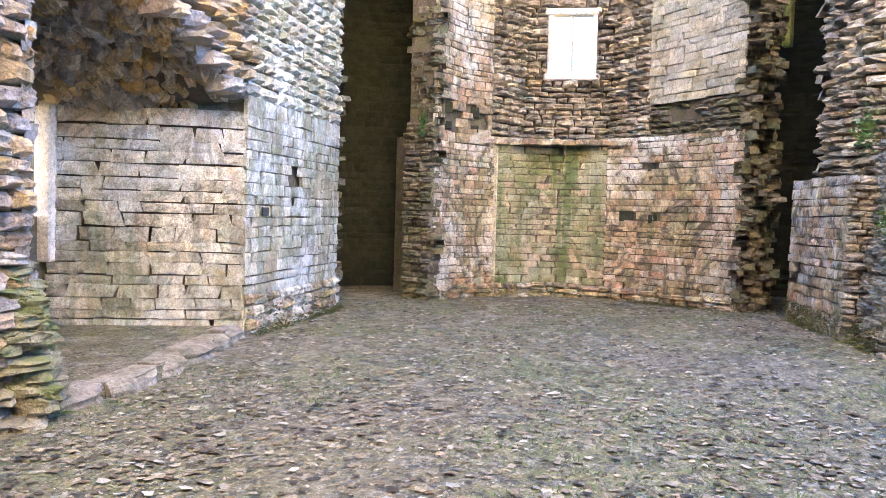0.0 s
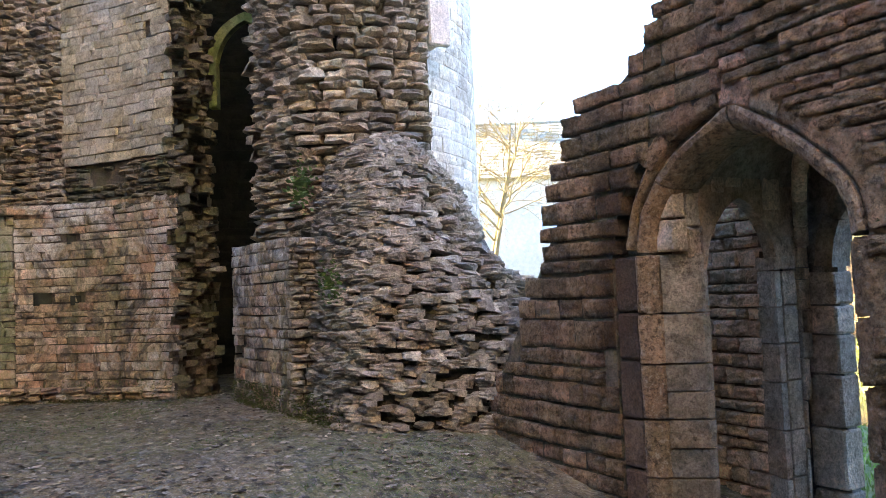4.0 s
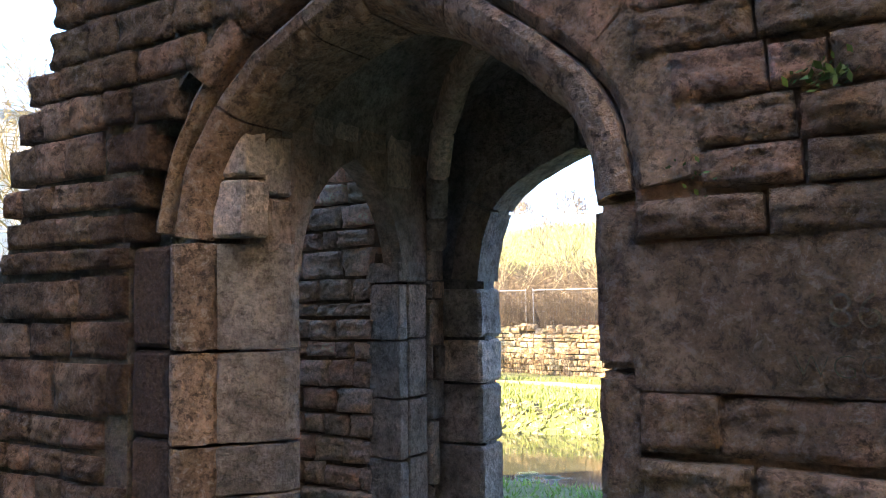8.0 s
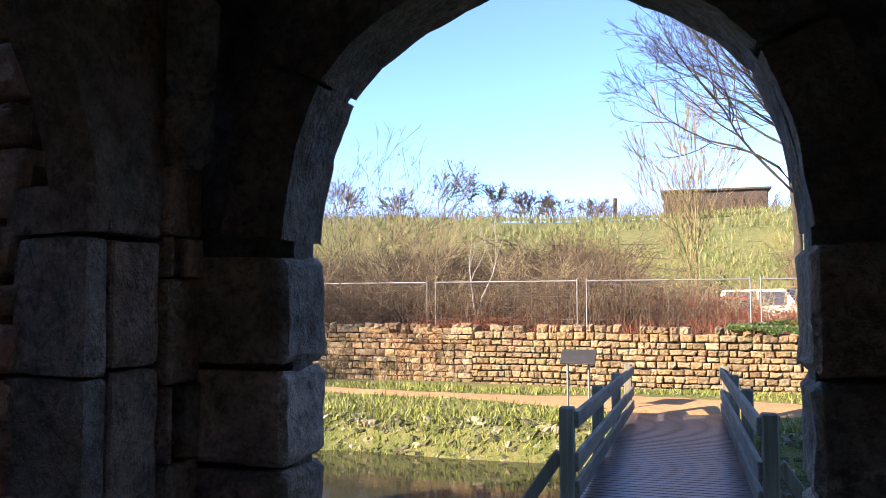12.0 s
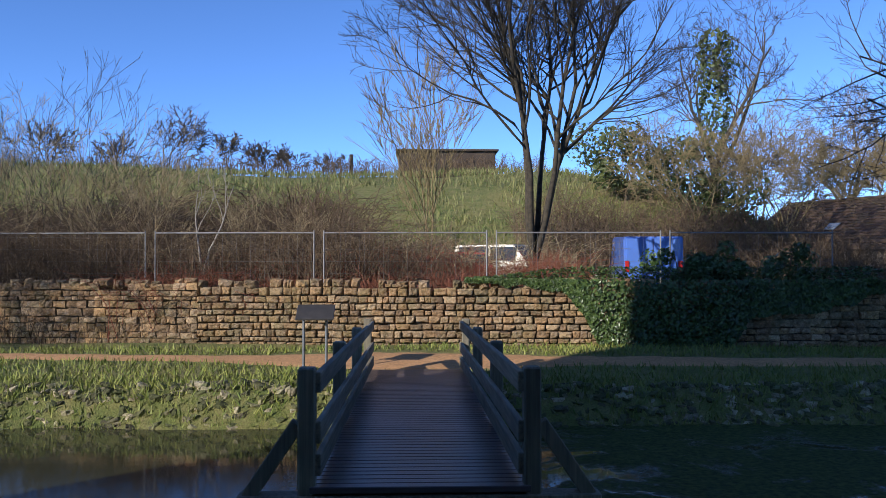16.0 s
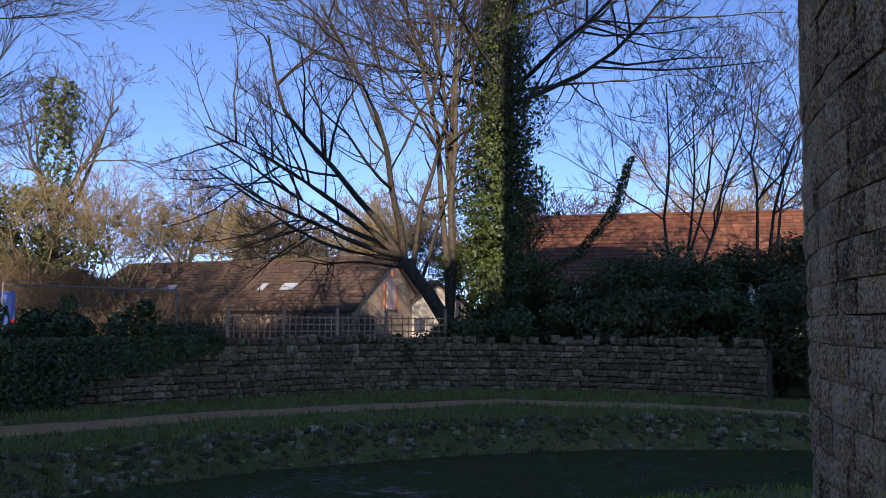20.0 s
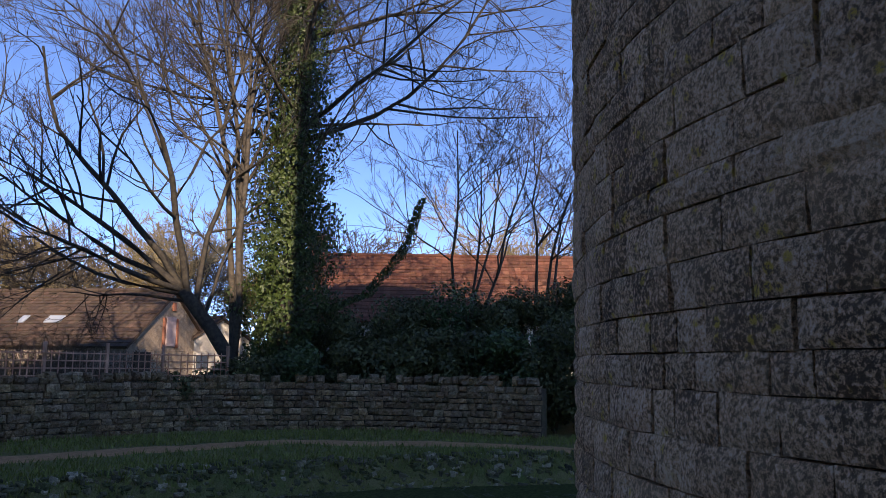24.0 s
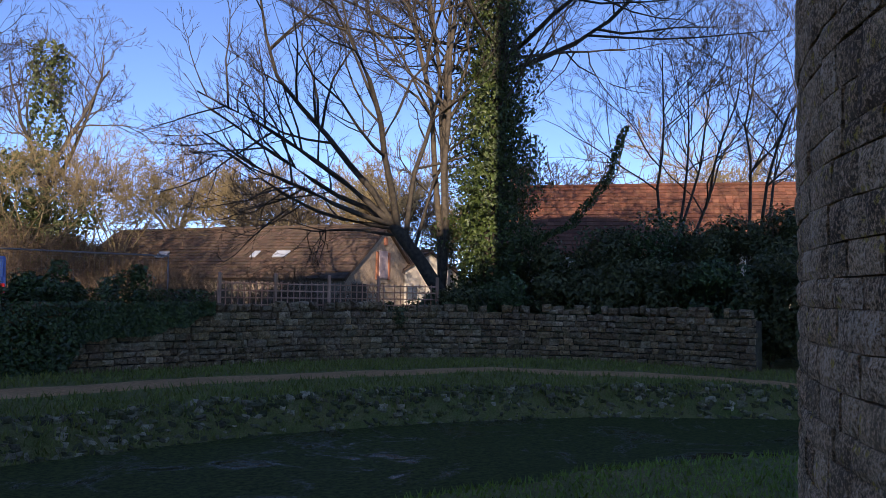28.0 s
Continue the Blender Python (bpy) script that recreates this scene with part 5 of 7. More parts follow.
RIDGE = [(-8.8, 3.5), (-8.2, 3.35), (-7.5, 3.15), (-6.95, 2.75), (-6.5, 2.15), (-6.1, 1.65), (-5.75, 1.35), (-5.45, 1.15), (-5.1, 0.95), (-4.75, 0.75), (-4.4, 0.5), (-4.2, 0.2), (-4.05, -0.25)]


def ridge_z(x):
    for (xa, za), (xb, zb) in zip(RIDGE, RIDGE[1:]):
        if xa <= x <= xb:
            return za + (zb - za) * (x - xa) / (xb - xa)
    return RIDGE[0][1] if x < RIDGE[0][0] else RIDGE[-1][1]


def mound_at(grow):
    def at(u, v):
        x = -8.9 + u
        h, th = ridge_z(x) + 0.25 + grow, v
        half = 1.0 + 0.10 * math.sin(x * 1.7)
        yc = 4.95 + 0.95 * smooth(-6.4, -5.2, x)
        c, s = math.cos(th), math.sin(th)
        y = yc - (half + grow) * math.copysign(abs(c) ** 0.75, c)
        p = Vector((x, y, -0.3 + h * abs(s) ** 0.9))
        n = Vector((0.0, -c * h, s * half))
        dzdx = (ridge_z(x + 0.15) - ridge_z(x - 0.15)) / 0.3 * s
        n = (n.normalized() + Vector((-dzdx * 0.45, 0, 0))).normalized()
        along = (Vector((1, 0, 0)) - n * n.x).normalized()
        return p, along, n
    return at


verts, faces, nu, nv = [], [], 46, 18
for i in range(nu + 1):
    for j in range(nv + 1):
        p, _, _ = mound_at(-0.05)(i / nu * 4.75, j / nv * math.pi)
        verts.append(tuple(p + Vector((0, noise.noise(p * 2.0) * 0.1, noise.noise(p * 2.0 + Vector((5, 5, 5))) * 0.08))))
for i in range(nu):
    for j in range(nv):
        a = i * (nv + 1) + j
        faces.append((a, a + 1, a + nv + 2, a + nv + 1))
ob = mesh_ob("core", verts, faces, mat_dark, True)
ob.parent = stub


def mound_rows(x0, x1):
    rng = random.Random(int(77 + x0 * 10))
    at = mound_at(0.0)
    x = x0
    while x < x1:
        h = ridge_z(-8.9 + x)
        n = max(6, int((h + 0.6) / 0.036))
        for k in range(n):
            th = (k + rng.uniform(0.1, 0.9)) / n * math.pi * 0.62 + 0.02
            p, along, out = at(x + rng.uniform(-0.12, 0.12), th)
            up = out.cross(along).normalized()
            out2 = Vector((out.x * 0.5 + rng.uniform(-0.15, 0.15), out.y - 0.35, 0.12)).normalized()
            up = Vector((0, 0, 1))
            along2 = up.cross(out2).normalized()
            fr = Matrix((along2, out2.cross(along2), out2)).transposed().to_4x4() @ Euler((rng.uniform(-0.16, 0.16), rng.uniform(-0.3, 0.3), rng.uniform(-0.10, 0.10))).to_matrix().to_4x4()
            yield rng, Matrix.Translation(p + out * rng.uniform(-0.03, 0.07)) @ fr, rng.uniform(0.13, 0.34), rng.uniform(0.045, 0.095)
        x += 0.11


stones(mound_rows(0.0, 3.9), "rubble", 0.14, mat_mound, stub, "stone", True, proud=0.05)
stones(mound_rows(3.9, 4.7), "rubble", 0.14, mat_mound_near, stub, "stone", False, proud=0.05)

# south wall with the deep splayed window recess
south = structure("wall_south", "pale coursed stone wall with a deep splayed window recess", "wall")
S_FACE = [(-9.55, -2.98), (-6.36, -3.16)]
at_s, n_s = along_line(S_FACE, 1)
part("core", prism_bm([(-9.5, -3.06), (-6.42, -3.24), (-7.2, -5.6), (-9.0, -5.6)], -0.6, SOUTH_H), mat_mortar, south)
stones(lay(at_s, 0, n_s, -0.1, 2.75, (0.09, 0.17), (0.16, 0.42), lambda u, v, l, h: not (abs(u - 1.75) < 0.06 and 1.55 < v < 2.0), 0.008, 0.12, 61), "plain", 0.06, mat_pale, south, "stone", True)
stones(lay(at_s, 0, n_s, 2.75, 8.6, (0.09, 0.17), (0.14, 0.38), None, 0.008, 0.5, 62), "rubble", 0.16, mat_pale, south, "stone", True, proud=0.03)
stones(lay(at_s, -0.1, n_s, -0.1, 0.45, (0.09, 0.17), (0.16, 0.42), None, 0.012, 0.6, 63), "rubble", 0.16, mat_ochre, south, "stone", True, proud=0.06)
at_z, n_z = along_line([(-11.03, -1.76), (-11.27, -2.3)], 1)
stones(lay(at_z, 0, n_z, -0.1, 3.0, (0.07, 0.14), (0.10, 0.26), None, 0.01, 0.9, 39), "rubble", 0.16, mat_torn, west, "stone", True, proud=0.05)
# torn edges of the tall openings
for x, y, ax, seed in ((-9.62, -3.05, (0.66, -0.75), 64), (-11.1, -1.72, (-0.5, -0.85), 65), (-10.46, 3.14, (-0.4, 0.9), 66)):
    rows = []
    rng = random.Random(seed)
    z = -0.1
    while z < 8.6:
        h = rng.uniform(0.05, 0.13)
        for k in range(3):
            o = 0.06 + 0.17 * k + rng.uniform(-0.07, 0.07) + 0.10 * noise.noise(Vector((z * 0.8, seed, k)))
            p = Vector((x + ax[0] * o + rng.uniform(-0.05, 0.05), y + ax[1] * o + rng.uniform(-0.05, 0.05), z + h / 2))
            fr = Euler((rng.uniform(-0.15, 0.15), rng.uniform(-0.15, 0.15), rng.uniform(0, 6.28))).to_matrix().to_4x4() @ Euler((radians(90), 0, 0)).to_matrix().to_4x4()
            rows.append((rng, Matrix.Translation(p) @ fr, rng.uniform(0.10, 0.30), h))
        z += h * 0.85
    stones(rows, "rubble", 0.22, mat_torn, south if seed == 64 else west, "stone", True, proud=0.10)
SPLAY = [(-6.36, -3.16), (-5.72, -5.2)]
at_p, n_p = along_line(SPLAY, 1)


def recess_top(x, y):
    return 2.55 - 0.25 * (x + 6.36)


stones(lay(at_p, 0, n_p, -0.1, 2.55, (0.10, 0.17), (0.18, 0.45), None, 0.008, 0.15, 67), "plain", 0.07, mat_pale, south, "stone", True)
part("core", prism_bm([(-6.42, -3.24), (-5.78, -5.2), (-5.78, -5.7), (-7.2, -5.6)], -0.6, 2.7), mat_mortar, south)
part("core", prism_bm([(-5.78, -5.25), (-4.9, -5.25), (-4.9, -5.7), (-5.78, -5.7)], -0.6, 1.3), mat_mortar, south)
part("core", prism_bm([(-5.78, -5.25), (-2.3, -5.25), (-2.3, -5.7), (-5.78, -5.7)], 2.5, SOUTH_H), mat_mortar, south)
part("core", prism_bm([(-5.36, -5.25), (-2.3, -5.25), (-2.3, -5.7), (-5.36, -5.7)], -0.6, 2.6), mat_mortar, south)
part("core", prism_bm([(-2.45, -3.1), (5.4, -3.1), (5.4, -5.7), (-2.45, -5.7)], -0.6, SOUTH_H), mat_mortar, south)
part("jamb", box_bm((0.14, 0.2, 1.9), (-5.70, -5.20, 1.75), 0.02), mat_dress_pale, south)
# rubble vault over the recess
verts, faces = [], []
for i in range(15):
    for j in range(9):
        x, y = -6.5 + i * 0.30, -3.2 - j * 0.28
        z = 2.62 + 0.75 * math.sin(min(i / 12, 1) * math.pi * 0.6) - j * 0.05 + noise.noise(Vector((x * 1.5, y * 1.5, 1))) * 0.12
        verts.append((x, y, z))
faces = [(i * 9 + j, i * 9 + j + 1, (i + 1) * 9 + j + 1, (i + 1) * 9 + j) for i in range(14) for j in range(8)]
verts += [(x, y, 7.0) for x, y, _ in verts]
m = 15 * 9
faces += [(i * 9, (i + 1) * 9, m + (i + 1) * 9, m + i * 9) for i in range(14)]
ob = mesh_ob("vault", verts, faces, mat_mortar, True)
ob.parent = south
OVER = [(-6.36, -3.14), (-2.3, -3.14)]
at_o, n_o = along_line(OVER, 1)


def vault_z(x):
    return 2.60 + 0.75 * math.sin(min((x + 6.5) / 0.30 / 12, 1) * math.pi * 0.6)


stones(lay(at_o, 0, n_o, 2.4, 8.6, (0.09, 0.18), (0.14, 0.4), lambda u, v, l, h: v > vault_z(-6.36 + u) - 0.05, 0.015, 1.1, 68), "rubble", 0.3, mat_ochre_rubble, south, "stone", True, proud=0.08)
rows = []
rng = random.Random(69)
for i in range(420):
    x, y = rng.uniform(-6.3, -2.4), rng.uniform(-5.1, -3.2)
    z = vault_z(x) - (-3.2 - y) / 0.28 * 0.05
    rows.append((rng, Matrix.Translation((x, y, z)) @ Euler((math.pi + rng.uniform(-0.4, 0.4), rng.uniform(-0.4, 0.4), rng.uniform(-0.5, 0.5))).to_matrix().to_4x4(), rng.uniform(0.15, 0.4), rng.uniform(0.1, 0.25)))
stones(rows, "rubble", 0.25, mat_ochre_rubble, south, "stone", True, proud=0.06)
# kerb and raised floor of the recess
part("recess_floor", prism_bm([(-6.3, -3.2), (-5.0, -2.98), (-3.4, -2.82), (-2.5, -2.98), (-2.5, -5.3), (-5.8, -5.3)], -0.3, 0.10), mat_floor, south)
KERB = [(-6.3, -3.12), (-5.0, -2.92), (-3.4, -2.78), (-2.2, -2.95)]
at_k, n_k = along_line(KERB, 1)
stones(lay(at_k, 0, n_k, -0.06, 0.13, (0.10, 0.13), (0.25, 0.6), None, 0.012, 0.3, 70), "rubble", 0.3, mat_mound, south, "stone", True, proud=0.02)
mat_heap = stone_mat("mossy_rubble", [(0.30, 0.26, 0.18), (0.22, 0.19, 0.14), (0.38, 0.33, 0.24)], True, moss=0.95, moss_col=(0.15, 0.18, 0.055), dark=0.35, bump=1.0)
# broken pier by the recess
rows = []
for i in range(150):
    a, z = rng.uniform(0, 6.28), rng.uniform(-0.1, 1.0) ** 1.0
    r = 0.42 - 0.22 * z
    rows.append((rng, Matrix.Translation((-2.35 + r * math.cos(a), -3.25 + r * math.sin(a), z)) @ Euler((0, 0, a + math.pi / 2)).to_matrix().to_4x4() @ Euler((radians(90), 0, 0)).to_matrix().to_4x4(), rng.uniform(0.15, 0.4), rng.uniform(0.08, 0.16)))
stones(rows, "rubble", 0.3, mat_heap, south, "stone", True, proud=0.05)
for line, sd in (([(-2.42, -3.05), (-2.42, -5.2)], 71), ([(5.4, -3.08), (-2.42, -3.08)], 72)):
    at_q, n_q = along_line(line, -1)
    stones(lay(at_q, 0, n_q, -0.1, 4.2, (0.09, 0.17), (0.14, 0.4), None, 0.012, 0.7, sd), "rubble", 0.2, mat_ochre_rubble, south, "stone", True, proud=0.05)
tagged(part("plaque", box_bm((0.20, 0.02, 0.10), (-6.78, -3.07, 1.42), 0.004), mat_plaque, south), "small dark metal plaque")

# walls behind the camera, never close to it
east = structure("wall_east", "plain high stone wall closing the hall", "wall")
part("core", prism_bm([(0.55, 4.95), (4.8, 0.9), (5.6, 0.9), (5.6, 5.0)], -0.8, CASTLE_H), mat_ochre, east)
part("core", prism_bm([(4.8, 0.9), (4.8, -3.2), (5.6, -3.2), (5.6, 0.9)], -0.8, CASTLE_H), mat_ochre, east)

# old carving on the entrance wall: raised letters, dark for the cuts' shade
def carved(text, x, z, size):
    cu = bpy.data.curves.new("carving", "FONT")
    cu.body, cu.size, cu.extrude, cu.offset = text, size, 0.003, -0.0022
    me = bpy.data.objects.new("carving_tmp", cu).to_mesh().copy()
    me.materials.clear()
    me.materials.append(mat_torn)
    ob = new("carving", me)
    ob.matrix_basis = pose(x, gate_y(x) - 0.024, z, 90, 0, 0)
    ob.parent = gate
    return tagged(ob, "thin dark letters standing for the shade of shallow carving")


carved("86", -1.05, 1.255, 0.11)
carved("WGOLL", -1.12, 1.15, 0.072)


def weed(label, at, n, size, spread, seed, facing=(0, -1, 0.3)):
    ob = thing("wall_plant", label, "plant", at)
    rng = random.Random(seed)
    v, f = [], []
    for _ in range(n):
        p = Vector((rng.gauss(0, spread), rng.gauss(-0.02, 0.015), rng.gauss(0, spread * 0.6)))
        d = (Vector(facing) + Vector((rng.gauss(0, 0.8), rng.gauss(0, 0.3), rng.gauss(0, 0.6)))).normalized()
        a = d.orthogonal().normalized()
        s = size * rng.uniform(0.5, 1.2)
        k = len(v)
        v += [tuple(p), tuple(p + d * s * 0.5 + a * s * 0.25), tuple(p + d * s), tuple(p + d * s * 0.5 - a * s * 0.25)]
        f.append((k, k + 1, k + 2, k + 3))
    o = mesh_ob("leaves", v, f, mat_weed)
    o.parent = ob
    return ob


weed("small green fern rooted in a wall joint", (-1.03, 4.68, 1.785), 60, 0.030, 0.028, 1)
weed("tuft of green weed in a wall joint", (-1.31, 4.68, 1.60), 16, 0.022, 0.04, 2)
weed("tuft of grass growing from the torn wall edge", (-11.0, -1.9, 2.9), 260, 0.10, 0.16, 3, (0.8, 0, 0.3))
weed("tuft of grass on the rubble", (-7.1, 3.75, 2.5), 200, 0.07, 0.18, 4)
weed("tuft of grass on the rubble", (-6.6, 3.85, 1.5), 160, 0.06, 0.15, 5)

# pebbles and litter on the floor
rng = random.Random(90)
rows = []
for _ in range(1700):
    x, y = rng.uniform(-11.5, 1.6), rng.uniform(-2.8, 4.6)
    if math.hypot(x - 2.5, y - 0.4) < 0.8:
        continue
    rows.append((rng, Matrix.Translation((x, y, floor_z(x, y) + 0.004)) @ Euler((rng.uniform(-0.3, 0.3), rng.uniform(-0.3, 0.3), rng.uniform(0, 6.28))).to_matrix().to_4x4(), rng.uniform(0.02, 0.075), rng.uniform(0.015, 0.05)))
pebbles = thing("gravel", "scattered pebbles and stone chips on the earth floor", "gravel", (0, 0, 0), "", "stuff")
stones(rows, "rubble", 0.03, mat_mound, pebbles, "pebbles", True, proud=0.006)
tufts = thing("grass", "thin grass tufts on the earth floor", "grass", (0, 0, 0), "", "stuff")
v, f = [], []
while len(f) < 9000:
    x, y = rng.uniform(-11.5, 1.8), rng.uniform(-2.8, 4.4)
    if noise.noise(Vector((x * 0.45, y * 0.45, 7))) + 0.3 * noise.noise(Vector((x * 2, y * 2, 3))) < 0.05:
        continue
    h, a = rng.uniform(0.012, 0.04), rng.uniform(0, 6.28)
    z = floor_z(x, y) - 0.004
    k = len(v)
    v += [(x - math.cos(a) * 0.006, y - math.sin(a) * 0.006, z), (x + math.cos(a) * 0.006, y + math.sin(a) * 0.006, z), (x + rng.gauss(0, 0.02), y + rng.gauss(0, 0.02), z + h)]
    f.append((k, k + 1, k + 2))
o = mesh_ob("blades", v, f, mat_weed)
o.parent = tufts

edging = thing("moss", "green moss and weeds along the foot of the ruined walls", "moss", (0, 0, 0), "", "stuff")
rng = random.Random(91)
v, f = [], []
for line, side_of, count in ((LOW, -1, 7000), (S_FACE, 1, 5000), ([(-9.6, 3.6), (-7.6, 3.7), (-6.4, 3.85)], -1, 4500)):
    at_f, n_f = along_line(line, side_of)
    for _ in range(count):
        u = rng.uniform(0, n_f)
        if noise.noise(Vector((u * 0.9, n_f, 0))) < rng.uniform(-0.6, 0.3):
            continue
        p, al, out = at_f(u, 0)
        p = p + out * rng.uniform(0.06, 0.2)
        p.z = floor_z(p.x, p.y) + rng.random() ** 2 * 0.30 - 0.01
        s, d = rng.uniform(0.008, 0.022), (out + Vector((rng.gauss(0, 0.7), rng.gauss(0, 0.7), rng.uniform(0, 1)))).normalized()
        if p.z > 0.06:
            p = p - out * 0.12
        w = d.orthogonal().normalized() * s * 0.6
        k = len(v)
        v += [tuple(p - w), tuple(p + w), tuple(p + d * s * 1.5)]
        f.append((k, k + 1, k + 2))
o = mesh_ob("leaves", v, f, mat_mossy)
o.parent = edging

# dead leaves and chips trodden into the floor
litter = thing("leaf_litter", "dead leaves and chips trodden into the earth floor", "litter", (0, 0, 0), "", "stuff")
rng = random.Random(92)
v, f = [], []
for _ in range(15000):
    x, y = rng.uniform(-11.8, 1.9), rng.uniform(-2.8, 4.5)
    if noise.noise(Vector((x * 0.8, y * 0.8, 11))) < rng.uniform(-0.7, 0.35):
        continue
    s, a, e = rng.uniform(0.012, 0.05), rng.uniform(0, 6.28), rng.uniform(0.35, 0.8)
    ca, sa = math.cos(a), math.sin(a)
    k = len(v)
    z = floor_z(x, y) + 0.006
    for px, py in ((1, 0), (0.3, 1), (-0.6, 0.8), (-1, -0.1), (-0.2, -1), (0.7, -0.7)):
        px, py = px * s * rng.uniform(0.7, 1.2), py * s * e
        v.append((x + px * ca - py * sa, y + px * sa + py * ca, z + rng.uniform(0, 0.35) * s))
    f.append(tuple(range(k, k + 6)))
o = mesh_ob("leaves", v, f, mat_litter)
o.parent = litter

# ---- bridge ----
BX0, BX1, BY0, BY1 = -2.88, -1.40, 11.35, 18.85


def deck_z(y):
    return -0.385 - 0.22 * (y - 11.44) / 7.34


bridge = thing("footbridge", "weathered timber footbridge with post and rail sides over the moat", "bridge")
n_boards = 62
pitch = (BY1 - BY0) / n_boards
slope = math.atan2(-0.22, 7.34)
for i in range(n_boards):
    y = BY0 + (i + 0.5) * pitch
    bm = box_bm((BX1 - BX0 + 0.02, pitch - 0.012, 0.045), (0, 0, 0), 0.006)
    b = part("board", bm, mat_deck, bridge)
    b.matrix_basis = pose((BX0 + BX1) / 2 + random.uniform(-0.008, 0.008), y, deck_z(y) - 0.0225, math.degrees(slope))
for x in (BX0 + 0.2, BX1 - 0.2):
    part("joist", beam_bm((x, BY0 + 0.1, deck_z(BY0) - 0.16), (x, BY1, deck_z(BY1) - 0.16), 0.14, 0.22), mat_post, bridge)
POST_Y = [11.44, 13.88, 16.33, 18.78]
for x, s in ((BX0 - 0.03, -1), (BX1 + 0.03, 1)):
    for k, y in enumerate(POST_Y):
        z = deck_z(y)
        bm = box_bm((0.12, 0.12, 1.12), (x, y, z + 0.80 - 0.56), 0.012)
        part("post", bm, mat_post, bridge)
    for ya, yb in zip(POST_Y, POST_Y[1:]):
        za, zb = deck_z(ya), deck_z(yb)
        part("rail", beam_bm((x - s * 0.075, ya - 0.03, za + 0.70), (x - s * 0.075, yb + 0.03, zb + 0.70), 0.05, 0.14), mat_rail, bridge)
        part("rail", beam_bm((x - s * 0.075, ya - 0.03, za + 0.36), (x - s * 0.075, yb + 0.03, zb + 0.36), 0.045, 0.15), mat_rail, bridge)
        part("rail", beam_bm((x - s * 0.075, ya - 0.03, za + 0.14), (x - s * 0.075, yb + 0.03, zb + 0.14), 0.045, 0.15), mat_rail, bridge)
    for y in (POST_Y[0],):
        part("brace", beam_bm((x + s * 0.06, y, deck_z(y) + 0.42), (x + s * 0.40, y, deck_z(y) - 0.08), 0.10, 0.10), mat_post, bridge)
part("cross_beam", beam_bm((BX0 - 0.50, POST_Y[0], deck_z(POST_Y[0]) - 0.12), (BX1 + 0.50, POST_Y[0], deck_z(POST_Y[0]) - 0.12), 0.16, 0.12), mat_post, bridge)
part("step", box_bm((BX1 - BX0, 0.30, 0.06), ((BX0 + BX1) / 2, BY0 - 0.15, deck_z(BY0) - 0.20), 0.008), mat_deck, bridge)

# ---- wall beyond the moat ----
moat_wall = structure("wall_moat", "low dry-laid rubble wall along the far bank of the moat", "wall")
at, total = along_line(WALL_LINE, -1)


def wall_top(u):
    return 0.60 + noise.noise(Vector((u * 0.7, 0, 0))) * 0.06


bm = bmesh.new()
prev = None
for a, b in zip(WALL_LINE, WALL_LINE[1:]):
    d = Vector((b[0] - a[0], b[1] - a[1])).normalized()
    nx, ny = -d.y, d.x
    prism_bm([(a[0] + nx * 0.06, a[1] + ny * 0.06), (b[0] + nx * 0.06, b[1] + ny * 0.06), (b[0] + nx * 0.45, b[1] + ny * 0.45), (a[0] + nx * 0.45, a[1] + ny * 0.45)], -1.0, 0.48, bm)
part("core", bm, mat_dark, moat_wall)
for u0, u1, alone, sd in ((0, 19.5, False, 41), (19.5, 27.5, True, 43), (27.5, total, False, 42)):
    stones(lay(at, u0, u1, -0.75, 0.64, (0.085, 0.18), (0.10, 0.25), lambda u, v, l, h: v < wall_top(u) - 0.03, 0.018 if alone else 0.013, 0.5, sd, None, 0.18), "worn" if alone else "plain", 0.16, mat_moatwall if alone else mat_moatwall_j, moat_wall, "stone", not alone, proud=0.03)
    stones(lay(at, u0, u1, 0.52, 0.72, (0.10, 0.16), (0.08, 0.22), lambda u, v, l, h: noise.noise(Vector((u * 2.1, sd, 0))) > -0.15, 0.02, 1.2, sd + 10), "rubble", 0.22, mat_moatwall_j, moat_wall, "coping", True, proud=-0.02)

# ---- plants ----
def twig_mat(name, col, col2):
    k = Nodes(name)
    n = k.noise(k.coords("World"), 9.0, 4.0)
    return k.done(k.mix(k.ramp(n, [(0.35, 0.0), (0.65, 1.0)]), col, col2), 0.9)


def leaf_mat(name, a, b, rough=0.45):
    k = Nodes(name)
    r = k.t.nodes.new("ShaderNodeNewGeometry").outputs["Random Per Island"]
    n = k.noise(k.coords("World"), 1.5, 3.0)
    col = k.mix(k.ramp(r, [(0.0, 0.0), (1.0, 1.0)]), a, b)
    col = k.mix(0.5, col, k.ramp(n, [(0.3, 0.6), (0.7, 1.2)]), "MULTIPLY")
    return k.done(col, rough)


mat_bark = twig_mat("grey_bark", (0.055, 0.046, 0.034), (0.11, 0.09, 0.062))
mat_bark_dark = twig_mat("dark_bark", (0.032, 0.027, 0.020), (0.075, 0.062, 0.042))
mat_bark_gold = twig_mat("ochre_bark", (0.20, 0.15, 0.07), (0.30, 0.24, 0.12))
mat_bark_pale = twig_mat("pale_bark", (0.26, 0.23, 0.19), (0.34, 0.31, 0.27))
mat_red_stem = twig_mat("red_stems", (0.20, 0.06, 0.035), (0.28, 0.11, 0.06))
mat_tan_stem = twig_mat("dry_stems", (0.26, 0.20, 0.11), (0.38, 0.31, 0.18))
mat_brown_stem = twig_mat("brown_stems", (0.095, 0.065, 0.040), (0.19, 0.135, 0.08))
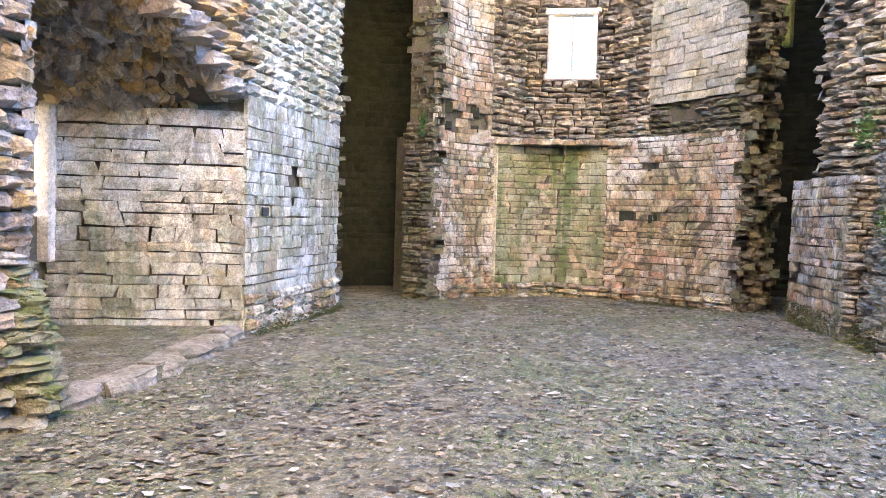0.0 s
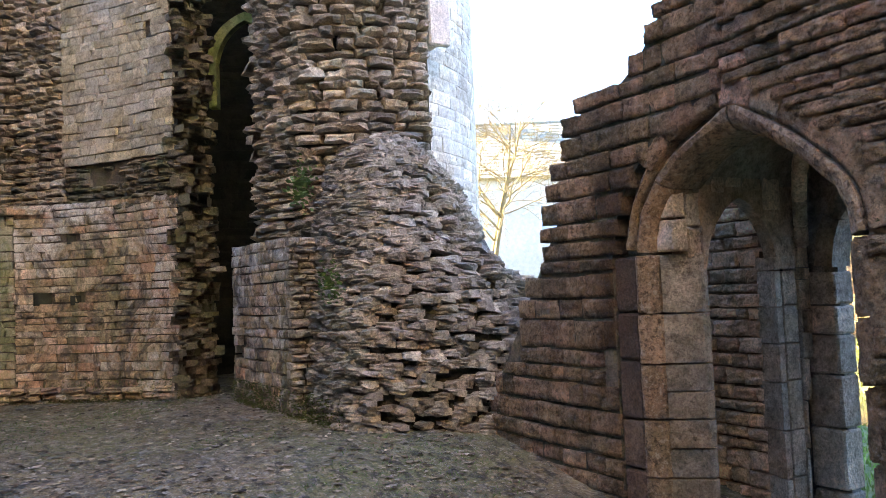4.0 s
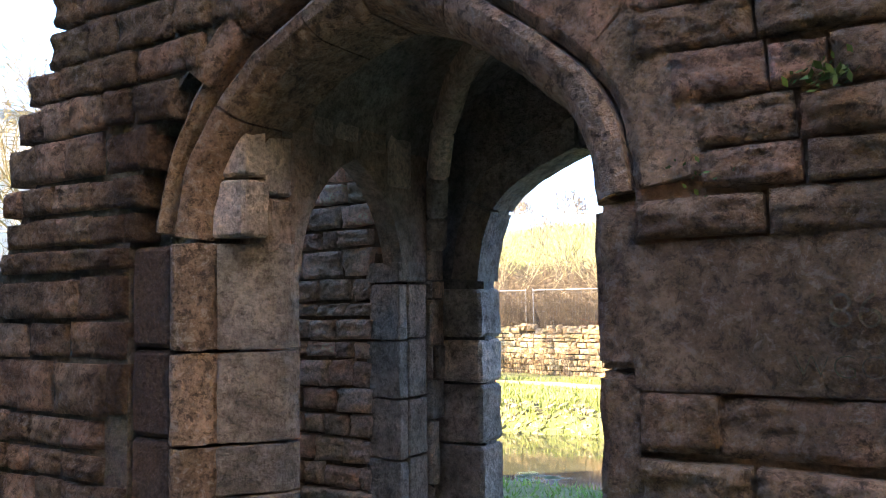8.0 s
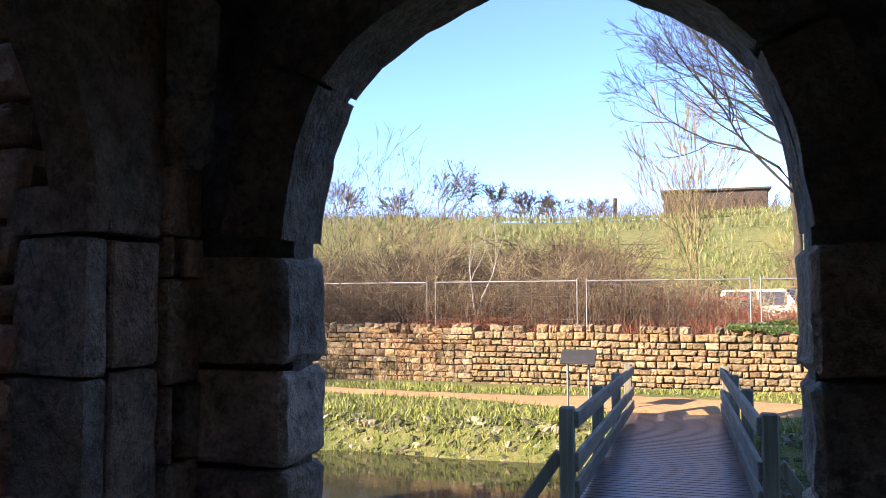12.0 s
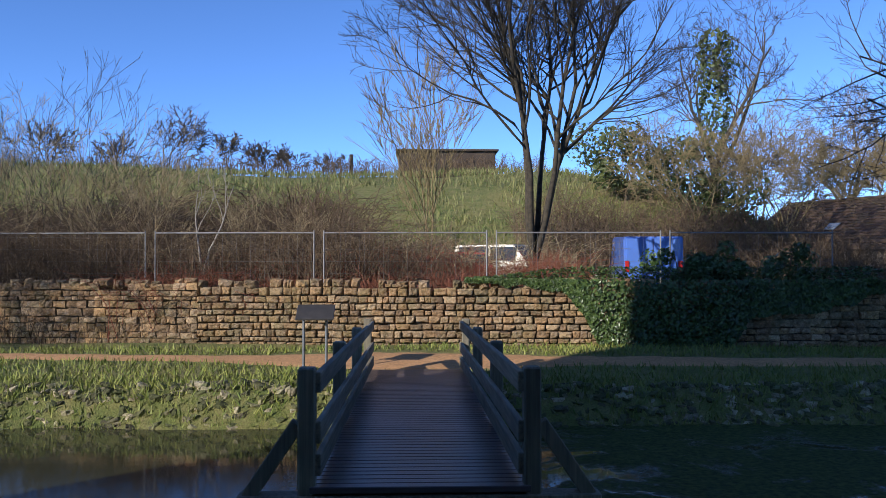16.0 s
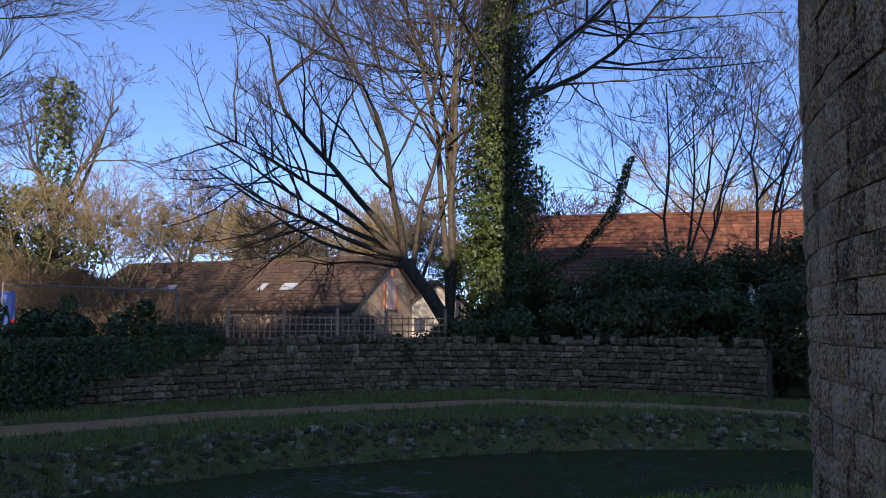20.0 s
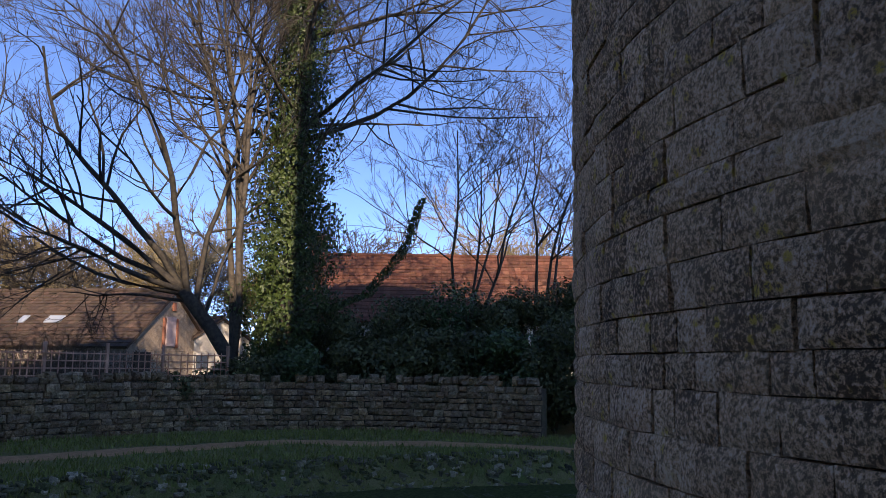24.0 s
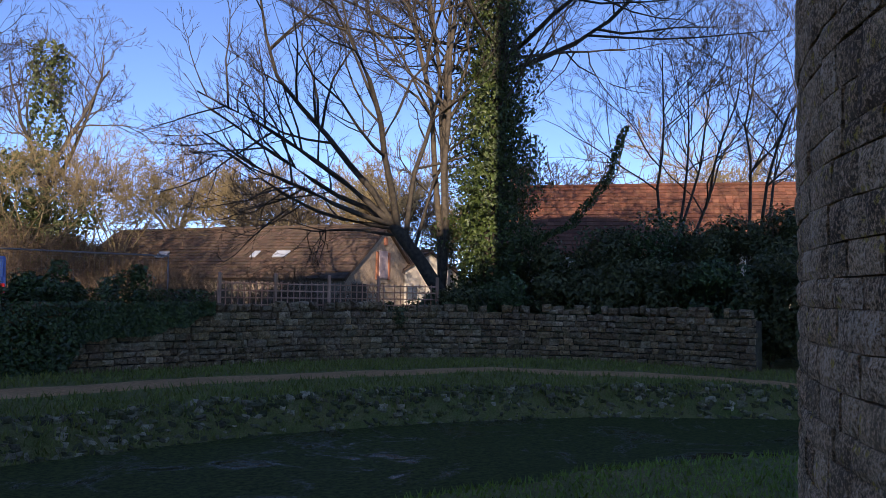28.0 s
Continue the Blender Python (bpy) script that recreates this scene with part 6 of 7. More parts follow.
mat_ivy = leaf_mat("ivy_leaves", (0.028, 0.055, 0.016), (0.10, 0.15, 0.035), 0.38)
mat_ivy_light = leaf_mat("ivy_leaves_light", (0.045, 0.068, 0.016), (0.115, 0.14, 0.04), 0.5)
mat_ivy_trunk = leaf_mat("ivy_leaves_trunk", (0.022, 0.042, 0.009), (0.085, 0.12, 0.024), 0.5)
mat_ivy_mid = leaf_mat("ivy_leaves_mid", (0.030, 0.062, 0.018), (0.10, 0.16, 0.045), 0.38)
mat_shrub = leaf_mat("dark_evergreen_leaves", (0.042, 0.055, 0.018), (0.14, 0.15, 0.045), 0.5)
mat_tussock = leaf_mat("tussock_grass", (0.10, 0.14, 0.03), (0.30, 0.28, 0.11), 0.8)
mat_grass = leaf_mat("grass_blades", (0.12, 0.17, 0.022), (0.30, 0.31, 0.07), 0.7)


class Limbs:
    """Collects tapered limbs into one mesh."""

    def __init__(self):
        self.v, self.f = [], []

    def limb(self, pts, radii, sides):
        base = len(self.v)
        n = len(pts)
        for i, (p, r) in enumerate(zip(pts, radii)):
            d = (pts[min(i + 1, n - 1)] - pts[max(i - 1, 0)]).normalized()
            a = d.orthogonal().normalized()
            b = d.cross(a)
            for k in range(sides):
                w = 2 * math.pi * k / sides
                self.v.append(tuple(p + (a * math.cos(w) + b * math.sin(w)) * r))
        for i in range(n - 1):
            for k in range(sides):
                k2 = (k + 1) % sides
                self.f.append((base + i * sides + k, base + i * sides + k2, base + (i + 1) * sides + k2, base + (i + 1) * sides + k))

    def make(self, name, mat, parent):
        ob = mesh_ob(name, self.v, self.f, mat, True)
        ob.parent = parent
        return ob


class Leaves:
    """Collects small folded leaves into one mesh."""

    def __init__(self):
        self.v, self.f = [], []

    def leaf(self, p, rng, size, facing=None):
        d = Vector((rng.gauss(0, 1), rng.gauss(0, 1), rng.gauss(0, 0.8)))
        if facing is not None:
            d = d * 0.5 + facing
        d.normalize()
        a = d.orthogonal().normalized()
        a.rotate(Matrix.Rotation(rng.uniform(0, 6.28), 3, d))
        b = d.cross(a)
        s = size * rng.uniform(0.6, 1.3)
        n = len(self.v)
        q = [p + a * s * 0.5, p + b * s * 0.32 + d * s * 0.1, p - a * s * 0.5, p - b * s * 0.32 + d * s * 0.1]
        self.v.extend(map(tuple, q))
        self.f.extend([(n, n + 1, n + 2), (n, n + 2, n + 3)])

    def make(self, name, mat, parent):
        ob = mesh_ob(name, self.v, self.f, mat)
        ob.parent = parent
        return ob


def grow(rng, limbs, twigs, start, way, length, radius, level, levels, spread, lift, kids, wob=0.18, min_r=0.004, ends=None):
    """One limb with its side limbs. Thick wood goes to limbs, thin wood to twigs."""
    n = 3 if level >= levels else (4 if level >= levels - 1 else (7 if level < 2 else 5))
    pts, radii = [start.copy()], [radius]
    d = way.normalized()
    bend = wob * (0.65 if level >= levels - 1 else 1.0)
    for i in range(n):
        d = (d + Vector((rng.gauss(0, bend), rng.gauss(0, bend), rng.gauss(0, bend * 0.7) + lift / n))).normalized()
        pts.append(pts[-1] + d * length / n)
        radii.append(max(min_r * 0.6, radius * (1 - 0.72 * (i + 1) / n)))
    (limbs if level < 2 else twigs).limb(pts, radii, 7 if level == 0 else (5 if level < 3 else 3))
    if level >= levels:
        if ends is not None:
            ends.append(pts[-1])
        return
    count = kids[min(level, len(kids) - 1)]
    for c in range(count):
        t = rng.uniform(0.28 if level else 0.35, 0.98)
        i = min(int(t * n), n - 1)
        p = pts[i].lerp(pts[i + 1], t * n - i)
        r = max(min_r, radii[i] * rng.uniform(0.5, 0.72))
        axis = (pts[i + 1] - pts[i]).normalized()
        side = axis.orthogonal().normalized()
        side.rotate(Matrix.Rotation(rng.uniform(0, 6.28), 3, axis))
        nd = (axis * (1 - spread) + side * spread).normalized()
        ln = length * (rng.uniform(0.42, 0.68) if level < 2 else rng.uniform(0.30, 0.55)) * (1.05 - 0.35 * t)
        grow(rng, limbs, twigs, p, nd, ln, max(min_r * (1.0 if level < 2 else 0.72), min(r, ln * 0.0105 + 0.003)), level + 1, levels, spread * 0.88, lift, kids, max(wob, 0.17), min_r, ends)


def tree(label, at, height, stems, radius, levels=4, spread=0.55, lift=0.25, kids=(7, 5, 4, 3), lean=(0, 0), bark=None, seed=1, wob=0.16, min_r=0.006, fork=0.25, trunk=0.0, splay=0.35, tint=None):
    rng = random.Random(seed)
    z = ground_z(at[0], at[1])
    ob = thing("tree", label, "tree", (at[0], at[1], z - 0.05))
    limbs, twigs, ends = Limbs(), Limbs(), []
    base = Vector((0, 0, 0))
    if trunk:
        top = Vector((lean[0] * trunk, lean[1] * trunk, trunk))
        mid = top * 0.5 + Vector((rng.uniform(-0.05, 0.05), rng.uniform(-0.05, 0.05), 0))
        limbs.limb([base, base + Vector((0, 0, 0.12)), mid, top], [radius * 1.5, radius * 1.1, radius, radius * 0.95], 10)
        base = top
    for s in range(stems):
        a = 2 * math.pi * (s + rng.uniform(-0.2, 0.2)) / stems
        k = splay if stems > 1 else 0.05
        way = Vector((math.cos(a) * k + lean[0], math.sin(a) * k + lean[1], 1.0))
        grow(rng, limbs, twigs, base, way, (height - base.z) * rng.uniform(0.85, 1.05), radius * (0.8 if stems > 1 else 1.0) / max(1, stems ** 0.35), 0, levels, spread, lift, kids, wob, min_r, ends)
    limbs.make("trunk", bark or mat_bark, ob)
    tw = twigs.make("crown", tint or bark or mat_bark, ob)
    tagged(tw, "bare winter twigs")
    return ob, limbs, twigs, ends


tree("tall bare tree with several upright limbs behind the moat wall", (0.75, 26.5), 10.2, 7, 0.20, 4, 0.46, 0.24, (13, 9, 7, 4), (0.06, 0), mat_bark_dark, 17, 0.08, 0.006, trunk=1.1, splay=0.19)
tree("slender pale multi-stemmed bare tree", (-1.75, 30.5), 6.0, 5, 0.06, 3, 0.26, 0.3, (8, 5, 4), (0, 0), mat_bark_gold, 12, 0.10, 0.010, splay=0.10)
syc = thing("tree", "dark sycamore leaning out with sweeping limbs and upturned twig ends", "tree", (14.75, 22.1, ground_z(14.75, 22.1) - 0.05))
rng = random.Random(210)
syc_l, syc_t = Limbs(), Limbs()
LEAN = Vector((-0.72, 0.69, 0.0))
fork = LEAN * 1.75 + Vector((0, 0, 3.1))
syc_l.limb([Vector((0, 0, 0)), Vector((0, 0, 0.3)), LEAN * 0.35 + Vector((0, 0, 1.15)), LEAN * 1.0 + Vector((0, 0, 2.15)), fork], [0.34, 0.25, 0.21, 0.19, 0.17], 10)
# side reach, rise, length and thickness of the main limbs, and how high on the trunk each one leaves it
for reach, rise, length, r, t, depth in ((1.0, 0.16, 5.2, 0.070, 0.95, 0.1), (1.0, 0.34, 5.8, 0.085, 1.0, -0.3), (1.0, 0.66, 6.2, 0.09, 1.0, 0.25), (0.85, 0.9, 6.6, 0.10, 1.0, -0.15), (0.6, 1.0, 7.2, 0.11, 1.0, 0.2), (0.3, 1.0, 7.4, 0.11, 0.9, -0.3),
                                         (0.0, 1.0, 7.0, 0.09, 0.75, 0.3), (0.9, 0.05, 3.8, 0.05, 0.85, 0.4), (-0.4, 0.9, 5.0, 0.06, 0.6, 0.1)):
    start = (LEAN * 0.35 + Vector((0, 0, 1.15))).lerp(fork, t)
    way = LEAN * reach + Vector((0.69, 0.72, 0)) * depth + Vector((0, 0, rise))
    grow(rng, syc_l, syc_t, start, way, length, r, 1, 4, 0.56, 0.24, (8, 9, 7, 5), 0.14, 0.008)
syc_l.make("trunk", mat_bark_dark, syc)
tagged(syc_t.make("crown", mat_bark_dark, syc), "bare winter twigs with upturned ends")
big, big_l, big_t, big_e = tree("tall ivy-clad tree with spreading limbs", (16.2, 22.0), 16.0, 1, 0.34, 4, 0.66, 0.16, (36, 11, 7, 5), (0.02, 0), mat_bark_dark, 22, 0.06, 0.0085, trunk=2.0)
tree("upright bare tree beside the ivy-clad one", (15.0, 22.8), 14.5, 4, 0.21, 4, 0.48, 0.3, (11, 9, 6, 5), (-0.05, 0), mat_bark, 23, 0.10, 0.008, trunk=1.0, splay=0.16)
tree("young bare tree behind the hedge", (22.4, 19.6), 9.0, 4, 0.13, 4, 0.50, 0.3, (8, 6, 5, 4), (0.05, -0.05), mat_bark_dark, 24, 0.13, 0.007, trunk=1.5)
tree("young bare tree behind the hedge", (24.6, 18.2), 9.5, 3, 0.13, 4, 0.50, 0.3, (8, 6, 5, 4), (0.12, -0.1), mat_bark_dark, 25, 0.13, 0.007, trunk=1.5)
t3, _, _, e3 = tree("bare tree with an ivy-topped trunk below the hill", (12.6, 46.0), 9.0, 4, 0.25, 4, 0.55, 0.2, (8, 6, 5, 4), (0, 0), mat_bark, 26, 0.16, 0.010, trunk=2.0)
tree("yellow-twigged sallow thicket below the hill", (14.6, 42.5), 6.0, 9, 0.10, 3, 0.55, 0.1, (8, 6, 5), (0, 0), mat_bark_gold, 27, 0.2, 0.013, splay=0.55)
tree("yellow-twigged sallow thicket below the hill", (10.3, 42.0), 5.0, 8, 0.10, 3, 0.55, 0.1, (8, 6, 5), (0, 0), mat_bark_gold, 28, 0.2, 0.013, splay=0.6)
tree("spreading bare tree on the skyline with ivy on its trunk", (30.0, 66.0), 11.0, 5, 0.3, 4, 0.6, 0.15, (8, 6, 5, 4), (0, 0), mat_bark, 29, 0.16, 0.013, trunk=3.0, splay=0.6)
tree("thin pale sapling behind the wire fence", (-7.0, 24.6), 3.4, 2, 0.045, 2, 0.35, 0.3, (3, 2), (0.05, 0), mat_bark_pale, 30, 0.07, 0.006, trunk=1.2, splay=0.2)
for i, (x, y, h, s) in enumerate([(-9.3, 26.5, 3.6, 0.5), (-11.5, 27.5, 4.8, 0.45), (-13.5, 26.0, 5.0, 0.5), (-6.0, 27.5, 2.4, 0.6), (-17.0, 28.0, 6.0, 0.5)]):
    tree("pale many-stemmed bare shrub behind the wire fence", (x, y), h, 11, 0.04, 3, 0.40, 0.2, (7, 4, 3), (0, 0), mat_tan_stem if i != 1 else mat_bark, 40 + i, 0.12, 0.006, splay=s)
rng = random.Random(5)
for i, (x, y, h) in enumerate([(-17.5, 58, 5.5), (-14.0, 59, 3.6), (-12.0, 60, 3.2), (-10.2, 59, 2.8), (-20.5, 57, 3.4), (-24, 56, 4.0), (-29, 57, 5.0), (-7.6, 60, 2.2)]):
    tree("small bare hawthorn on the hilltop", (x, y), h * 0.62, 5, 0.07, 3, 0.5, 0.12, (7, 5, 4), (0, 0), mat_bark, 60 + i, 0.17, 0.022, splay=0.45)
for i, (x, y, h) in enumerate([(20, 62, 7), (25, 70, 8), (36, 66, 9), (42, 58, 8), (27, 48, 6.5), (33, 44, 8), (38, 36, 9), (44, 30, 10), (46, 22, 10), (40, 26, 8)]):
    tree("bare tree in the distance with ochre twigs", (x, y), h, 4, 0.16, 3, 0.55, 0.15, (9, 6, 5), (0, 0), mat_bark_gold if i % 2 else mat_bark, 80 + i, 0.18, 0.028, trunk=1.5, splay=0.5)
rng = random.Random(8)
for i in range(15):
    a, d = radians(20 + i * 2.9 + rng.uniform(-0.8, 0.8)), rng.uniform(50, 62)
    tree("bare tree in the distance with ochre twigs", (-2 + d * math.cos(a), 6.5 + d * math.sin(a)), rng.uniform(5.0, 7.5), 5, 0.16, 3, 0.58, 0.12, (12, 8, 7), (0, 0), mat_bark_gold if i % 3 else mat_bark, 300 + i, 0.18, 0.022, trunk=1.0, splay=0.55)
tree("bare green-twigged tree beyond the moat", (-21.3, 14.8), 8.0, 2, 0.15, 4, 0.60, 0.05, (16, 7, 5, 4), (0, 0), mat_bark_gold, 95, 0.10, 0.008, trunk=1.6, splay=0.10)
tree("bare green-twigged tree beyond the moat", (-26.0, 30.0), 9.0, 3, 0.16, 3, 0.62, 0.15, (10, 8, 6), (0, 0), mat_bark_gold, 96, 0.15, 0.012, trunk=2.0, splay=0.3)


def ivy_column(parent, path, r0, r1, count, seed, mat, size=0.12):
    """Ivy leaves wrapped about a line of points."""
    rng, lv = random.Random(seed), Leaves()
    for _ in range(count):
        t = rng.random()
        k = min(int(t * (len(path) - 1)), len(path) - 2)
        p = Vector(path[k]).lerp(Vector(path[k + 1]), t * (len(path) - 1) - k)
        a = rng.uniform(0, 6.28)
        clump = noise.noise(Vector((p.z * 0.9, math.cos(a) * 1.2, math.sin(a) * 1.2))) * 0.55 + noise.noise(Vector((p.z * 2.6, math.cos(a) * 3.0, math.sin(a) * 3.0))) * 0.45
        r = (r0 + (r1 - r0) * t) * (0.55 + clump + rng.uniform(0.0, 0.40))
        lv.leaf(p + Vector((math.cos(a) * r, math.sin(a) * r, 0)), rng, size, Vector((math.cos(a), math.sin(a), -0.3)))
    return tagged(lv.make("ivy", mat, parent), "glossy green ivy")


ivy_column(big, [(0, 0, 0.3), (0.04, 0, 4), (0.08, 0, 8), (0.15, 0, 14.5)], 1.9, 0.75, 24000, 3, mat_ivy_trunk, 0.115)
ivy_column(big, [(0, 0, 0.3), (0.04, 0, 4), (0.08, 0, 8), (0.15, 0, 14.5)], 1.2, 0.45, 9000, 4, mat_ivy, 0.14)
ivy_column(big, [(0.3, -0.8, 2.6), (1.6, -1.6, 3.2), (2.6, -2.2, 4.6), (3.0, -2.6, 6.2)], 0.30, 0.12, 1800, 5, mat_ivy_trunk, 0.10)
ivy_column(t3, [(0, 0, 3), (0.1, 0, 6.5), (0, 0, 9)], 0.9, 1.0, 1800, 6, mat_ivy_light, 0.22)


def bush(label, at, size, count, seed, mat, leaf=0.10, name="shrub"):
    """An evergreen shrub: woody stems and an uneven cloud of leaves with gaps."""
    rng = random.Random(seed)
    ob = thing(name, label, "shrub", (at[0], at[1], ground_z(at[0], at[1]) - 0.05))
    limbs, lv = Limbs(), Leaves()
    for _ in range(9):
        limbs_end = Vector((rng.gauss(0, size[0] * 0.3), rng.gauss(0, size[1] * 0.3), size[2] * rng.uniform(0.6, 0.9)))
        limbs.limb([Vector((0, 0, 0)), limbs_end * 0.5 + Vector((rng.gauss(0, 0.1), rng.gauss(0, 0.1), 0)), limbs_end], [0.035, 0.022, 0.008], 4)
    clumps = [(Vector((rng.gauss(0, size[0] * 0.40), rng.gauss(0, size[1] * 0.40), size[2] * rng.uniform(0.12, 0.9))), rng.uniform(0.28, 0.6) * min(size)) for _ in range(22)]
    for _ in range(count):
        c, r = rng.choice(clumps)
        d = Vector((rng.gauss(0, 1), rng.gauss(0, 1), rng.gauss(0, 1))).normalized()
        p = c + d * r * rng.uniform(0.55, 1.0)
        if p.z > 0.02:
            lv.leaf(p, rng, leaf, d)
    limbs.make("branchwork", mat_brown_stem, ob)
    lv.make("foliage", mat, ob)
    return ob


# ivy over the moat wall
ivy = thing("ivy", "dense dark ivy hanging over the moat wall", "ivy", (0, 0, 0), "", "stuff")
at_w, len_w = along_line(WALL_LINE, -1)
rng, lv = random.Random(9), Leaves()


def wall_u(x):
    u, step = 0.0, 0.05
    while u < len_w and at_w(u, 0)[0].x < x:
        u += step
    return u


U0, U1, U2, U3 = wall_u(-1.2), wall_u(1.2), wall_u(4.2), wall_u(7.0)
for _ in range(15000):
    u = rng.uniform(U0, U3)
    drop = 0.25 * smooth(U0, U1, u) + 1.25 * smooth(U1 - 0.5, U1 + 0.5, u) * (1 - smooth(U2 - 0.5, U2 + 0.6, u)) + 0.4 * smooth(U2, U2 + 0.5, u) * (1 - smooth(U3 - 1.5, U3, u))
    drop += 0.15 * noise.noise(Vector((u * 2.5, 0, 0)))
    p, al, out = at_w(u, 0)
    z = 0.72 - rng.random() ** 0.8 * max(drop, 0.05)
    bulge = 0.10 + 0.22 * smooth(U1 - 0.5, U1 + 0.6, u) * (1 - smooth(U2 - 0.2, U2 + 0.8, u)) * (0.6 + 0.4 * noise.noise(Vector((u * 1.7, z * 1.7, 3))))
    q = p + out * (bulge * rng.uniform(0.35, 1.0)) + Vector((0, 0, z))
    lv.leaf(q, rng, 0.085, out + Vector((0, 0, 0.3)))
for _ in range(4500):
    u = rng.uniform(U0, U3)
    p, al, out = at_w(u, 0)
    lv.leaf(p - out * rng.uniform(-0.05, 0.55) + Vector((0, 0, 0.66 + rng.uniform(0, 0.22) * (0.4 + smooth(U0, U1, u)))), rng, 0.085, Vector((0, 0, 1)))
lv.make("leaves", mat_ivy, ivy)
for x, y, s, n, sd in [(3.3, 22.6, (0.9, 0.5, 2.15), 3200, 1), (4.3, 22.6, (0.9, 0.5, 1.9), 2600, 2), (5.4, 22.5, (0.9, 0.5, 2.2), 3200, 3), (6.4, 22.4, (0.8, 0.45, 1.5), 2200, 4), (2.4, 22.6, (0.7, 0.45, 1.25), 1800, 5)]:
    bush("ivy-covered shrub rising over the moat wall", (x, y), s, n, 100 + sd, mat_ivy_mid, 0.10)
HEDGE = [(11.9, 21.7, 0.9, 1.25), (12.8, 21.3, 0.9, 1.4), (13.7, 20.9, 1.0, 1.6), (14.6, 20.2, 1.0, 1.9), (15.3, 19.3, 1.0, 2.1), (15.9, 18.4, 1.0, 2.3), (16.3, 17.4, 1.0, 2.4), (16.6, 16.4, 1.0, 2.5), (16.8, 15.3, 1.0, 2.6), (16.9, 14.2, 1.0, 2.7), (17.0, 13.0, 1.1, 3.0),
         (17.2, 20.8, 1.3, 2.8), (18.4, 19.6, 1.4, 3.2), (19.2, 18.2, 1.4, 3.4), (19.6, 16.6, 1.5, 3.7), (19.8, 15.0, 1.5, 3.9), (20.0, 13.2, 1.5, 4.1), (19.8, 11.4, 1.6, 4.2), (18.0, 11.4, 1.3, 3.4)]
for i, (x, y, w, h) in enumerate(HEDGE):
    bush("dark evergreen shrub crowding over the moat wall", (x, y), (w, w * 0.9, h), int(3800 + 1500 * h * w), 120 + i, mat_shrub if i % 5 != 3 else mat_ivy_mid, 0.115)
for x, y, sz, sd in ((8.2, 47.0, (2.6, 2.0, 3.6), 140), (10.6, 47.5, (2.2, 2.0, 3.0), 142), (12.0, 44.0, (1.8, 1.6, 2.6), 143)):
    bush("ivy-covered thicket below the hill", (x, y), sz, 2600, sd, mat_ivy_light, 0.22)
bush("low dark shrub on the hill", (-1.0, 36.0), (0.8, 0.8, 1.2), 1200, 141, mat_shrub, 0.14)


def thicket(name, label, x0, x1, y0, y1, count, h0, h1, mat, seed, r=0.008):
    ob = thing(name, label, "undergrowth", (0, 0, 0), "", "stuff")
    rng, lb = random.Random(seed), Limbs()
    for _ in range(count):
        x, y = rng.uniform(x0, x1), rng.uniform(y0, y1)
        z, h = ground_z(x, y) - 0.03, rng.uniform(h0, h1) * (0.75 + 0.4 * noise.noise(Vector((x * 0.6, y * 0.6, seed))))
        b = Vector((rng.gauss(0, 0.35), rng.gauss(0, 0.3), 0)) * h
        p0 = Vector((x, y, z))
        pts = [p0, p0 + b * 0.25 + Vector((0, 0, h * 0.5)), p0 + b * 0.7 + Vector((0, 0, h * 0.85)), p0 + b * 1.2 + Vector((0, 0, h * rng.uniform(0.75, 1.0)))]
        lb.limb(pts, [r, r * 0.8, r * 0.6, r * 0.25], 3)
        for _ in range(2):
            t = rng.uniform(0.3, 0.9)
            q = pts[1].lerp(pts[2], t)
            e = q + Vector((rng.gauss(0, 0.22), rng.gauss(0, 0.2), rng.uniform(0, 0.3))) * h * 0.6
            lb.limb([q, e], [r * 0.55, r * 0.25], 3)
    lb.make("stems", mat, ob)


thicket("brushwood", "tangled red dogwood stems behind the wire fence", -8.5, 1.6, 23.0, 26.0, 5200, 1.1, 2.1, mat_red_stem, 1, 0.009)
thicket("brushwood", "tangled brown bramble and brush behind the wire fence", -17.0, -1.5, 23.7, 30.0, 7000, 1.6, 3.3, mat_brown_stem, 2, 0.011)
thicket("brushwood", "dry tan weed stems behind the wire fence", -17.0, 2.0, 25.0, 32.0, 1800, 1.4, 2.8, mat_tan_stem, 3, 0.011)
thicket("brushwood", "brown scrub climbing the foot of the hill", -22.0, -4.0, 29.0, 37.0, 3600, 2.4, 4.3, mat_brown_stem, 8, 0.020)
thicket("brushwood", "low bramble in front of the wire fence", -16.0, 0.5, 22.9, 23.9, 1500, 0.5, 1.1, mat_brown_stem, 6, 0.007)
thicket("brushwood", "bare brown scrub below the hill", 2.0, 14.0, 33.0, 42.0, 2200, 1.5, 3.2, mat_brown_stem, 4, 0.016)
thicket("brushwood", "bare brown scrub by the barn", 8.0, 15.0, 25.0, 31.0, 1300, 1.2, 2.6, mat_brown_stem, 5, 0.010)
thicket("brushwood", "thin scrub along the hilltop", -30.0, 6.0, 56.0, 61.0, 1500, 0.8, 1.9, mat_brown_stem, 7, 0.020)


# grass blades and stones of the banks
def blades(name, label, places, mat, h0, h1, seed):
    ob = thing(name, label, "grass", (0, 0, 0), "", "stuff")
    rng = random.Random(seed)
    v, f = [], []
    for x, y in places:
        z = ground_z(x, y) - 0.01
        h, a = rng.uniform(h0, h1), rng.uniform(0, 6.28)
        w = 0.008 + 0.06 * h
        dx, dy = math.cos(a) * w, math.sin(a) * w
        bx, by = rng.gauss(0, 0.4) * h, rng.gauss(0, 0.4) * h
        n = len(v)
        v += [(x - dx, y - dy, z), (x + dx, y + dy, z), (x + bx, y + by, z + h)]
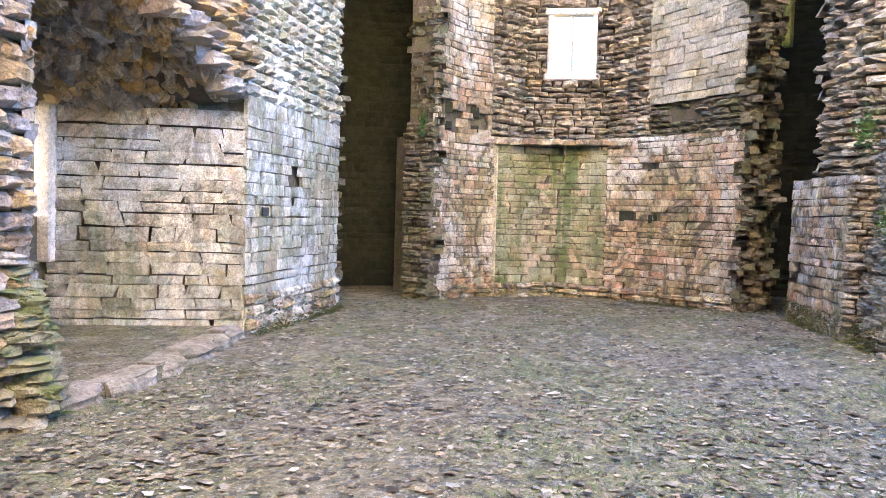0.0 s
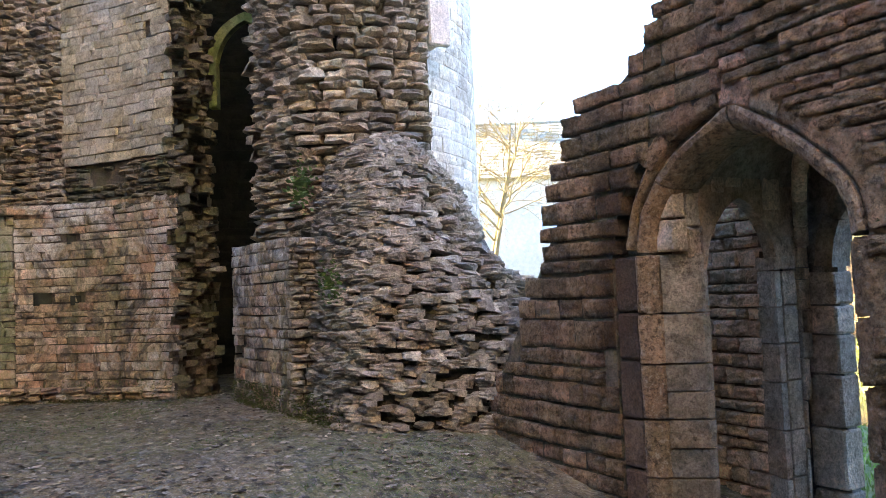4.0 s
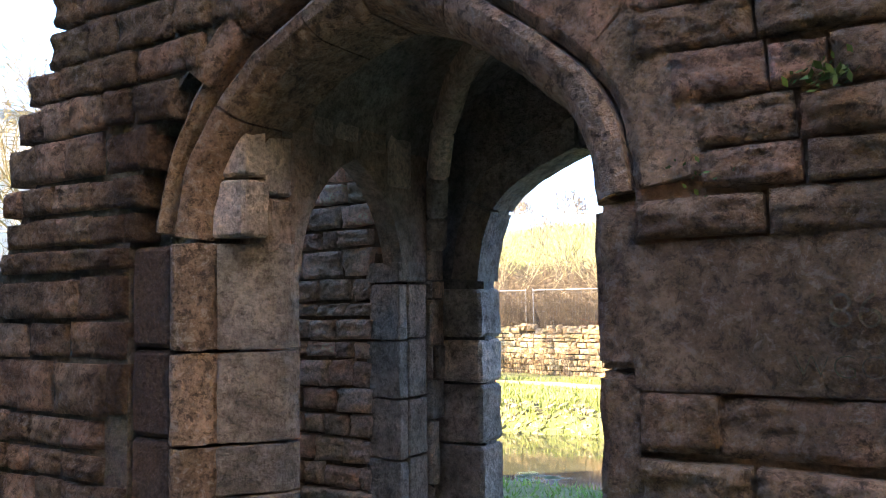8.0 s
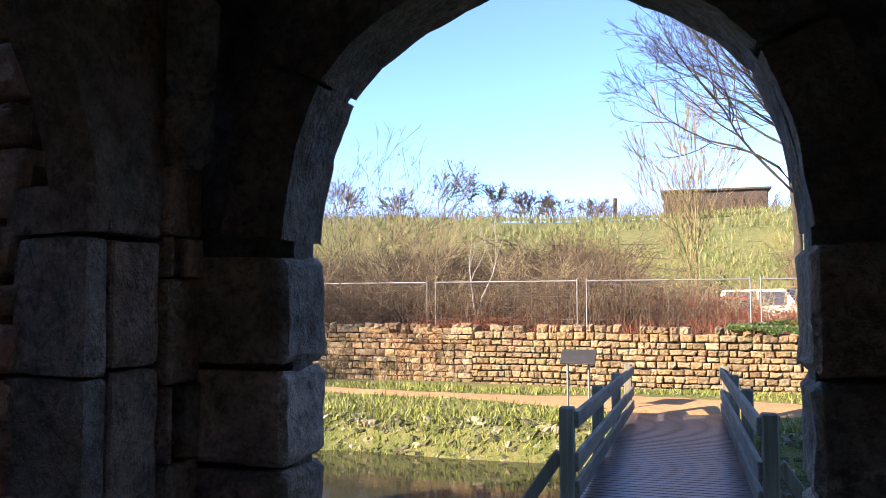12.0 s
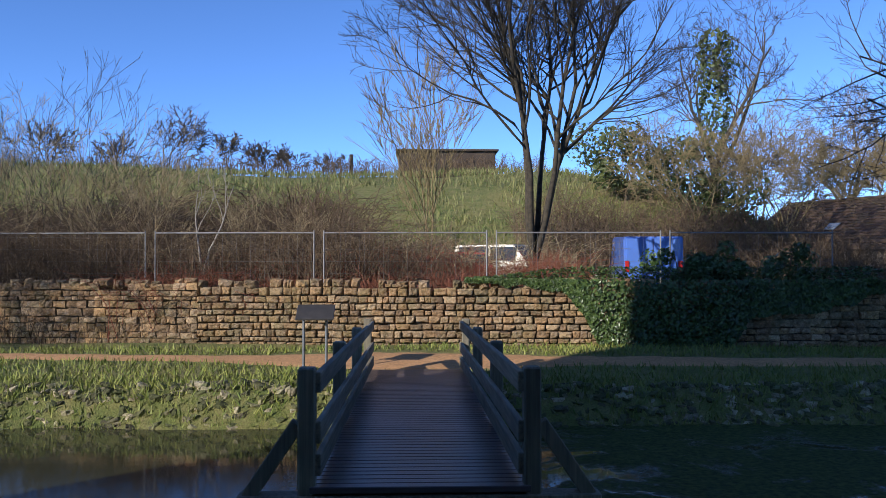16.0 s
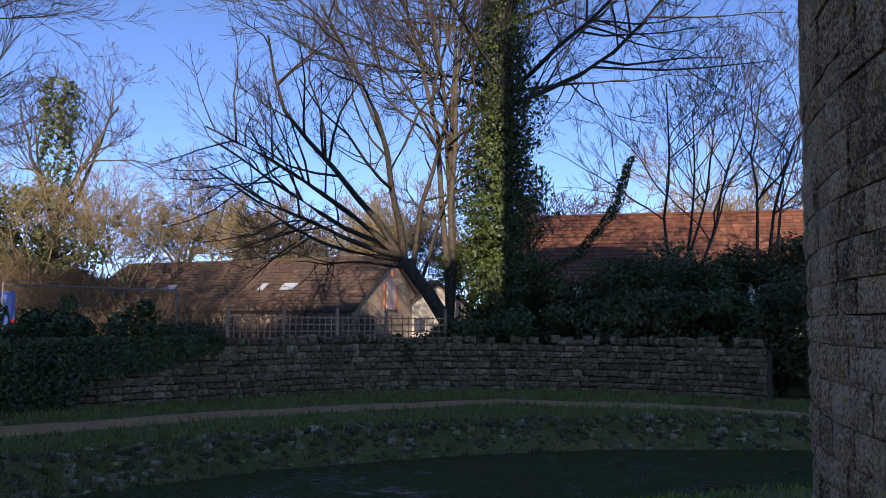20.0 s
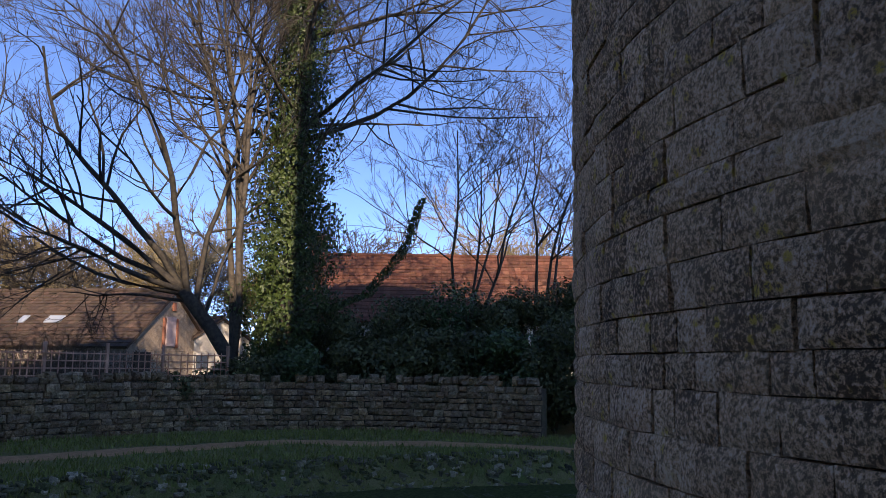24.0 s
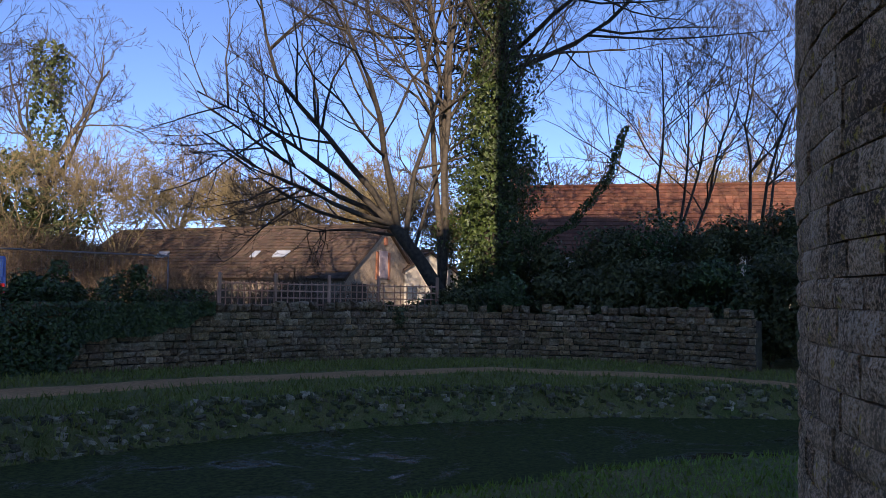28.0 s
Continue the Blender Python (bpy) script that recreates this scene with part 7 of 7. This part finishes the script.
        f.append((n, n + 1, n + 2))
    o = mesh_ob("blades", v, f, mat)
    o.parent = ob


PATH_LINE = [(-26, 22.4), (-14, 21.2), (-8, 20.6), (-4.5, 20.4), (-2.1, 20.1), (0.5, 20.0), (3.0, 19.9), (6.0, 19.7), (9.0, 19.0), (11.5, 17.9), (13.2, 16.0), (14.2, 13.8), (14.8, 10.5), (14.8, 4.0)]


def on_path(x, y):
    for (xa, ya), (xb, yb) in zip(PATH_LINE, PATH_LINE[1:]):
        t = min(max(((x - xa) * (xb - xa) + (y - ya) * (yb - ya)) / ((xb - xa) ** 2 + (yb - ya) ** 2), 0), 1)
        if math.hypot(x - xa - (xb - xa) * t, y - ya - (yb - ya) * t) < 0.36 + 0.75 * math.exp(-((x + 2.6) / 2.2) ** 2):
            return True
    return False


rng = random.Random(31)
near, bank = [], []
while len(near) < 30000:
    x, y = rng.uniform(-9, 11), rng.uniform(6.6, 12.6)
    if castle_dist(x, y) < 7.75 and y > 6.5 and math.hypot(x - TOWER_C[0], y - TOWER_C[1]) > TOWER_R + 0.02:
        near.append((x, y))
while len(bank) < 34000:
    x, y = rng.uniform(-16, 16), rng.uniform(8, 22)
    d = castle_dist(x, y)
    if 12.9 < d < 18.2 and (d < 14.4 or rng.random() < 0.6) and not on_path(x, y):
        bank.append((x, y))
blades("grass", "short green grass on the castle berm", near, mat_lawn, 0.03, 0.09, 1)
blades("grass", "rough winter grass on the far moat bank", bank, mat_grass, 0.04, 0.14, 2)
tuss = []
while len(tuss) < 26000:
    x, y = rng.uniform(-24, 16), rng.uniform(31, 62)
    if noise.noise(Vector((x * 0.35, y * 0.35, 2))) + rng.uniform(-0.5, 0.5) > -0.1:
        tuss.append((x, y))
blades("grass", "tussocky yellow-green grass on the hillside", tuss, mat_tussock, 0.16, 0.42, 3)
bank_stone = thing("bank_rubble", "pale rubble stones set in the mossy moat bank", "rubble", (0, 0, 0), "", "stuff")
rows = []
for _ in range(2600):
    while True:
        x, y = rng.uniform(-16, 16), rng.uniform(8, 19)
        d = castle_dist(x, y)
        if 12.75 < d < 13.75:
            break
    p = Vector((x, y, ground_z(x, y) - 0.01))
    out = Vector((max(-12.0, min(3.0, x)) - x, max(-2.0, min(4.35, y)) - y, 0)).normalized()
    al = Vector((0, 0, 1)).cross(out)
    fr = Matrix((al, out.cross(al), out)).transposed().to_4x4() @ Euler((rng.uniform(-0.6, 0.2), rng.uniform(-0.5, 0.5), rng.uniform(-0.4, 0.4))).to_matrix().to_4x4()
    rows.append((rng, Matrix.Translation(p) @ fr, rng.uniform(0.06, 0.24), rng.uniform(0.05, 0.15)))
stones(rows, "rubble", 0.14, mat_bankstone, bank_stone, "stones", True, proud=0.03)

# ---- fence, sign, trellis ----
mat_galv = plain_mat("galvanised_steel", (0.24, 0.24, 0.24), 0.55, 0.2, 20.0, 0.05, 0.3)
mat_concrete = plain_mat("concrete_foot", (0.30, 0.29, 0.27), 0.9, 0.3, 20.0, 0.3)
mat_trellis = wood_mat("brown_trellis_wood", (0.38, 0.20, 0.12), (0.66, 0.38, 0.25), 2, 0.8)
mat_signface = plain_mat("dark_sign_panel", (0.055, 0.050, 0.045), 0.4, 0.3, 8.0, 0.05)
mat_signpost = plain_mat("grey_steel_post", (0.20, 0.22, 0.24), 0.5, 0.2, 20.0, 0.05, 0.5)


def fence_panel():
    ob = thing("fence_panel", "temporary galvanised wire-mesh fence panel on block feet", "fence", (0, 0, 0), "fence panels above the moat wall")
    w, h = 3.45, 1.95
    for x in (-w / 2, w / 2):
        part("upright", tube_bm((x, 0, 0.05), (x, 0, h + 0.05), 0.016, 8), mat_galv, ob)
    for z in (0.18, h):
        part("rail", tube_bm((-w / 2, 0, z), (w / 2, 0, z), 0.016, 8), mat_galv, ob)
    lb = Limbs()
    for i in range(34):
        x = -w / 2 + (i + 0.5) * w / 34
        lb.limb([Vector((x, 0.0, 0.18)), Vector((x, 0.0, h))], [0.0014, 0.0014], 3)
    for k in range(7):
        z = 0.3 + k * 0.26
        lb.limb([Vector((-w / 2, 0.004, z)), Vector((w / 2, 0.004, z))], [0.0014, 0.0014], 3)
    lb.make("mesh", mat_galv, ob)
    for x in (-w / 2, w / 2):
        part("foot", box_bm((0.22, 0.62, 0.13), (x, 0, 0.065), 0.02), mat_concrete, ob)
    return ob


panel = fence_panel()
line = [(-15.2, 24.6), (-11.5, 24.15), (-7.85, 23.75), (-4.2, 23.4), (-0.55, 23.15), (3.1, 23.0), (6.75, 22.95)]
for i, ((xa, ya), (xb, yb)) in enumerate(zip(line, line[1:])):
    x, y = (xa + xb) / 2, (ya + yb) / 2
    m = pose(x, y, -0.27, 0, 0, math.degrees(math.atan2(yb - ya, xb - xa)))
    if i == 0:
        panel.matrix_basis = m
    else:
        copy_thing(panel, m)

sign = thing("information_sign", "dark lectern sign on two grey steel posts by the path", "sign", (-3.75, 19.0, ground_z(-3.75, 19.0)))
for x in (-0.19, 0.17):
    part("post", tube_bm((x, 0, -0.2), (x, 0.02, 0.90), 0.022, 12), mat_signpost, sign)
bm = box_bm((0.60, 0.40, 0.035), (0, 0, 0), 0.008, None, Matrix.Rotation(radians(32), 4, "X"))
bmesh.ops.translate(bm, verts=bm.verts, vec=(0, 0.0, 0.97))
part("panel", bm, mat_signface, sign)

trellis = thing("trellis", "low brown wooden trellis on top of the moat wall", "trellis")
U_T0, U_T1 = wall_u(7.3), wall_u(12.4)
n = 36
zt = 0.56
for i in range(n + 1):
    p, al, out = at_w(U_T0 + (U_T1 - U_T0) * i / n, 0)
    p = p - out * 0.28
    post = i % 9 == 0
    part("post" if post else "slat", box_bm((0.07 if post else 0.028, 0.05 if post else 0.014, 0.92 if post else 0.60), (p.x, p.y, zt + (0.34 if post else 0.32)), 0.004), mat_trellis, trellis)
for k in range(4):
    for a in range(6):
        p0, _, o0 = at_w(U_T0 + (U_T1 - U_T0) * a / 6, 0)
        p1, _, o1 = at_w(U_T0 + (U_T1 - U_T0) * (a + 1) / 6, 0)
        z = zt + 0.10 + k * 0.155
        part("slat", beam_bm((p0.x - o0.x * 0.262, p0.y - o0.y * 0.262, z), (p1.x - o1.x * 0.262, p1.y - o1.y * 0.262, z), 0.014, 0.028, 0.003), mat_trellis, trellis)

# ---- buildings beyond ----
mat_tile_brown = stone_mat("mossy_brown_tiles", [(0.085, 0.055, 0.04), (0.11, 0.068, 0.048), (0.075, 0.052, 0.04), (0.13, 0.08, 0.055)], True, lichen=0.35, lichen_col=(0.22, 0.17, 0.12), moss=0.45, moss_col=(0.12, 0.10, 0.06), dark=0.6, bump=0.4)
mat_tile_red = stone_mat("orange_clay_tiles", [(0.165, 0.058, 0.032), (0.195, 0.072, 0.041), (0.14, 0.050, 0.030), (0.22, 0.092, 0.053)], True, moss=0.1, dark=0.7, bump=0.3)
mat_render_wall = plain_mat("cream_render", (0.62, 0.56, 0.46), 0.9, 0.2, 6.0, 0.2)
mat_barn_wall = stone_mat("barn_stone", [(0.28, 0.22, 0.16), (0.32, 0.25, 0.18), (0.24, 0.19, 0.145)], True, dark=0.6, bump=0.4)
mat_pink = plain_mat("faded_pink_door", (0.55, 0.42, 0.40), 0.8, 0.2, 5.0, 0.1)
mat_brick = plain_mat("red_brick", (0.42, 0.17, 0.10), 0.9, 0.3, 14.0, 0.3)
mat_glass_dark = plain_mat("window_glass", (0.06, 0.07, 0.09), 0.1, 0.1, 4.0, 0.0)
mat_glass_pale = plain_mat("rooflight_glass", (0.45, 0.50, 0.55), 0.15, 0.1, 4.0, 0.0)
mat_hut = plain_mat("dark_stained_boards", (0.075, 0.055, 0.04), 0.85, 0.35, 5.0, 0.3)
mat_white = plain_mat("white_paint", (0.75, 0.74, 0.70), 0.6, 0.1, 6.0, 0.05)


def roof_tiles(a, b, down, drop_len, rows, cols, mat, parent, name="roof_tiles"):
    """Overlapping tile courses on one slope. a to b: the ridge; down: the way down the slope."""
    v, f = [], []
    along = (b - a)
    nrm = along.cross(down).normalized()
    if nrm.z < 0:
        nrm = -nrm
    rng = random.Random(rows * 7 + cols)
    for r in range(rows):
        for c in range(cols):
            o = 0.5 * (r % 2) / cols
            t0, t1 = c / cols + o * 0.0, (c + 0.94) / cols
            s0, s1 = drop_len * r / rows, drop_len * (r + 1.15) / rows
            lift = 0.035 + rng.uniform(-0.006, 0.010)
            k = len(v)
            p = [a + along * t0 + down * s0 + nrm * 0.006, a + along * t1 + down * s0 + nrm * 0.006, a + along * t1 + down * s1 + nrm * lift, a + along * t0 + down * s1 + nrm * lift]
            p += [p[2] - nrm * 0.03, p[3] - nrm * 0.03]
            v += [tuple(q) for q in p]
            f += [(k, k + 1, k + 2, k + 3), (k + 3, k + 2, k + 4, k + 5)]
    ob = mesh_ob(name, v, f, mat)
    ob.parent = parent
    tagged(ob, kind="stuff")


def gabled(name, label, a, b, ridge_z, half, eave_z, foot_z, wall_mat, tile_mat, rows, cols, category="building"):
    """A long house with a gabled roof; a to b is its ridge in plan."""
    ob = thing(name, label, category)
    a, b = Vector((*a, 0)), Vector((*b, 0))
    d = (b - a).normalized()
    s = Vector((d.y, -d.x, 0))
    pts = []
    bm = bmesh.new()
    for p in (a, b):
        pts.append([bm.verts.new((p + s * k * half + Vector((0, 0, z)))) for k, z in ((-1, foot_z), (1, foot_z), (1, eave_z), (0, ridge_z - 0.05), (-1, eave_z))])
    for q in pts:
        bm.faces.new(q)
    for i in range(5):
        j = (i + 1) % 5
        bm.faces.new((pts[0][i], pts[0][j], pts[1][j], pts[1][i]))
    part("wall", bm, wall_mat, ob)
    over = 0.25
    for k in (-1, 1):
        down = (s * k * half + Vector((0, 0, eave_z - ridge_z)))
        ln = down.length + over
        down.normalize()
        aa, bb = a - d * 0.15 + Vector((0, 0, ridge_z)), b + d * 0.15 + Vector((0, 0, ridge_z))
        bmr = bmesh.new()
        nrm = (bb - aa).cross(down).normalized()
        nrm = nrm if nrm.z > 0 else -nrm
        q = [aa, bb, bb + down * ln, aa + down * ln]
        vs = [bmr.verts.new(p) for p in q] + [bmr.verts.new(p - nrm * 0.10) for p in q]
        for fc in ((0, 1, 2, 3), (4, 5, 6, 7), (0, 1, 5, 4), (1, 2, 6, 5), (2, 3, 7, 6), (3, 0, 4, 7)):
            bmr.faces.new([vs[i] for i in fc])
        part("roof", bmr, tile_mat, ob)
        roof_tiles(aa, bb, down, ln, rows, cols, tile_mat, ob)
    part("ridge", tube_bm(a + Vector((0, 0, ridge_z + 0.02)), b + Vector((0, 0, ridge_z + 0.02)), 0.10, 8), tile_mat, ob)
    return ob, d, s


barn, bd, bs = gabled("barn", "long low stone barn with a mossy brown tiled roof", (22.2, 33.2), (17.2, 48.0), 3.85, 3.3, 1.62, -0.6, mat_barn_wall, mat_tile_brown, 16, 60)
g = Vector((22.2, 33.2, 0)) - bd * 0.02
for off, z0, z1, w, mt, nm in ((-0.2, 1.55, 2.75, 0.75, mat_pink, "hatch_door"), (-0.72, 1.5, 2.7, 0.16, mat_brick, "brick_jamb"), (0.32, 1.5, 2.7, 0.16, mat_brick, "brick_jamb"), (0.0, 3.0, 3.35, 0.25, mat_brick, "dove_hole"), (-2.2, -0.3, 1.3, 1.1, mat_hut, "barn_door")):
    c = g + bs * off
    part(nm, box_bm((w, 0.10, z1 - z0), (c.x, c.y, (z0 + z1) / 2), 0.02, None, Matrix.Rotation(math.atan2(bs.y, bs.x), 4, "Z")), mt, barn)
ab = Vector((22.2, 33.2, 3.85))
slope = (-bs * 3.3 + Vector((0, 0, 1.62 - 3.85)))
for t, w in ((4.0, 0.7), (5.4, 0.3), (10.8, 0.6)):
    c = ab + bd * t + slope * 0.62
    rot = Matrix((bd, slope.normalized(), bd.cross(slope.normalized()))).transposed().to_4x4()
    part("rooflight", box_bm((w, 0.5, 0.06), c + Vector((0, 0, 0.09)), 0.01, None, rot), mat_glass_pale, barn)
lean, _, _ = gabled("outbuilding", "cream-rendered outbuilding with a grey mossy roof", (25.2, 33.4), (28.0, 42.0), 2.9, 2.2, 1.5, -0.6, mat_render_wall, mat_tile_brown, 9, 30)
part("window", box_bm((0.5, 0.08, 0.55), (24.3, 33.62, 0.95), 0.01, None, Matrix.Rotation(radians(-18), 4, "Z")), mat_glass_dark, lean)
part("window", box_bm((0.5, 0.08, 0.55), (25.6, 33.22, 0.95), 0.01, None, Matrix.Rotation(radians(-18), 4, "Z")), mat_glass_dark, lean)
redh, _, _ = gabled("house", "long house with a bright orange clay-tile roof behind the trees", (28.5, 32.5), (38.5, 15.5), 6.1, 4.2, 2.9, -0.6, mat_render_wall, mat_tile_red, 18, 70)
part("chimney", box_bm((0.7, 0.7, 1.2), (29.2, 31.4, 6.5), 0.03), mat_brick, redh)
hut = thing("hut", "dark boarded hut with a flat roof on the hilltop", "hut")
part("wall", box_bm((6.3, 4.0, 2.9), (-0.05, 61.5, 6.6), 0.05), mat_hut, hut)
part("roof", box_bm((6.7, 4.4, 0.14), (-0.05, 61.5, 8.1), 0.03), mat_hut, hut)
stack = thing("flue_post", "thin dark post on the hilltop", "post", (-6.3, 60.0, ground_z(-6.3, 60.0)))
part("shaft", tube_bm((0, 0, -0.2), (0, 0, 1.5), 0.13, 10), mat_hut, stack)
mat_tile_lichen = stone_mat("lichened_stone_tiles", [(0.40, 0.34, 0.24), (0.46, 0.40, 0.30), (0.33, 0.28, 0.20), (0.50, 0.45, 0.36)], True, moss=0.4, moss_col=(0.30, 0.27, 0.12), dark=0.6, bump=0.4)
far_house, fd, fs = gabled("house", "long pale stone house with a lichened tiled roof beyond the moat", (-37.5, 10.0), (-27.0, 28.5), 8.9, 5.0, 5.9, -0.6, mat_render_wall, mat_tile_lichen, 16, 60)
for t in (3.0, 7.0, 11.0, 15.0, 18.5):
    c = Vector((-37.5, 10.0, 0)) + fd * t + fs * 5.02
    w = part("window", box_bm((1.1, 0.10, 1.3), (c.x, c.y, 4.0), 0.02, None, Matrix.Rotation(math.atan2(fd.y, fd.x), 4, "Z")), mat_white, far_house)
    part("pane", box_bm((0.92, 0.12, 1.12), (c.x, c.y, 4.0), 0.01, None, Matrix.Rotation(math.atan2(fd.y, fd.x), 4, "Z")), mat_glass_pale, w)
c = Vector((-37.5, 10.0, 0)) + fd * 10.5
part("chimney", box_bm((0.8, 1.1, 1.7), (c.x, c.y, 9.5), 0.04), mat_render_wall, far_house)
gabled("house", "pale stone house beyond the west side of the moat", (-46.0, 20.0), (-50.0, 31.0), 8.5, 4.0, 5.2, -0.6, mat_barn_wall, mat_tile_brown, 12, 30)

# ---- vehicles ----
mat_cream = plain_mat("cream_car_paint", (0.62, 0.58, 0.47), 0.3, 0.08, 3.0, 0.0, Coat_Weight=0.5)
mat_blue = plain_mat("blue_van_paint", (0.10, 0.20, 0.60), 0.35, 0.08, 3.0, 0.0, Coat_Weight=0.4)
mat_redcar = plain_mat("red_car_paint", (0.42, 0.05, 0.05), 0.3, 0.08, 3.0, 0.0, Coat_Weight=0.5)
mat_tyre = plain_mat("tyre_rubber", (0.025, 0.025, 0.026), 0.85, 0.2, 20.0, 0.2)
mat_rim = plain_mat("steel_rim", (0.45, 0.45, 0.46), 0.4, 0.1, 20.0, 0.0, 0.7)
mat_lamp_red = plain_mat("red_lamp_lens", (0.45, 0.02, 0.02), 0.25, 0.1, 10.0, 0.0)
mat_lamp_clear = plain_mat("clear_lamp_lens", (0.8, 0.8, 0.78), 0.2, 0.1, 10.0, 0.0)
mat_trim = plain_mat("black_plastic", (0.03, 0.03, 0.032), 0.6, 0.1, 20.0, 0.05)


def vehicle(name, label, profile, cabin, width, wheels, r, paint, at, yaw, lamps):
    """profile and cabin: side outlines (along, up). The front points to +x."""
    ob = thing(name, label, "vehicle", at)
    ob.rotation_euler = (0, 0, radians(yaw))

    def side(outline, w0, w1):
        bm = bmesh.new()
        zs = [z for _, z in outline]
        lo, hi = min(zs), max(zs)
        row = []
        for s in (-1, 1):
            row.append([bm.verts.new((x, s * (w0 + (w1 - w0) * (z - lo) / (hi - lo)) / 2, z)) for x, z in outline])
        bm.faces.new(row[0])
        bm.faces.new(row[1][::-1])
        n = len(outline)
        for i in range(n):
            bm.faces.new((row[0][i], row[1][i], row[1][(i + 1) % n], row[0][(i + 1) % n]))
        bmesh.ops.bevel(bm, geom=list(bm.edges), offset=0.035, segments=2, affect="EDGES")
        return bm
    part("body", side(profile, width, width), paint, ob)
    if cabin:
        part("cabin", side(cabin, width * 0.96, width * 0.82), paint, ob)
        c = [(x * 0.995, z) for x, z in cabin]
        x0, x1 = min(x for x, _ in c), max(x for x, _ in c)
        z0, z1 = min(z for _, z in c) + 0.06, max(z for _, z in c) - 0.07
        mid = (x0 + x1) / 2
        for s in (-1, 1):
            for xa, xb in ((x0 + 0.28, mid - 0.04), (mid + 0.04, x1 - 0.42)):
                part("side_window", box_bm((xb - xa, 0.02, z1 - z0), ((xa + xb) / 2, s * width * 0.452, (z0 + z1) / 2), 0.008), mat_glass_dark, ob)
        f0, f1 = cabin[-1], cabin[-2]
        part("windscreen", beam_bm((f0[0] + 0.012, 0, f0[1] + 0.05), (f1[0] + 0.03, 0, f1[1] - 0.05), width * 0.80, 0.02, 0.004), mat_glass_dark, ob)
        b0, b1 = cabin[0], cabin[1]
        part("rear_window", beam_bm((b0[0] - 0.012, 0, b0[1] + 0.06), (b1[0] - 0.012, 0, b1[1] - 0.06), width * 0.76, 0.02, 0.004), mat_glass_dark, ob)
    for x in wheels:
        for s in (-1, 1):
            w = part("wheel", tube_bm((x, s * (width / 2 - 0.20), r), (x, s * (width / 2 + 0.01), r), r * 0.60, 18), mat_rim, ob)
            ring = bmesh.new()
            m = Matrix.Translation((x, s * (width / 2 - 0.10), r)) @ Matrix.Rotation(radians(90), 4, "X")
            for k in range(20):
                a0, a1 = 2 * math.pi * k / 20, 2 * math.pi * (k + 1) / 20
                prof = [(r * 0.58, -0.1), (r * 0.97, -0.095), (r, -0.05), (r, 0.05), (r * 0.97, 0.095), (r * 0.58, 0.1)]
                for (ra, za), (rb, zb) in zip(prof, prof[1:]):
                    q = [(ra * math.cos(a0), ra * math.sin(a0), za), (ra * math.cos(a1), ra * math.sin(a1), za), (rb * math.cos(a1), rb * math.sin(a1), zb), (rb * math.cos(a0), rb * math.sin(a0), zb)]
                    ring.faces.new([ring.verts.new(m @ Vector(p)) for p in q])
            bmesh.ops.remove_doubles(ring, verts=ring.verts, dist=0.001)
            part("tyre", ring, mat_tyre, w)
    for nm, mt, x, y, z, dx, dy, dz in lamps:
        for s in (-1, 1):
            part(nm, box_bm((dx, dy, dz), (x, s * y, z), 0.01), mt, ob)
    xs = [x for x, _ in profile]
    for x in (min(xs), max(xs)):
        part("bumper", box_bm((0.12, width * 0.98, 0.18), (x, 0, 0.45), 0.03), mat_trim, ob)
    return ob


gz = ground_z(0.8, 30.5)
vehicle("off_road_car", "boxy cream off-road car parked behind the fence", [(-1.7, 0.35), (-1.75, 0.95), (1.1, 0.98), (1.75, 0.90), (1.8, 0.40)], [(-1.68, 0.94), (-1.55, 1.62), (0.35, 1.64), (0.85, 0.96)], 1.6, (-1.1, 1.15), 0.34,
        mat_cream, (0.75, 30.8, gz), -28, [("headlamp", mat_lamp_clear, 1.78, 0.55, 0.72, 0.06, 0.2, 0.2), ("tail_lamp", mat_lamp_red, -1.74, 0.62, 0.75, 0.05, 0.12, 0.25)])
gz = ground_z(5.3, 31.5)
van = vehicle("van", "blue panel van seen from its rear doors", [(-2.3, 0.35), (-2.35, 1.1), (-2.25, 1.95), (1.0, 2.0), (1.75, 1.2), (2.4, 1.0), (2.45, 0.40)], None, 1.75, (-1.5, 1.6), 0.34, mat_blue, (5.3, 32.6, gz - 0.05), 82,
              [("tail_lamp", mat_lamp_red, -2.36, 0.78, 1.05, 0.05, 0.12, 0.34), ("headlamp", mat_lamp_clear, 2.42, 0.6, 0.8, 0.06, 0.25, 0.2)])
for s in (-1, 1):
    part("rear_door", box_bm((0.03, 0.80, 1.42), (-2.335, s * 0.41, 1.18), 0.02), mat_blue, van)
part("number_plate", box_bm((0.02, 0.5, 0.11), (-2.37, 0, 0.62), 0.004), mat_cream, van)
gz = ground_z(-1.5, 30.5)
vehicle("hatchback_car", "small red hatchback parked behind the brush", [(-1.7, 0.30), (-1.78, 0.80), (0.9, 0.86), (1.75, 0.74), (1.85, 0.35)], [(-1.65, 0.82), (-1.35, 1.38), (0.05, 1.40), (0.85, 0.85)], 1.6, (-1.15, 1.2), 0.29,
        mat_redcar, (-1.5, 30.6, gz), 190, [("headlamp", mat_lamp_clear, 1.80, 0.55, 0.62, 0.06, 0.25, 0.15), ("tail_lamp", mat_lamp_red, -1.76, 0.62, 0.72, 0.05, 0.16, 0.2)])
